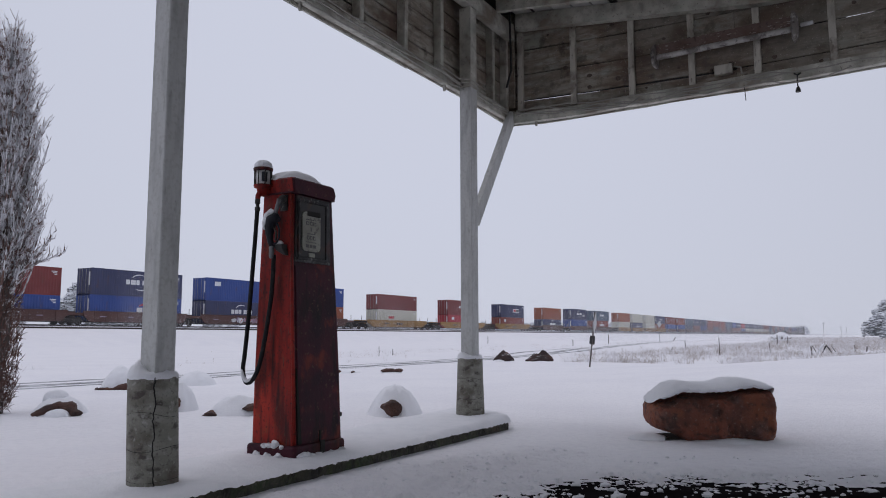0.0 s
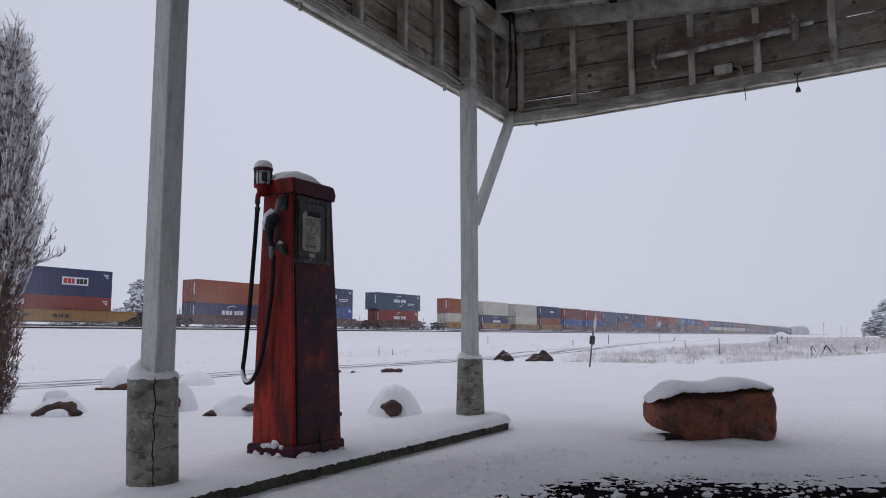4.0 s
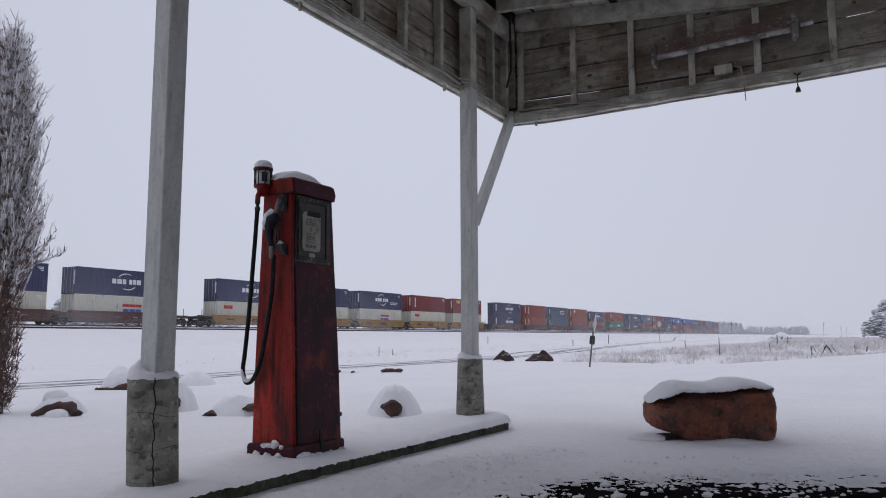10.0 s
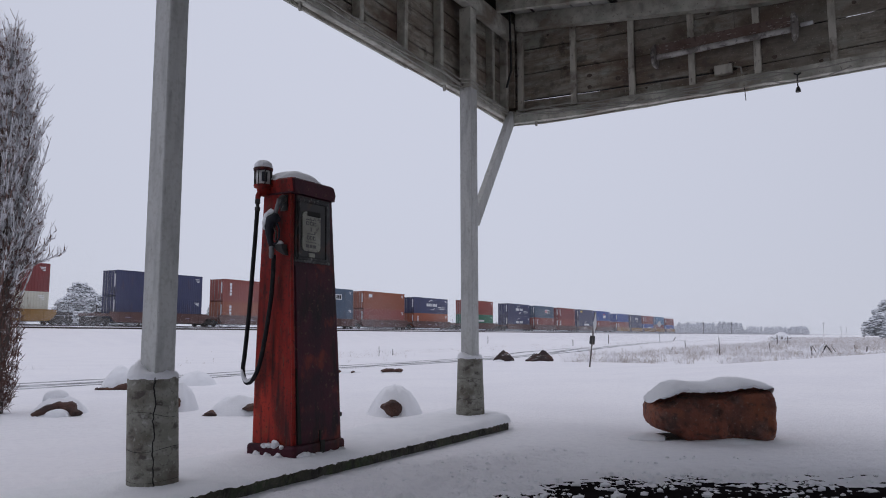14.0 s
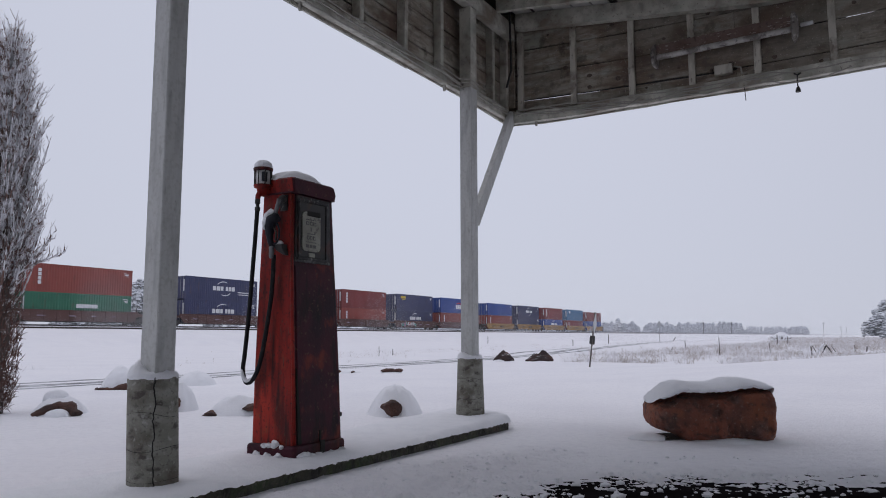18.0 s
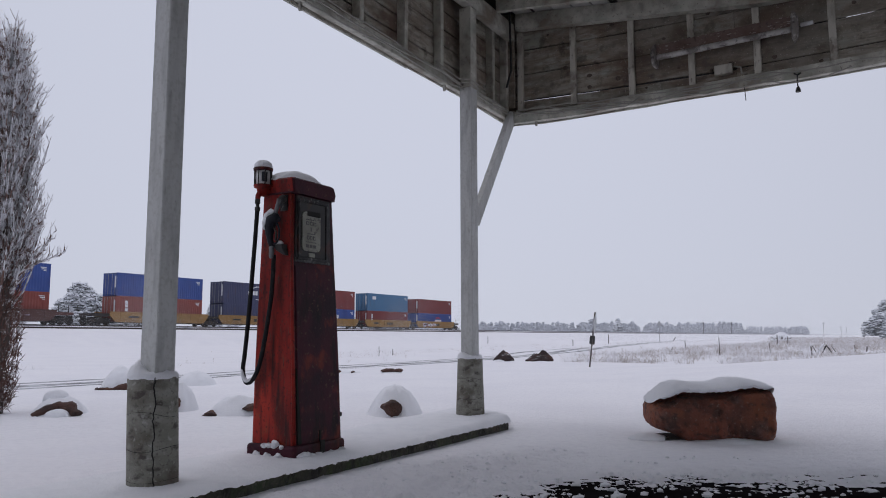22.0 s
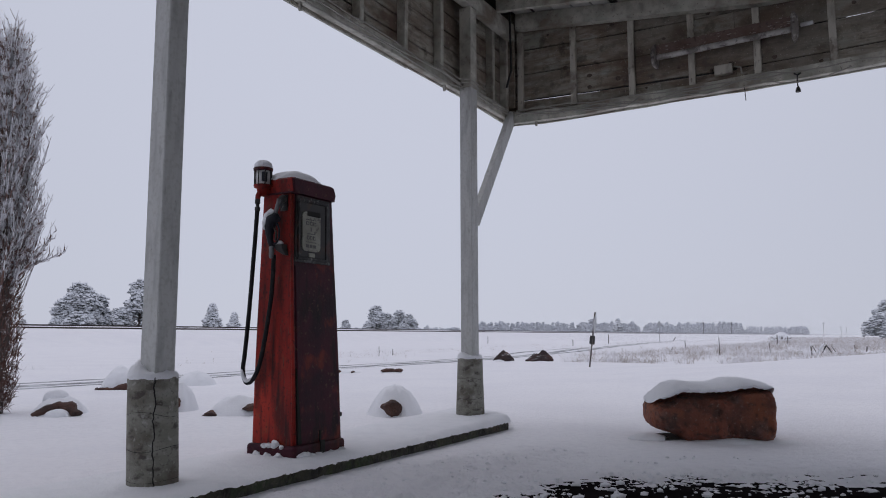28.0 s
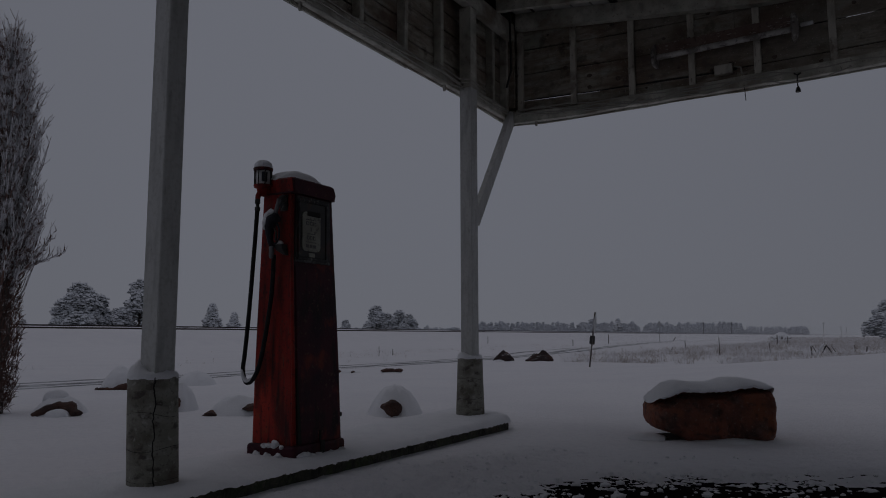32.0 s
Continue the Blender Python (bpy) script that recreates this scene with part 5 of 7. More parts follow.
# ---------------------------------------------------------------- poplar
def build_poplar():
    base = Vector((-5.22, 8.75, 0.0))
    rnd = random.Random(5)
    th = thing("poplar_tree", Matrix.Translation(base), "bare columnar poplar with frosted upright twigs", "tree")
    part("trunk", tube(bmesh.new(), [(0, 0, -0.1), (0.02, 0, 0.6), (0.0, 0.02, 1.6), (0.03, 0, 3.0), (0.05, 0, 4.6)], [0.15, 0.12, 0.10, 0.06, 0.015], 10), M_BARK, th, "rough grey-brown trunk")
    def radius(z):
        prof = [(0, 0.17), (0.3, 0.27), (0.9, 0.29), (1.6, 0.23), (1.85, 0.40), (2.2, 0.50), (2.5, 0.47), (2.85, 0.36), (3.2, 0.44), (3.6, 0.40), (4.2, 0.20), (4.7, 0.09), (5.1, 0.02)]
        for (z0, r0), (z1, r1) in zip(prof, prof[1:]):
            if z <= z1:
                return r0 + (r1 - r0) * (z - z0) / (z1 - z0)
        return 0.03
    for k in range(26):
        a, z0 = rnd.uniform(0, 6.28), rnd.uniform(0.2, 2.6)
        hh = rnd.uniform(1.0, 2.2)
        r = radius(min(4.9, z0 + hh)) * rnd.uniform(0.4, 0.9)
        pts = [(0.08 * math.cos(a), 0.08 * math.sin(a), z0)]
        for i in (0.3, 0.6, 1.0):
            rr = r * min(1, i * 1.3)
            pts.append((rr * math.cos(a) + rnd.uniform(-.03, .03), rr * math.sin(a) + rnd.uniform(-.03, .03), z0 + hh * i))
        part("limb", tube(bmesh.new(), pts, [0.03, 0.022, 0.014, 0.005], 6), M_BARK, th)
    up, low = bmesh.new(), bmesh.new()
    blobs = []
    def shoot(bm, p, head, lng, th0, twigs):
        """A thin shoot that curves upward, with short side twigs."""
        pts, dr = [p], head.normalized()
        for i in range(5):
            dr = (dr + Vector((rnd.uniform(-.10, .10), rnd.uniform(-.10, .10), 0.24))).normalized()
            pts.append(pts[-1] + dr * (lng / 5))
        tube(bm, pts, [th0, th0 * 0.95, th0 * 0.85, th0 * 0.7, th0 * 0.55, th0 * 0.25], 4, 0, False)
        for _ in range(twigs):
            i = rnd.randint(0, 4)
            q = pts[i].lerp(pts[i + 1], rnd.random())
            an, l2 = rnd.uniform(0, 6.28), rnd.uniform(0.06, 0.16)
            e = q + Vector((math.cos(an) * l2 * 0.6, math.sin(an) * l2 * 0.6, l2 * rnd.uniform(0.5, 1.0)))
            tube(bm, [q, q.lerp(e, 0.5) + Vector((0, 0, -0.008)), e], [th0 * 0.8, th0 * 0.75, th0 * 0.4], 3, 0, False)
            if rnd.random() < 0.16:
                blobs.append((tuple(q.lerp(e, rnd.uniform(0.1, 0.7))), rnd.uniform(0.005, 0.014), rnd.uniform(0.6, 1.2)))
    for k in range(300):
        z1 = 1.75 + 2.75 * rnd.random() ** 1.15
        a = rnd.uniform(0, 6.28)
        out = radius(z1) * rnd.uniform(0.3, 1.04)
        tip = Vector((out * math.cos(a), out * math.sin(a), z1))
        root = Vector((0.04 * math.cos(a), 0.04 * math.sin(a), max(1.0, z1 - rnd.uniform(0.5, 1.0))))
        bough = [root, root.lerp(tip, 0.5) + Vector((0.05 * math.cos(a), 0.05 * math.sin(a), -0.04)), tip]
        tube(up, bough, [0.013, 0.011, 0.007], 5, 0, False)
        high = step(3.4, 4.4, z1)
        for _ in range(9 if rnd.random() > high * 0.6 else 4):
            t = rnd.uniform(0.35, 1.0)
            p = root.lerp(tip, t)
            b = a + rnd.uniform(-0.9, 0.9)
            s = rnd.uniform(0.05, 0.85) * (1 - 0.35 * high)
            shoot(up, p, Vector((math.cos(b) * s, math.sin(b) * s, 0.8)), rnd.uniform(0.12, 0.46), rnd.uniform(0.0036, 0.0064), 3 if high > 0.5 else 4)
    for k in range(3300):
        z0 = rnd.uniform(0.02, 1.9)
        a = rnd.uniform(0, 6.28)
        rr = radius(z0) * math.sqrt(rnd.uniform(0.3, 1.0))
        p = Vector((rr * math.cos(a), rr * math.sin(a), z0))
        l2 = rnd.uniform(0.05, 0.20)
        an = a + rnd.uniform(-1.3, 1.3)
        e = p + Vector((math.cos(an) * l2 * rnd.uniform(0.1, 0.6), math.sin(an) * l2 * rnd.uniform(0.1, 0.6), l2 * rnd.uniform(-0.35, 1.0)))
        tube(low, [p, p.lerp(e, 0.5) + Vector((rnd.uniform(-.015, .015), 0, 0.012)), e], [0.0046, 0.0038, 0.0014], 4, 0, False)
        if rnd.random() < 0.07:
            blobs.append((tuple(p.lerp(e, 0.6)), rnd.uniform(0.004, 0.012), 0.8))
    part("crown", up, M_TWIG, th, "dense upright twigs white with frost")
    part("lower_growth", low, M_TWIG_LOW, th, "tangled brown shoots low on the trunk")
    part("core", tube(bmesh.new(), [(0, 0, 0.0), (0, 0, 0.8), (0, 0, 1.7), (0.0, 0, 2.6), (0, 0, 3.6)], [0.10, 0.17, 0.16, 0.15, 0.04], 12), M_BARK, th, "shaded mass of stems inside")
    me = clump_mesh("frost", blobs, np.random.default_rng(9), 0.3)
    me.materials.append(M_SNOW_CAP)
    fr = new("frost", me)
    fr.parent = th
    tagged(fr, "small lumps of frost on the twigs", kind="stuff")
    # a side branch that leans out
    for k, (x1, z1, yy, zb) in enumerate(((0.66, 2.10, -0.05, 1.50), (0.70, 1.84, 0.06, 1.46), (0.46, 2.42, 0.0, 1.66), (0.36, 2.62, 0.05, 1.8), (0.54, 2.26, -0.1, 1.58))):
        bm = bmesh.new()
        p0 = Vector((0.06, yy * 0.3, zb))
        p3 = Vector((x1, yy, z1))
        bow = 0.10 if k != 1 else -0.06
        main = [p0.lerp(p3, t) + Vector((0, 0, -bow * math.sin(math.pi * t))) for t in (0, 0.2, 0.4, 0.6, 0.8, 1)]
        tube(bm, main, [0.016, 0.014, 0.012, 0.010, 0.007, 0.003], 5)
        for i in range(34):
            t = rnd.uniform(0.3, 1.0)
            q = p0.lerp(p3, t) + Vector((0, 0, -bow * math.sin(math.pi * t)))
            l2 = rnd.uniform(0.04, 0.17)
            e = q + Vector((l2 * rnd.uniform(0.2, 0.9), rnd.uniform(-.08, .08), l2 * rnd.uniform(0.3, 1.1)))
            tube(bm, [q, q.lerp(e, 0.5) + Vector((0.02, 0, -0.01)), e + Vector((-0.01, 0, 0.02))], [0.0075, 0.006, 0.002], 4, 0, False)
        part("side_branch", bm, M_TWIG, th, "frosted side branch leaning out")
    return th


build_poplar()


# ---------------------------------------------------------------- conifers
def tree_clumps(h, r, rnd, pointed, count, size, tier=0.35):
    out = []
    if not pointed:
        lobes = [(0.0, 0.0, h * 0.80, r * 0.34)]
        for k in range(12):
            a, t = rnd.uniform(0, 6.283), rnd.random()
            d = r * (0.72 - (0.45 if tier < 0.3 else 0.22) * t) * rnd.uniform(0.6, 1.05)
            lobes.append((d * math.cos(a), d * math.sin(a), h * (0.16 + 0.52 * t), r * rnd.uniform(0.28, 0.42) * (1.1 - 0.35 * t)))
        for k in range(count):
            lx, ly, lz, lr = rnd.choice(lobes)
            a, c = rnd.uniform(0, 6.283), rnd.uniform(-0.8, 1.0)
            q = lr * rnd.uniform(0.55, 1.08)
            b = math.sqrt(1 - c * c)
            out.append(((lx + q * b * math.cos(a), ly + q * b * math.sin(a), max(0.05 * h, lz + q * c * 0.85)), size * rnd.uniform(0.5, 1.35), rnd.uniform(0.5, 0.8)))
        return out
    for k in range(count):
        t = rnd.random() ** 0.8
        z = h * (0.10 + 0.9 * t)
        prof = (1 - t) ** 0.8 + 0.04 if pointed else math.sin(math.pi * min(1, 0.18 + 0.82 * t)) ** 0.7 * (1 - 0.35 * t)
        rr = r * prof * (1.08 - tier + tier * math.sin(5 * t * 3.1 + rnd.uniform(-.5, .5)))
        a = rnd.uniform(0, 6.283)
        q = math.sqrt(rnd.uniform(0.15, 1.0))
        out.append(((rr * q * math.cos(a), rr * q * math.sin(a), z - 0.12 * rr * q), size * rnd.uniform(0.55, 1.25), rnd.uniform(0.45, 0.7)))
    return out


def build_conifer(h, r, seed, pointed, label, count=420, size=None, far=False, reach=1.0, tier=0.35):
    rnd, rng = random.Random(seed), np.random.default_rng(seed)
    th = thing("pine_tree", Matrix.Identity(4), label, "tree", "snowy pines")
    part("trunk", tube(bmesh.new(), [(0, 0, -0.4), (0.02 * h, 0, h * 0.5), (0, 0, h * 0.97)], [h * 0.02, h * 0.014, 0.02], 7), M_BARK, th)
    for k in range(9):
        a, z = rnd.uniform(0, 6.28), h * rnd.uniform(0.2, 0.8)
        part("limb", tube(bmesh.new(), [(0, 0, z), (r * 0.35 * reach * math.cos(a), r * 0.35 * reach * math.sin(a), z + 0.04 * h), (r * 0.6 * reach * math.cos(a), r * 0.6 * reach * math.sin(a), z + 0.05 * h)], [h * 0.008, h * 0.005, 0.01], 5), M_BARK, th)
    me = clump_mesh("crown", tree_clumps(h, r, rnd, pointed, count, size or h * 0.048, tier), rng)
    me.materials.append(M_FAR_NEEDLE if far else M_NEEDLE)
    ob = new("crown", me)
    ob.parent = th
    tagged(ob, "dark needles loaded with snow")
    return th


def place_tree(proto, x_px, dist, scale, turn):
    return Matrix.Translation((x_px * dist, dist, 0.3)) @ pose(0, 0, 0, 0, 0, turn) @ Matrix.Scale(scale * 1.16, 4)


BUSHY = build_conifer(9.2, 4.6, 21, False, "snow-laden bushy pine behind the railway", 1900, 0.31, tier=0.10)
BUSHY.matrix_basis = place_tree(None, -0.486, 130, 1.0, 0)
SPIRE = build_conifer(5.0, 1.9, 23, True, "small snow-laden conical pine behind the railway", 420, 0.32, tier=0.15)
SPIRE.matrix_basis = place_tree(None, -0.307, 138, 1.15, 0)
HAZY = build_conifer(9.6, 4.3, 25, False, "snowy pine paled by painted haze, rising above the far woods", 700, 0.45, True, tier=0.15)
HAZY.matrix_basis = place_tree(None, 0.198, 300, 0.72, 100)
for slope, dist, s, turn, src in ((-0.506, 128, 0.62, 130, BUSHY), (-0.457, 134, 0.70, 220, BUSHY), (-0.405, 129, 0.90, 60, BUSHY), (-0.42, 133, 0.45, 200, BUSHY), (-0.475, 140, 0.82, 310, BUSHY), (-0.435, 137, 0.5, 15, BUSHY),
                                  (-0.278, 150, 0.70, 40, SPIRE), (-0.560, 150, 0.36, 150, BUSHY), (-0.090, 150, 0.58, 80, BUSHY), (-0.058, 150, 0.50, 170, BUSHY), (-0.074, 155, 0.46, 260, BUSHY), (-0.046, 152, 0.44, 10, BUSHY),
                                  (-0.130, 160, 0.36, 70, BUSHY), (-0.021, 170, 0.40, 90, SPIRE), (0.180, 300, 0.62, 20, HAZY), (0.163, 310, 0.5, 33, HAZY), (0.216, 300, 0.55, 200, HAZY), (0.232, 290, 0.95, 120, SPIRE)):
    copy_thing(src, place_tree(None, slope, dist, s, turn))

juniper = build_conifer(7.9, 4.6, 31, False, "dark snowy juniper at the edge of the field", 2300, 0.30, reach=0.6, tier=0.35)
juniper.matrix_basis = Matrix.Translation((88.9, 150.0, 0.0)) @ Matrix.Scale(1.05, 4)


def build_snowy_shrub():
    """A low bush on the field bent under a thick cap of snow."""
    rnd = random.Random(44)
    x, y = 58.2, 130.0
    th = thing("shrub", pose(x, y, ground_z(x * SN + y * CS, -x * CS + y * SN)), "low brown shrub bent under a thick cap of snow", "shrub")
    for k in range(16):
        a, r = rnd.uniform(3.3, 6.1), rnd.uniform(1.5, 2.1)
        part("stem", tube(bmesh.new(), [(0.2 * r * math.cos(a), 0.2 * r * math.sin(a), -0.1), (0.8 * r * math.cos(a), 0.8 * r * math.sin(a), 0.45), (r * math.cos(a), r * math.sin(a), rnd.uniform(0.5, 0.95))], [0.05, 0.04, 0.02], 5), M_BARK, th)
    bm = bmesh.new()
    bmesh.ops.create_icosphere(bm, subdivisions=5, radius=1.0)
    for v in bm.verts:
        c = v.co * (1 + 0.18 * fbm(v.co.x * 1.8, v.co.y * 1.8, v.co.z * 1.8 + 3, 3))
        v.co = Vector((c.x * (1.55 - 0.35 * c.z), c.y * (1.3 - 0.3 * c.z), 0.35 + c.z * (1.2 if c.z > 0 else 0.5)))
    part("snow_cap", bm, M_SNOW_CAP, th, "rounded cap of snow", True)
    return th


build_snowy_shrub()


def build_far_woods():
    rnd, rng = random.Random(77), np.random.default_rng(77)
    clumps = []
    for k in range(1600):
        slope = rnd.uniform(-0.60, 0.485)
        dist = rnd.uniform(150, 230) / max(0.12, 0.5045 - 0.863 * slope)
        px = rnd.uniform(9, 24) * (0.6 if slope < 0.04 else 1.0) * (1.0 if slope < 0.40 else 0.7)
        h = px / 1325 * dist + 1.2
        r = h * rnd.uniform(0.28, 0.5)
        for (c, rr, fl) in tree_clumps(h, r, rnd, True, 44, h * 0.072):
            clumps.append(((c[0] + slope * dist, c[1] + dist, c[2] + 0.2), rr, fl + 0.2))
    me = clump_mesh("far_woods", clumps, rng, 0.4)
    # the woods' pale grey has the distance haze painted in
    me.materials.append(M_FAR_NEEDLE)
    tagged(new("far_woods", me), "snowy grey woods paled by painted haze along the horizon", "woods", kind="stuff")


build_far_woods()


# ---------------------------------------------------------------- grass, posts, signs
def build_grass():
    rnd = random.Random(12)
    vs, fs = [], []
    def tuft(u, w, h, n, spread_r):
        z = ground_z(u, w) - 0.02
        for _ in range(n):
            a, t = rnd.uniform(0, 6.28), 0.15 + 2.0 * rnd.random() ** 1.5
            p = at(u + rnd.uniform(-1, 1) * spread_r, w + rnd.uniform(-1, 1) * spread_r, z)
            hh = h * rnd.uniform(0.5, 1.2)
            tip = p + Vector((math.cos(a) * hh * t * 0.6, math.sin(a) * hh * t * 0.6, hh))
            s = Vector((math.sin(a + 1), math.cos(a + 1), 0)) * rnd.uniform(0.0025, 0.006) * (1 + 0.012 * u)
            i = len(vs)
            vs.extend([p - s, p + s, p.lerp(tip, 0.6) + s * 0.7 + Vector((0, 0, 0.05 * hh)), tip])
            fs.append((i, i + 1, i + 2, i + 3))
    for _ in range(19000):
        u = 24.6 + 100 * rnd.random() ** 1.5
        w = rnd.uniform(-14, 12.4)
        if fbm(u * 0.12, w * 0.22, 6.0, 3) + 0.7 * fbm(u * 0.55, w * 0.9, 2.0, 3) > -0.10:
            tuft(u, w, 0.07 + 0.32 * rnd.random() ** 2.0, 8, 0.28)
    for _ in range(1500):
        u = 30 + 160 * rnd.random() ** 1.4
        w = rnd.uniform(18.5, 34)
        if fbm(u * 0.07, w * 0.15, 2.0, 3) > 0.0:
            tuft(u, w, rnd.uniform(0.06, 0.20), 5, 0.2)
    for _ in range(7000):
        u = 95 + 260 * rnd.random()
        w = u * rnd.uniform(-0.05, 0.12)
        if fbm(u * 0.03, w * 0.06, 8.0, 3) > -0.2:
            tuft(u, w, rnd.uniform(0.18, 0.48), 5, 0.6)
    for _ in range(130):
        u = rnd.uniform(2, 30)
        tuft(u, rnd.gauss(19.5, 1.2), rnd.uniform(0.08, 0.26), 4, 0.1)
    me = bpy.data.meshes.new("dry_grass")
    me.from_pydata([v[:] for v in vs], [], fs)
    me.materials.append(M_GRASS)
    tagged(new("dry_grass", me), "dry brown grass sticking through the snow", "grass", kind="stuff")


build_grass()


def build_stake(x, y, h, r, lean, label="thin weathered fence post standing in snow"):
    u, w = x * SN + y * CS, -x * CS + y * SN
    th = thing("fence_post", pose(x, y, ground_z(u, w) - 0.05, 0, lean, 0), label, "post", "field fence posts")
    r *= 0.55
    part("stake", tube(bmesh.new(), [(0, 0, 0), (0.01, 0, h * 0.5), (0, 0, h)], [r, r * 0.95, r * 0.9], 7), M_FENCE_POST, th)
    part("snow_tip", lathe(bmesh.new(), [(r * 1.1, h - 0.005), (r, h + r * 0.6), (r * 0.3, h + r)], 8), M_SNOW_CAP, th)


for x, y, h, r, lean in ((-2.91, 34.2, 0.50, 0.028, 0), (-2.43, 36.3, 0.36, 0.034, 0), (5.56, 94.0, 0.95, 0.07, 0), (12.2, 71.0, 0.62, 0.08, 0), (18.6, 85.0, 1.05, 0.09, 3), (37.7, 124.0, 0.9, 0.12, 35),
                         (15.0, 46.8, 0.62, 0.05, 0), (12.5, 34.2, 0.84, 0.035, 0), (17.4, 40.2, 0.55, 0.04, -4), (34.1, 77.0, 1.1, 0.09, 0), (35.6, 78.0, 0.9, 0.08, 3), (16.2, 33.2, 0.46, 0.045, -4), (21.8, 40.0, 0.42, 0.045, 0), (22.5, 40.2, 0.36, 0.06, 12), (12.5, 41.6, 0.4, 0.035, 25)):
    build_stake(x, y, h, r, lean)

dead = thing("fallen_branch", pose(16.86, 33.2, 0.22), "black fallen branch propped in the snow", "branch")
part("limb", tube(bmesh.new(), [(-0.20, 0, -0.10), (-0.03, 0.02, 0.20), (0.0, 0, 0.22)], [0.026, 0.030, 0.022], 6), M_DARK, dead)
part("limb", tube(bmesh.new(), [(-0.01, 0, 0.22), (0.10, 0.02, 0.10), (0.20, 0, -0.08)], [0.024, 0.030, 0.026], 6), M_DARK, dead)
part("limb", tube(bmesh.new(), [(0.44, 0.1, -0.06), (0.32, 0.1, 0.10), (0.26, 0.1, 0.22)], [0.018, 0.016, 0.010], 6), M_FENCE_POST, dead)
part("limb", tube(bmesh.new(), [(-0.42, 0.1, -0.08), (-0.52, 0.1, 0.10), (-0.60, 0.1, 0.22)], [0.018, 0.016, 0.010], 6), M_FENCE_POST, dead)
part("snowy_limb", tube(bmesh.new(), [(-0.36, 0.05, -0.08), (-0.20, 0.05, 0.18), (-0.08, 0.05, 0.32)], [0.035, 0.045, 0.025], 7), M_SNOW_CAP, dead, "limb thickly coated with snow")


def build_sign(x, y, h, lean, turn, size, box_too, label):
    u, w = x * SN + y * CS, -x * CS + y * SN
    th = thing("road_sign", pose(x, y, ground_z(u, w) - 0.05, 0, lean, 0), label, "sign", "road signs")
    part("sign_post", tube(bmesh.new(), [(0, 0, 0), (0.0, 0, h)], 0.022, 8), M_FENCE_POST, th)
    bm = bmesh.new()
    box(bm, -size / 2, size / 2, -0.004, 0.004, -size / 2, size / 2, 0.002)
    bmesh.ops.rotate(bm, verts=bm.verts, matrix=Matrix.Rotation(radians(45), 3, "Y"))
    bmesh.ops.translate(bm, verts=bm.verts, vec=(0, -0.03, 0))
    bmesh.ops.rotate(bm, verts=bm.verts, matrix=Matrix.Rotation(radians(turn), 3, "Z"))
    bmesh.ops.translate(bm, verts=bm.verts, vec=(0, 0, h - size * 0.68))
    part("sign_plate", bm, M_SIGN, th, "grey back of a diamond plate")
    if box_too:
        bm = boxed(-0.085, 0.085, -0.02, 0.02, h * 0.43, h * 0.58, 0.01)
        bmesh.ops.rotate(bm, verts=bm.verts, matrix=Matrix.Rotation(radians(25), 3, "Z"))
        part("small_plate", bm, M_DARK, th, "dark square plate")


build_sign(4.17, 21.6, 1.62, 7, 71, 0.48, True, "leaning diamond road sign seen from behind with a dark plate below")
build_sign(33.0, 115.0, 3.3, 0, 35, 0.80, False, "distant diamond road sign on a thin post")


def build_mast(x, y, h, z0=1.7):
    th = thing("signal_mast", pose(x, y, z0), "distant railway signal mast with dark head", "signal mast", "railway signals")
    part("mast", tube(bmesh.new(), [(0, 0, -0.3), (0, 0, h)], 0.12, 8), M_FENCE_POST, th)
    part("signal_head", boxed(-0.28, 0.28, -0.2, 0.2, h - 1.5, h - 0.1, 0.05), M_DARK, th)


build_mast(121.0, 350.0, 5.6)
build_mast(152.4, 398.0, 6.4)


def build_pole(x, y, h):
    th = thing("utility_pole", pose(x, y, 0), "distant wooden utility pole", "utility pole", "distant poles")
    part("pole", tube(bmesh.new(), [(0, 0, -0.3), (0, 0, h)], [0.15, 0.10], 8), M_HAZE_POLE, th)
    part("crossarm", boxed(-0.8, 0.8, -0.06, 0.06, h - 0.7, h - 0.58, 0.01), M_HAZE_POLE, th)


for x, y, h in ((192, 380, 7.6), (243, 460, 6.5), (300, 560, 7), (236, 540, 10)):
    build_pole(x, y, h)


# ---------------------------------------------------------------- the double-stack train
PAINT = {
    "navy": (0.044, 0.051, 0.118), "blue": (0.030, 0.070, 0.270), "slate": (0.075, 0.110, 0.165), "maroon": (0.195, 0.036, 0.036), "rust": (0.250, 0.056, 0.043),
    "orange": (0.300, 0.085, 0.040), "scarlet": (0.400, 0.030, 0.045), "white": (0.58, 0.565, 0.48), "green": (0.030, 0.150, 0.090), "sky": (0.060, 0.165, 0.300), "yellow": (0.330, 0.180, 0.048), "brown": (0.100, 0.040, 0.033)}
COLOUR_WORD = {"navy": "navy blue", "blue": "bright blue", "slate": "slate blue", "maroon": "dark red", "rust": "brick red", "orange": "orange-red", "scarlet": "bright red", "white": "off-white", "green": "green", "sky": "light blue"}
M_PAINT = {k: material("container_paint_" + k, c, 0.55, layers=[(tuple(x * 0.6 for x in c), 0.5, 0.45, 0.7, 0.5, ONE), ((0.10, 0.05, 0.035), 1.6, 0.60, 0.72, 0.45, (1, 1, 0.5))], rand=0.25) for k, c in PAINT.items()}
M_DOOR_ROD = material("door_rod", (0.30, 0.30, 0.31), 0.5, 0.4)


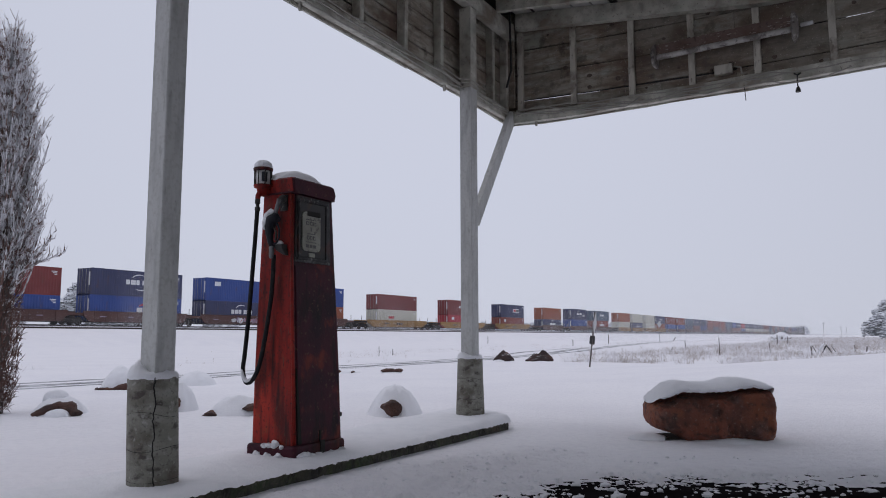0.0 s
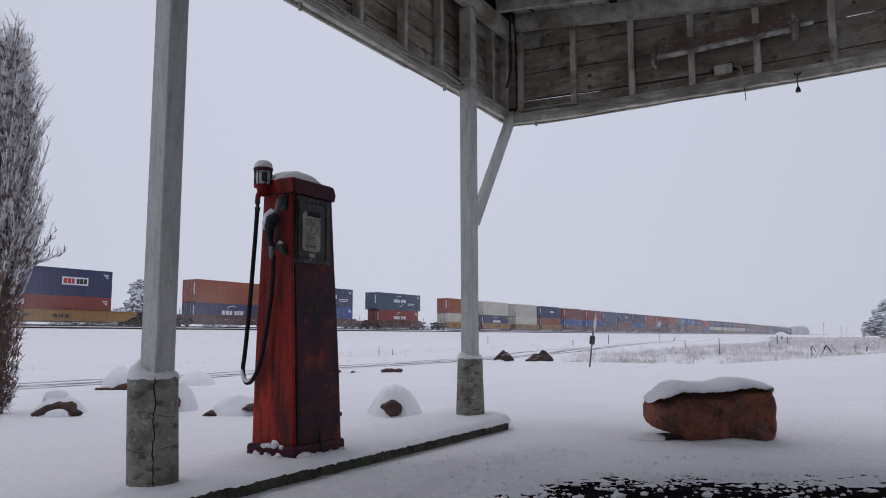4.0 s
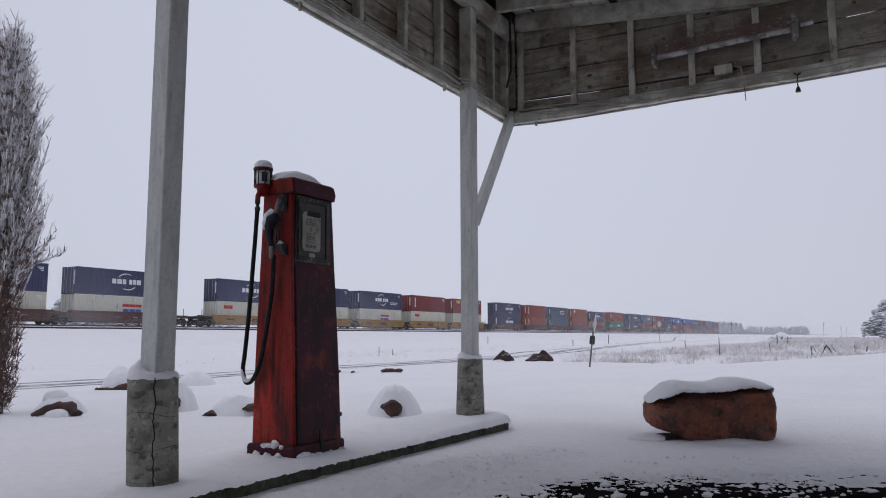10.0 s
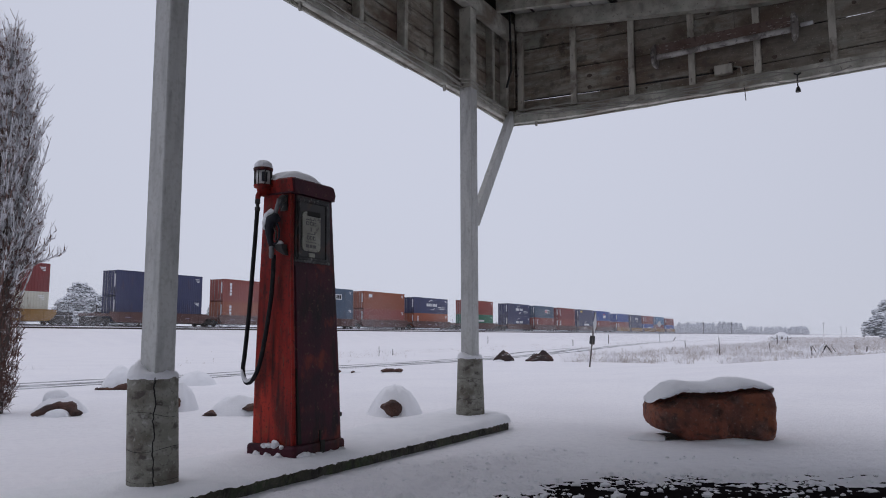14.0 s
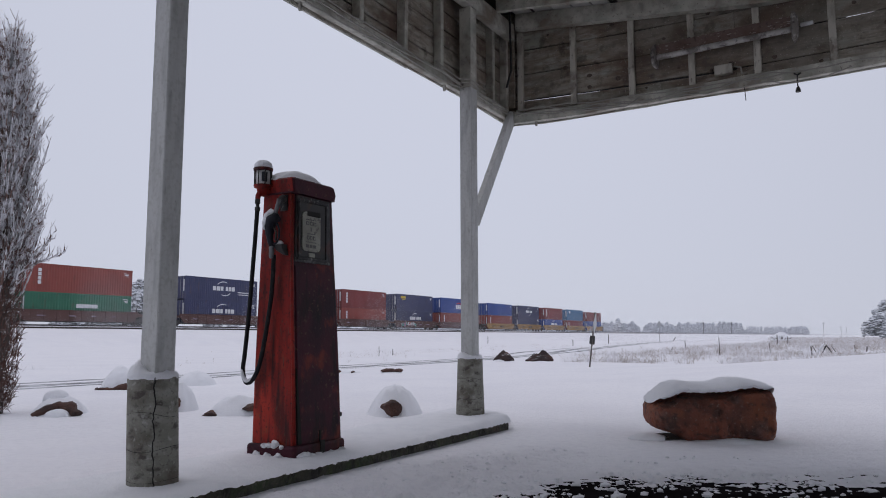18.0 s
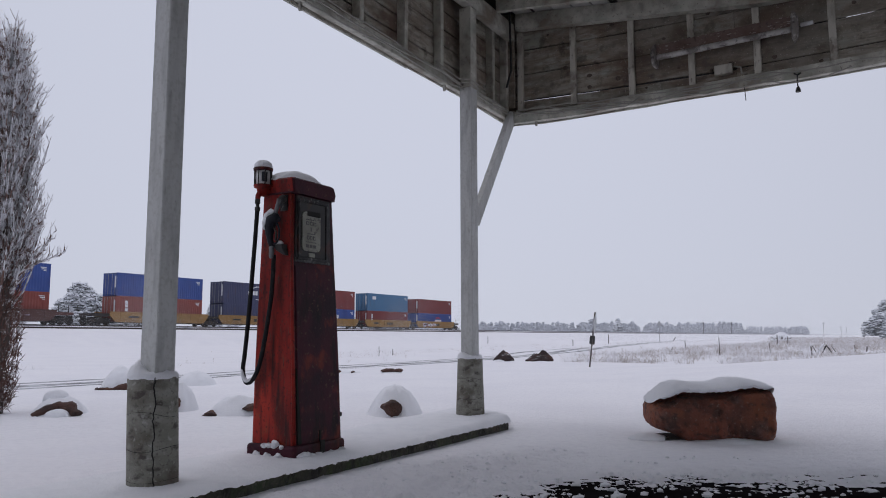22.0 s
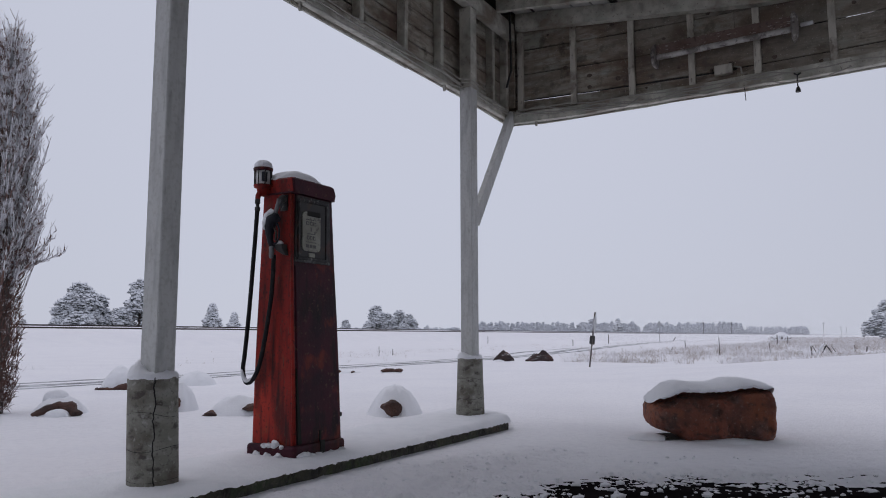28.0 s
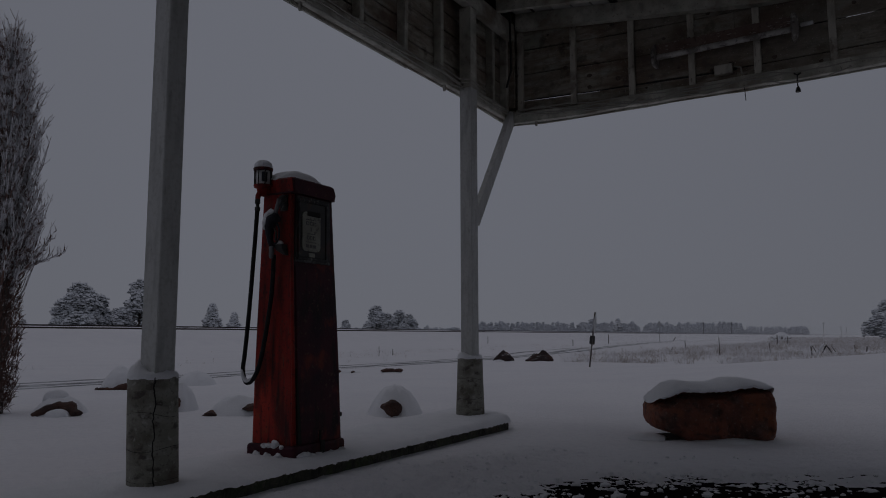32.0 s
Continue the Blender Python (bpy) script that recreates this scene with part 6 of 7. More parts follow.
def side_panel(length, height, sgn, wid=2.44):
    """One corrugated side wall."""
    bm = bmesh.new()
    hl, hw = length / 2, wid / 2
    pitch, dep = 0.305, 0.024
    n = int((length - 0.3) / pitch)
    x = -n * pitch / 2
    cols = [(-hl + 0.1, 0.0)] + [(x + i * pitch + dx, dd) for i in range(n) for dx, dd in ((0.0, 0.0), (0.11, 0.0), (0.15, dep), (0.26, dep))] + [(hl - 0.1, 0.0)]
    prev = None
    for cx, dd in cols:
        y = sgn * (hw - 0.015 - dd)
        row = (bm.verts.new((cx, y, 0.14)), bm.verts.new((cx, y, height - 0.1)))
        if prev:
            bm.faces.new((prev[0], row[0], row[1], prev[1]) if sgn < 0 else (prev[0], prev[1], row[1], row[0]))
        prev = row
    return bm


def arc_mark(cx, cz, r, a0, a1, thick):
    bm = bmesh.new()
    prev = None
    for i in range(11):
        a = radians(a0 + (a1 - a0) * i / 10)
        t = thick * math.sin(math.pi * (0.12 + 0.76 * i / 10))
        row = [bm.verts.new((cx + rr * math.cos(a) * 1.5, -1.229, cz + rr * math.sin(a))) for rr in (r - t, r + t)]
        if prev:
            bm.faces.new((prev[0], prev[1], row[1], row[0]))
        prev = row
    return bm


def mark(x0, x1, z0, z1):
    return boxed(x0, x1, -1.232, -1.222, z0, z1)


def add_logo(th, kind, h):
    c = h * 0.55
    if kind in ("swoosh", "swoosh_box", "swoosh_dark"):
        m = M_BLACK_MARK if kind == "swoosh_dark" else M_WHITE_MARK
        for x0, x1 in ((-1.75, -1.25), (-1.12, -0.5), (-0.4, 0.02), (0.42, 0.82), (0.92, 1.32), (1.42, 1.98)):
            part("logo_bar", mark(x0, x1, c - 0.27, c + 0.27), m, th)
        part("logo_arc", arc_mark(0.05, c + 0.1, 0.78, 60, 150, 0.06), m, th)
        part("logo_arc", arc_mark(0.25, c - 0.1, 0.78, 240, 330, 0.06), m, th)
        if kind == "swoosh_box":
            part("text_bar", mark(2.5, 4.9, c - 0.45, c - 0.33), M_WHITE_MARK, th)
            part("text_bar", mark(2.7, 4.7, c - 0.72, c - 0.62), M_WHITE_MARK, th)
    elif kind == "plate":
        part("logo_plate", mark(0.2, 3.2, c - 0.42, c + 0.42), M_WHITE_MARK, th)
        for x0, x1, m in ((0.38, 0.76, M_RED_MARK), (0.82, 1.22, M_RED_MARK), (1.28, 1.62, M_RED_MARK), (1.84, 2.18, M_BLACK_MARK), (2.24, 2.60, M_BLACK_MARK), (2.66, 3.04, M_BLACK_MARK)):
            part("logo_bar", boxed(x0, x1, -1.238, -1.230, c - 0.27, c + 0.27), m, th)
    elif kind == "eagle":
        for x0, x1 in ((-0.2, 0.55), (0.65, 1.35), (1.45, 2.1)):
            part("logo_bar", mark(x0, x1, c - 0.75, c + 0.05), M_WHITE_MARK, th)
        part("logo_wing", arc_mark(0.95, c - 0.52, 0.95, 52, 128, 0.12), M_RED_MARK, th)
    elif kind == "eagle_blue":
        for x0, x1 in ((-0.2, 0.55), (0.65, 1.35), (1.45, 2.1)):
            part("logo_bar", mark(x0, x1, c - 0.95, c - 0.15), M_BLUE_MARK, th)
        part("logo_wing", mark(-0.3, 2.2, c + 0.1, c + 0.4), M_RED_MARK, th)
    elif kind == "red_word":
        part("logo_bar", mark(-2.9, -1.3, c - 0.2, c + 0.2), M_RED_MARK, th)
    elif kind == "corner_red":
        part("logo_bar", mark(-4.9, -3.4, h - 0.95, h - 0.5), M_RED_MARK, th)
    elif kind == "corner_white":
        part("logo_bar", mark(-4.7, -3.7, h - 1.0, h - 0.45), M_WHITE_MARK, th)
    elif kind == "corner_yellow":
        part("logo_bar", mark(-4.8, -3.2, h - 0.75, h - 0.35), M_YELLOW_MARK, th)
        part("text_bar", mark(-4.3, -3.3, h - 0.98, h - 0.85), M_YELLOW_MARK, th)
    elif kind == "column":
        for k in range(4):
            part("logo_bar", mark(-4.95, -4.6, h - 0.85 - 0.42 * k, h - 0.5 - 0.42 * k), M_WHITE_MARK, th)
    elif kind == "crest":
        part("logo_disc", mark(-0.2, 0.2, c + 0.15, c + 0.6), M_WHITE_MARK, th)
        part("text_bar", mark(-1.0, 1.0, c - 0.2, c - 0.05), M_WHITE_MARK, th)
    elif kind == "name":
        part("logo_bar", mark(-0.6, 1.9, c - 0.2, c + 0.2), M_WHITE_MARK, th)


CONTAINERS = {}


def container(colour, h, logo, length=12.19):
    key = (colour, h, logo, length)
    e = length / 2
    if key not in CONTAINERS:
        th = thing("shipping_container", Matrix.Identity(4), COLOUR_WORD[colour] + " corrugated steel shipping container riding on a well car", "container", "stacked containers")
        mp = M_PAINT[colour]
        for s in (-1, 1):
            part("side_panel", side_panel(length, h, s), mp, th)
            part("bottom_rail", boxed(-e, e, min(s * 1.22, s * 1.14), max(s * 1.22, s * 1.14), 0.0, 0.16), mp, th)
            part("top_rail", boxed(-e, e, min(s * 1.22, s * 1.16), max(s * 1.22, s * 1.16), h - 0.11, h), mp, th)
            for ex in (-1, 1):
                part("corner_post", boxed(min(ex * (e + 0.003), ex * (e - 0.135)), max(ex * (e + 0.003), ex * (e - 0.135)), min(s * 1.226, s * 1.1), max(s * 1.226, s * 1.1), 0.02, h - 0.02), mp, th)
        part("roof_panel", boxed(-e + 0.025, e - 0.025, -1.158, 1.158, h - 0.06, h - 0.02), mp, th)
        part("end_panel", boxed(e - 0.065, e - 0.025, -1.1, 1.1, 0.06, h - 0.06), mp, th)
        part("floor_panel", boxed(-e + 0.075, e - 0.075, -1.138, 1.138, 0.05, 0.12), mp, th)
        for s in (-1, 1):
            door = part("door", boxed(-e + 0.01, -e + 0.065, min(s * 0.02, s * 1.12), max(s * 0.02, s * 1.12), 0.14, h - 0.1, 0.01), M_PAINT[colour], th)
            for yy in (0.35, 0.8):
                part("lock_rod", tube(bmesh.new(), [(-e - 0.015, s * yy, 0.1), (-e - 0.015, s * yy, h - 0.08)], 0.025, 6), M_DOOR_ROD, door)
        part("door_text", boxed(-e, -e + 0.008, -1.0, -0.75, h * 0.35, h * 0.85), M_WHITE_MARK, th)
        for k, wd in enumerate((0.62, 0.50, 0.30)):
            part("panel_text", mark(e - 0.475 - wd, e - 0.475, h - 0.46 - 0.16 * k, h - 0.38 - 0.16 * k), M_WHITE_MARK, th)
        for ex in (-e + 0.095, e - 0.095):
            for zz in (0.06, h - 0.06):
                part("corner_casting", boxed(ex - 0.09, ex + 0.09, -1.235, -1.10, zz - 0.06, zz + 0.06), M_PAINT[colour], th)
        add_logo(th, logo, h)
        CONTAINERS[key] = th
        return th
    return copy_thing(CONTAINERS[key], Matrix.Identity(4))


def wheel_mesh():
    bm = bmesh.new()
    lathe(bm, [(0.06, -0.08), (0.12, -0.07), (0.14, -0.02), (0.34, -0.015), (0.38, -0.06), (0.42, -0.06), (0.42, 0.05), (0.45, 0.055), (0.45, 0.075), (0.2, 0.075)], 18)
    bmesh.ops.rotate(bm, verts=bm.verts, matrix=Matrix.Rotation(radians(-90), 3, "X"))
    me = bpy.data.meshes.new("wheel")
    bm.to_mesh(me)
    bm.free()
    me.materials.append(M_TRUCK)
    return me


def frame_mesh(s):
    """One cast side frame."""
    bm = bmesh.new()
    prof = [(-1.18, 0.36), (-0.75, 0.36), (-0.38, 0.18), (0.38, 0.18), (0.75, 0.36), (1.18, 0.36), (1.18, 0.56), (0.5, 0.74), (-0.5, 0.74), (-1.18, 0.56)]
    rings = [[bm.verts.new((x, s * y, z)) for x, z in prof] for y in (0.95, 1.10)]
    n = len(prof)
    for k in range(n):
        bm.faces.new((rings[0][k], rings[0][(k + 1) % n], rings[1][(k + 1) % n], rings[1][k]))
    bm.faces.new(rings[0][::-1])
    bm.faces.new(rings[1])
    bmesh.ops.recalc_face_normals(bm, faces=bm.faces)
    me = bpy.data.meshes.new("side_frame")
    bm.to_mesh(me)
    bm.free()
    me.materials.append(M_TRUCK)
    return me


def bolster_mesh():
    bm = boxed(-0.3, 0.3, -0.94, 0.94, 0.5, 0.90)
    me = bpy.data.meshes.new("truck")
    bm.to_mesh(me)
    bm.free()
    me.materials.append(M_TRUCK)
    return me


BOLSTER, SIDE_FRAMES = bolster_mesh(), (frame_mesh(-1), frame_mesh(1))
AXLE = bpy.data.meshes.new("axle")
_bm = tube(bmesh.new(), [(0, -0.8, 0), (0, 0.8, 0)], 0.08, 8)
_bm.to_mesh(AXLE)
_bm.free()
AXLE.materials.append(M_TRUCK)
WHEEL = wheel_mesh()


def add_truck(car, x):
    tr = new("truck", BOLSTER)
    tr.parent, tr.location = car, (x, 0, 0)
    for me in SIDE_FRAMES:
        new("side_frame", me).parent = tr
    for dx in (-0.89, 0.89):
        for s in (-1, 1):
            wh = new("wheel", WHEEL)
            wh.parent, wh.location = tr, (dx, s * 0.78, 0.42)
            wh.scale = (1, -s, 1)
        ax = new("axle", AXLE)
        ax.parent, ax.location = tr, (dx, 0, 0.42)


def well_car(colour, left, right, left_truck, scrawl, label):
    """left, right: how far its ends reach from its middle."""
    th = thing("well_car", Matrix.Identity(4), label, "rail car", "train cars")
    more = 2.4 if left > 10 else 0.0
    for s in (-1, 1):
        bm = bmesh.new()
        y0, y1 = s * 1.30, s * 1.42
        prof = [(-6.9 - more, 1.05, 1.45), (-6.3 - more * 0.6, 0.42, 1.45), (-5.9 - more * 0.6, 0.34, 1.45), (5.9 + more * 0.6, 0.34, 1.45), (6.3 + more * 0.6, 0.42, 1.45), (6.9 + more, 1.05, 1.45)]
        ring = [[bm.verts.new((x, y, z)) for y, z in ((y0, a), (y1, a), (y1, b), (y0, b))] for x, a, b in prof]
        for a, b in zip(ring, ring[1:]):
            for q in range(4):
                bm.faces.new((a[q], a[(q + 1) % 4], b[(q + 1) % 4], b[q]))
        bm.faces.new(ring[0])
        bm.faces.new(ring[-1][::-1])
        bmesh.ops.recalc_face_normals(bm, faces=bm.faces)
        sill = part("side_sill", bm, M_PAINT[colour], th)
        for k in range(9):
            x = -5.6 + 1.4 * k
            part("sill_rib", boxed(x - 0.05, x + 0.05, s * 1.42, s * 1.46, 0.40, 1.40), M_PAINT[colour], sill)
        part("top_flange", boxed(-6.9 - more, 6.9 + more, s * 1.28, s * 1.47, 1.452, 1.50), M_PAINT[colour], sill)
    part("well_floor", boxed(-6.3, 6.3, -1.29, 1.29, 0.30, 0.37), M_TRUCK, th)
    for x0, x1 in ((-left, -6.35 - more), (6.35 + more, right)):
        part("end_platform", boxed(x0, x1, -1.25, 1.25, 0.98, 1.28, 0.03), M_PAINT[colour] if colour != "yellow" else M_TRUCK, th)
    add_truck(th, right - (0.15 if right < 7.95 else 1.1))
    if left_truck:
        add_truck(th, -left + 1.1)
        part("hand_brake", tube(bmesh.new(), [(-left + 0.7, -0.9, 1.28), (-left + 0.7, -0.9, 2.15)], 0.05, 6), M_TRUCK, th)
        part("coupler", boxed(-left - 0.6, -left, -0.14, 0.14, 0.72, 0.98, 0.02), M_TRUCK, th)
    if right >= 7.95:
        part("coupler", boxed(right, right + 0.6, -0.14, 0.14, 0.72, 0.98, 0.02), M_TRUCK, th)
        for yy in (-0.9, 0.9):
            part("end_rail", tube(bmesh.new(), [(right - 0.4, yy, 1.28), (right - 0.4, yy, 2.1)], 0.04, 6), M_TRUCK, th)
    rnd = random.Random(scrawl)
    if colour == "yellow":
        for x in (-0.75, -0.1, 0.55):
            part("letter_bar", boxed(x, x + 0.5, -1.475, -1.465, 0.72, 1.08), M_BLACK_MARK, th)
        part("text_bar", boxed(-4.6, -3.2, -1.475, -1.465, 0.85, 1.05), M_BLACK_MARK, th)
    else:
        for x in (-5.0, -1.5, 1.0, 3.5):
            part("text_bar", boxed(x, x + rnd.uniform(0.4, 0.9), -1.475, -1.465, 0.86, 0.95), M_LILAC_MARK, th)
    if scrawl > 1:
        x = -4.5 if scrawl % 2 else -1.5
        for k in range(8):
            wdt = rnd.uniform(0.55, 1.0)
            m = rnd.choice((M_WHITE_MARK, M_LILAC_MARK, M_TUBE, M_PINK_MARK if scrawl > 4 else M_LILAC_MARK, M_TEAL_MARK if scrawl > 4 else M_WHITE_MARK))
            bm = bmesh.new()
            zc, hh = rnd.uniform(0.78, 0.95), rnd.uniform(0.25, 0.42)
            ring = [bm.verts.new((x + wdt * 0.5 * math.cos(q * 0.5236) * rnd.uniform(0.7, 1.15), -1.4725 - 0.0004 * k, zc + hh * math.sin(q * 0.5236) * rnd.uniform(0.7, 1.1))) for q in range(12)]
            bm.faces.new(ring)
            part("scrawl", bm, m, th, "faded painted scrawl")
            part("scrawl", beam(bmesh.new(), (x - 0.1, -1.480, zc - hh * 0.7), (x + wdt * 0.3, -1.480, zc + hh * 0.7), 0.006, rnd.uniform(0.05, 0.12)), rnd.choice((M_BLACK_MARK, M_RED_MARK, M_WHITE_MARK)), th)
            x += wdt * 0.8
    return th


HC, ST = 2.90, 2.59
# middle, upper (colour, height, mark), lower (colour, height, mark), car, scrawl
TRAIN = [
    (3.4, ("navy", HC, "swoosh"), ("maroon", HC, ""), "brown", 0),
    (19.4, ("maroon", HC, ""), ("blue", ST, ""), "brown", 3),
    (35.0, ("navy", HC, "swoosh_box"), ("blue", HC, "eagle"), "brown", 0),
    (51.0, ("blue", HC, "corner_white"), ("navy", HC, "swoosh"), "brown", 2),
    (66.8, ("blue", HC, "corner_white"), ("orange", HC, "column"), "brown", 5),
    (88.4, ("maroon", ST, ""), ("white", HC, "red_word"), "yellow", 0),
    (112.2, ("maroon", HC, "swoosh"), ("scarlet", ST, "corner_white"), "yellow", 0),
    (135.9, ("navy", HC, "plate"), ("rust", ST, "corner_white"), "yellow", 0),
    (159.9, ("orange", HC, ""), ("navy", ST, "swoosh"), "brown", 0),
    (179.7, ("navy", HC, "swoosh_box"), ("blue", HC, ""), "brown", 0),
    (199.4, ("slate", HC, "swoosh_box", 13.72), ("rust", HC, "swoosh"), "brown", 0),
    (222.5, ("orange", HC, ""), ("white", HC, ""), "yellow", 0),
    (237.9, ("white", HC, ""), ("navy", HC, "swoosh"), "yellow", 0),
    (254.2, ("white", HC, ""), ("white", HC, ""), "yellow", 0),
    (269.6, ("navy", HC, "name"), ("orange", HC, ""), "yellow", 0),
    (286.0, ("maroon", HC, ""), ("blue", HC, ""), "brown", 0),
    (303.5, ("rust", HC, ""), ("blue", HC, ""), "brown", 0),
    (319.0, ("slate", HC, ""), ("navy", HC, ""), "brown", 0),
    (334.6, ("navy", HC, "name"), ("maroon", HC, ""), "brown", 0),
    (350.1, ("navy", HC, ""), ("blue", HC, ""), "brown", 0),
    (365.7, ("rust", HC, ""), ("rust", HC, ""), "brown", 0),
    (381.2, ("rust", HC, ""), ("navy", HC, ""), "brown", 0),
    (400.0, ("rust", HC, ""), ("rust", HC, "column"), "brown", 3),
    (415.5, ("slate", HC, "swoosh_box", 13.72), ("navy", HC, "swoosh"), "brown", 5),
    (435.0, ("blue", HC, "eagle"), ("rust", HC, "column"), "brown", 0),
    (450.3, ("navy", HC, "swoosh_box"), ("rust", HC, "column"), "brown", 0),
    (465.9, ("scarlet", HC, "crest"), ("blue", ST, "corner_white"), "brown", 0),
    (481.4, ("navy", HC, "swoosh"), ("white", HC, "swoosh_dark"), "brown", 0),
    (496.7, ("navy", HC, "swoosh"), ("white", HC, "eagle_blue"), "brown", 0),
    (516.3, ("navy", HC, "swoosh"), ("white", HC, "corner_red"), "yellow", 0),
    (531.5, ("navy", HC, "swoosh"), ("white", HC, ""), "yellow", 0),
    (546.8, ("navy", HC, "swoosh_box"), ("white", HC, "eagle_blue"), "yellow", 0),
    (562.3, ("maroon", HC, "column"), ("white", HC, "corner_red"), "yellow", 0),
    (577.5, ("maroon", HC, "corner_yellow"), ("white", HC, "red_word"), "yellow", 4),
    (597.5, ("navy", HC, "swoosh"), ("navy", HC, "swoosh"), "brown", 0),
    (613.2, ("rust", HC, "column"), ("orange", HC, "column"), "brown", 0),
    (628.6, ("slate", HC, "plate"), ("slate", HC, ""), "brown", 0),
    (643.7, ("orange", HC, "corner_white"), ("rust", HC, ""), "brown", 0),
    (659.1, ("navy", HC, "swoosh_box"), ("orange", ST, "column"), "brown", 0),
    (678.9, ("rust", HC, "column"), ("green", HC, "name"), "brown", 0),
    (698.7, ("navy", HC, "swoosh_box"), ("navy", HC, "swoosh"), "brown", 0),
    (714.1, ("slate", HC, "plate"), ("rust", HC, "column"), "brown", 0),
    (729.5, ("maroon", HC, "column"), ("rust", HC, "column"), "brown", 0),
    (745.0, ("navy", HC, "corner_yellow"), ("navy", HC, "swoosh"), "brown", 5),
    (760.3, ("blue", HC, "eagle"), ("rust", HC, "column"), "brown", 0),
    (780.3, ("blue", ST, ""), ("rust", HC, "column"), "yellow", 0),
    (796.0, ("navy", HC, "swoosh"), ("navy", ST, ""), "yellow", 0),
    (811.8, ("maroon", HC, "column"), ("blue", ST, "swoosh"), "yellow", 0),
    (827.5, ("sky", HC, "corner_white"), ("maroon", ST, "column"), "yellow", 0),
    (843.3, ("maroon", ST, ""), ("blue", ST, "eagle"), "yellow", 3),
]


def travelled(t):
    """How far the train has gone since its places in TRAIN were set: steady, a burst, then slowing gently."""
    if t <= 5.1:
        return 75.8 + 27.8 * (t - 3.5)
    k = max(0.0, t - 5.5)
    late = 337.1 + 23.9 * k - 0.04 * k * k
    if t < 5.5:
        s = (t - 5.1) / 0.4
        return 120.3 + (late - 120.3) * s * s * (3 - 2 * s)
    return late


ROLLING = []


def build_train():
    for i, (mid, upper, lower, colour, scrawl) in enumerate(TRAIN):
        before = mid - TRAIN[i - 1][0] if i else 22
        after = TRAIN[i + 1][0] - mid if i + 1 < len(TRAIN) else 22
        left = before / 2 if before < 17 else 8.9
        right = after / 2 if after < 17 else 8.9
        if before > 20 and after > 20:
            left = right = 10.9
        word = "yellow" if colour == "yellow" else "rusty brown"
        car = well_car(colour, left, right, before >= 17, scrawl, word + " well car carrying two stacked containers")
        ROLLING.append((car, mid, 0.0))
        ROLLING.append((container(*lower), mid, 0.38))
        ROLLING.append((container(*upper), mid, 0.385 + lower[1]))


build_train()


def drift_material(name, top, amount, side):
    """Airborne snow and haze: white and mostly see-through, thick near the ground and gone at the top; side: where it
    thins out across.
    """
    m = bpy.data.materials.new(name)
    m.use_nodes = True
    nt = m.node_tree
    nt.nodes.clear()
    out = nt.nodes.new("ShaderNodeOutputMaterial")
    clear = nt.nodes.new("ShaderNodeBsdfTransparent")
    lit = nt.nodes.new("ShaderNodeBsdfDiffuse")
    lit.inputs[0].default_value = (0.93, 0.93, 0.95, 1)
    back = nt.nodes.new("ShaderNodeBsdfTranslucent")
    back.inputs[0].default_value = (0.93, 0.93, 0.95, 1)
    both = nt.nodes.new("ShaderNodeMixShader")
    mixer = nt.nodes.new("ShaderNodeMixShader")
    tc = nt.nodes.new("ShaderNodeTexCoord")
    sx = nt.nodes.new("ShaderNodeSeparateXYZ")
    nt.links.new(tc.outputs["Object"], sx.inputs[0])

    def ramp(socket, a, b):
        r = nt.nodes.new("ShaderNodeMapRange")
        r.interpolation_type = "SMOOTHSTEP"
        r.inputs[1].default_value, r.inputs[2].default_value = a, b
        nt.links.new(socket, r.inputs[0])
        return r.outputs[0]

    def times(a, b):
        mm = nt.nodes.new("ShaderNodeMath")
        mm.operation = "MULTIPLY"
        nt.links.new(a, mm.inputs[0])
        if isinstance(b, float):
            mm.inputs[1].default_value = b
        else:
            nt.links.new(b, mm.inputs[1])
        return mm.outputs[0]
    cloud = noise_fac(nt, tc.outputs["Object"], 0.10 if top > 5 else 0.22, 4, 0.30, 0.70, (1, 1, 2.5))
    f = times(ramp(sx.outputs[2], top, 0.0), amount)
    for a, b in side:
        f = times(f, ramp(sx.outputs[1], a, b))
    wisp = nt.nodes.new("ShaderNodeMapRange")
    wisp.inputs[3].default_value, wisp.inputs[4].default_value = (0.8, 1.15) if top > 5 else (0.25, 1.2)
    nt.links.new(cloud, wisp.inputs[0])
    f = times(f, wisp.outputs[0])
    nt.links.new(lit.outputs[0], both.inputs[1])
    nt.links.new(back.outputs[0], both.inputs[2])
    nt.links.new(f, mixer.inputs[0])
    nt.links.new(clear.outputs[0], mixer.inputs[1])
    nt.links.new(both.outputs[0], mixer.inputs[2])
    nt.links.new(mixer.outputs[0], out.inputs[0])
    return m


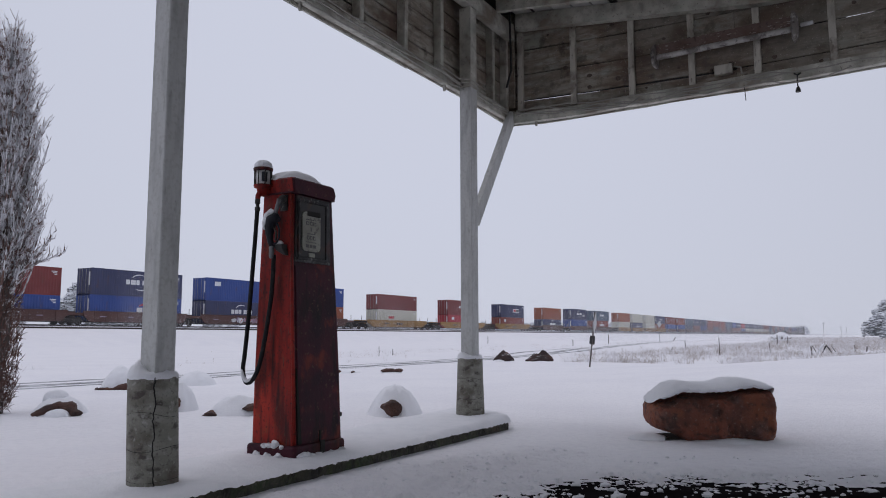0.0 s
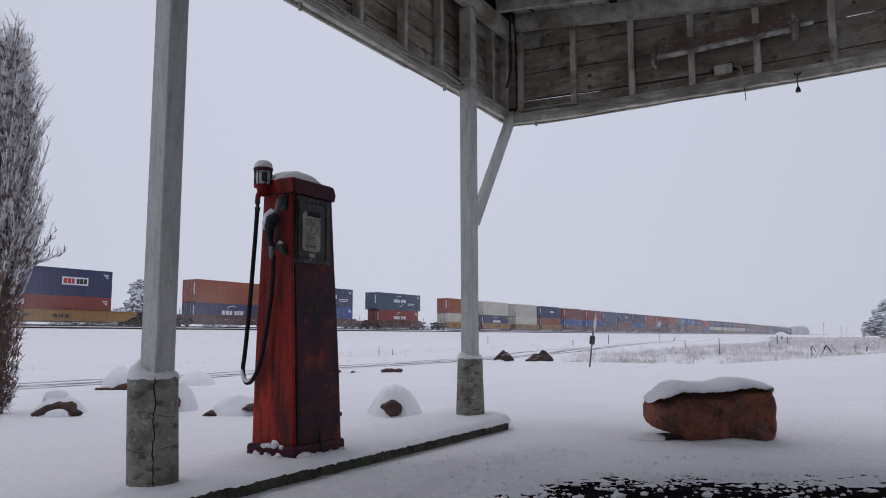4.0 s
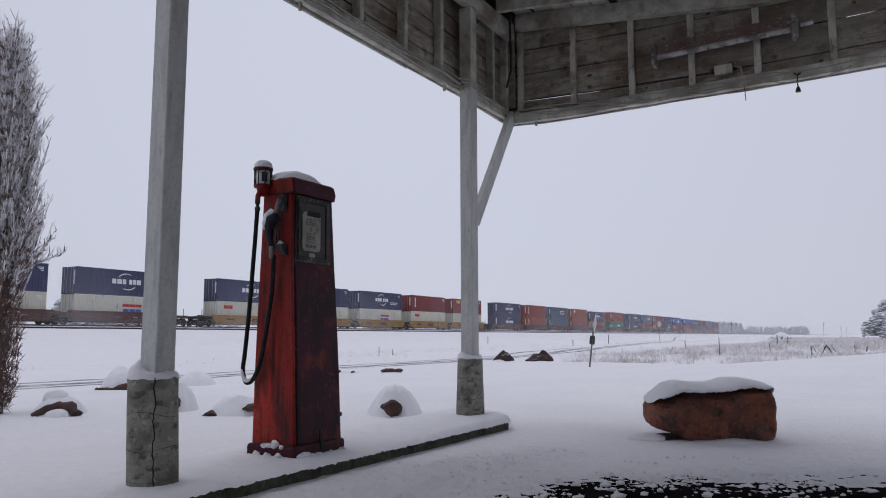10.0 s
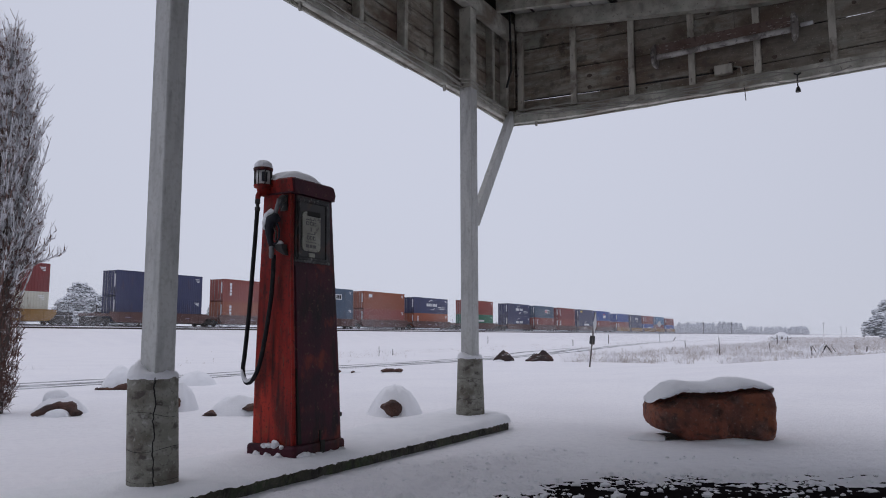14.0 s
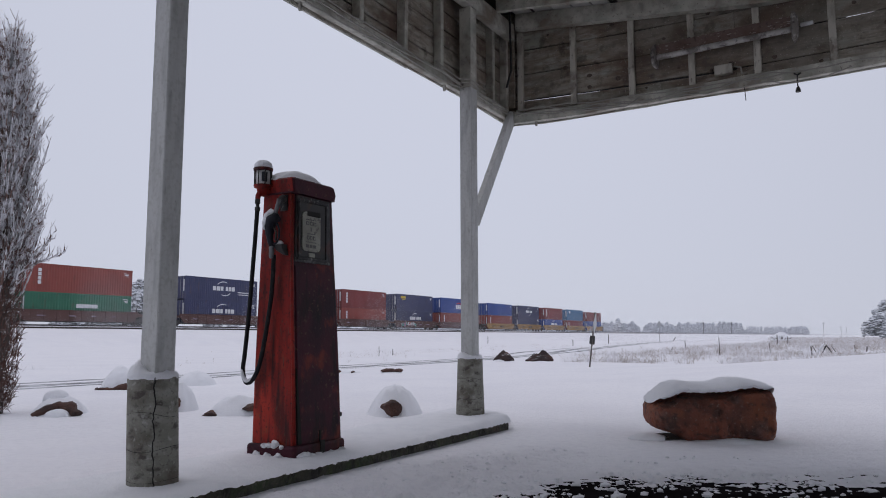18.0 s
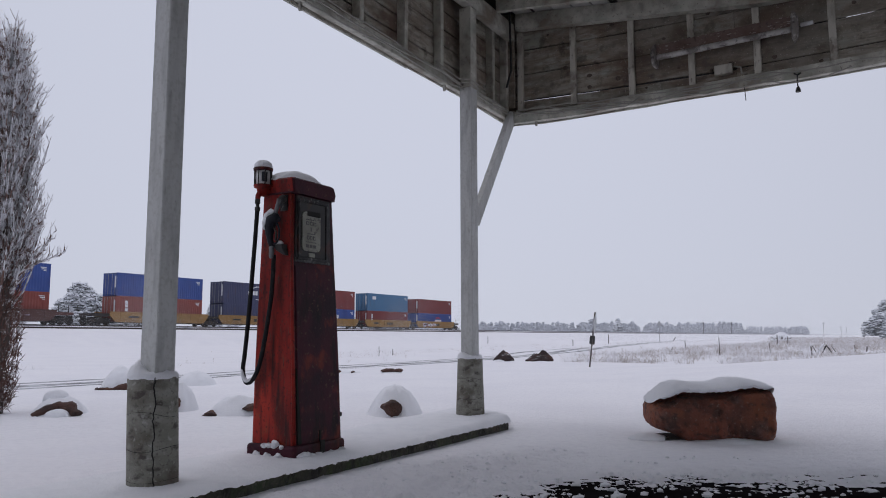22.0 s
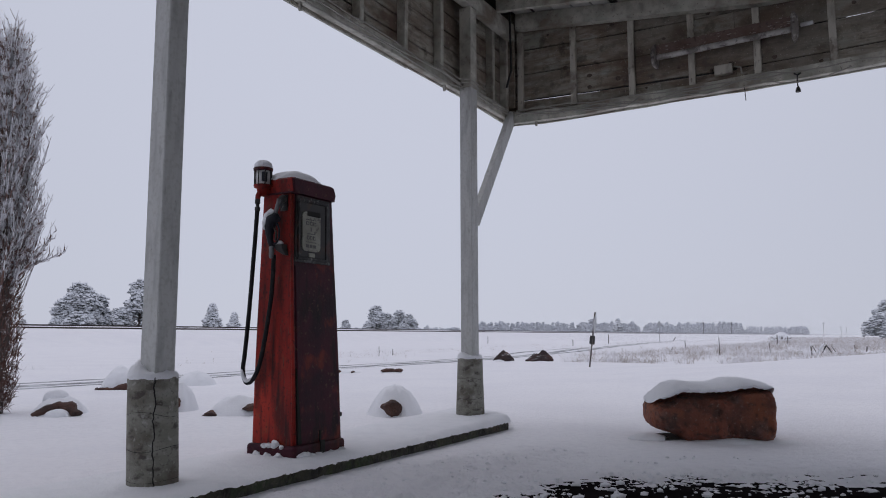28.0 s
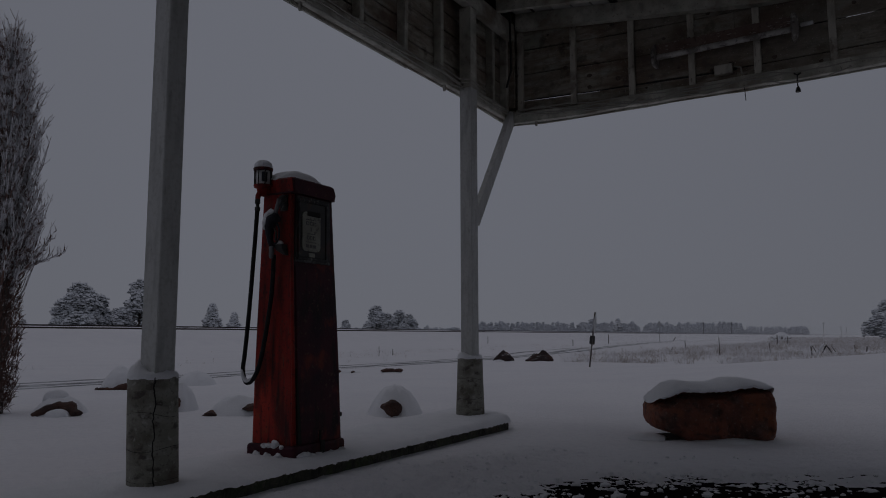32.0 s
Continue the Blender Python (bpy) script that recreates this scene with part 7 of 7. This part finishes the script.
def curtain(bm, pts, z0, z1):
    rows = [(bm.verts.new((x, y, z0)), bm.verts.new((x, y, z1))) for x, y in pts]
    for a, b in zip(rows, rows[1:]):
        bm.faces.new((a[0], b[0], b[1], a[1]))


def build_haze_and_dust():
    """Added see-through curtains stand for haze across the field, one behind the other."""
    bm = bmesh.new()
    for k, u in enumerate((140, 240, 380)):
        curtain(bm, [(u + 2.5 * math.sin(0.11 * w + k), w) for w in range(-130, 71, 10)], -0.5, 16.0)
    ob = link("drifting_snow", bm, drift_material("drifting_snow", 13.0, 0.10, ((69.0, 34.0), (-5.0, 32.0))))
    ob.matrix_basis = uw_pose(0, 0, 0.4)
    tagged(ob, "thin white see-through curtains standing for haze over the field", "drifting snow", kind="stuff")
    # dust whirled up beside the wheels, carried along with the train
    bm = bmesh.new()
    curtain(bm, [(x, -2.0 + 0.15 * math.sin(0.21 * x)) for x in range(-9, 853, 4)], -0.35, 3.0)
    ob = link("snow_dust", bm, drift_material("snow_dust", 2.0, 0.11, ()))
    tagged(ob, "snow dust whirled up along the moving train", "snow dust", kind="stuff")
    ROLLING.append((ob, 0.0, 0.0))
    bm = bmesh.new()
    for k in range(36):
        curtain(bm, [(24 * k + 5 + 1.5 * math.sin(k * 1.7) + 0.4 * q, -2.2 - q) for q in range(0, 12)], -0.3, 9.0)
    ob = link("snow_cloud", bm, drift_material("snow_cloud", 8.5, 0.10, ((-13.0, -7.0), (-2.3, -5.5))))
    tagged(ob, "pale cloud of fine snow trailing beside the train", "snow cloud", kind="stuff")
    ROLLING.append((ob, 0.0, 0.0))


build_haze_and_dust()


def motions():
    times = [0.0, 1 / 30, 1.0, 2.0, 3.0, 3.5, 4.2, 5.05, 5.1, 5.15, 5.2, 5.25, 5.3, 5.35, 5.4, 5.45, 5.5, 5.55, 6.0, 8.0, 12.0, 16.0, 20.0, 24.0, 28.0, 32.0 - 1 / 30, 32.0]
    for ob, mid, dz in ROLLING:
        walk(ob, [(t, uw_pose(mid - travelled(t), TRAIN_W, RAIL_Z + dz)) for t in times])


motions()
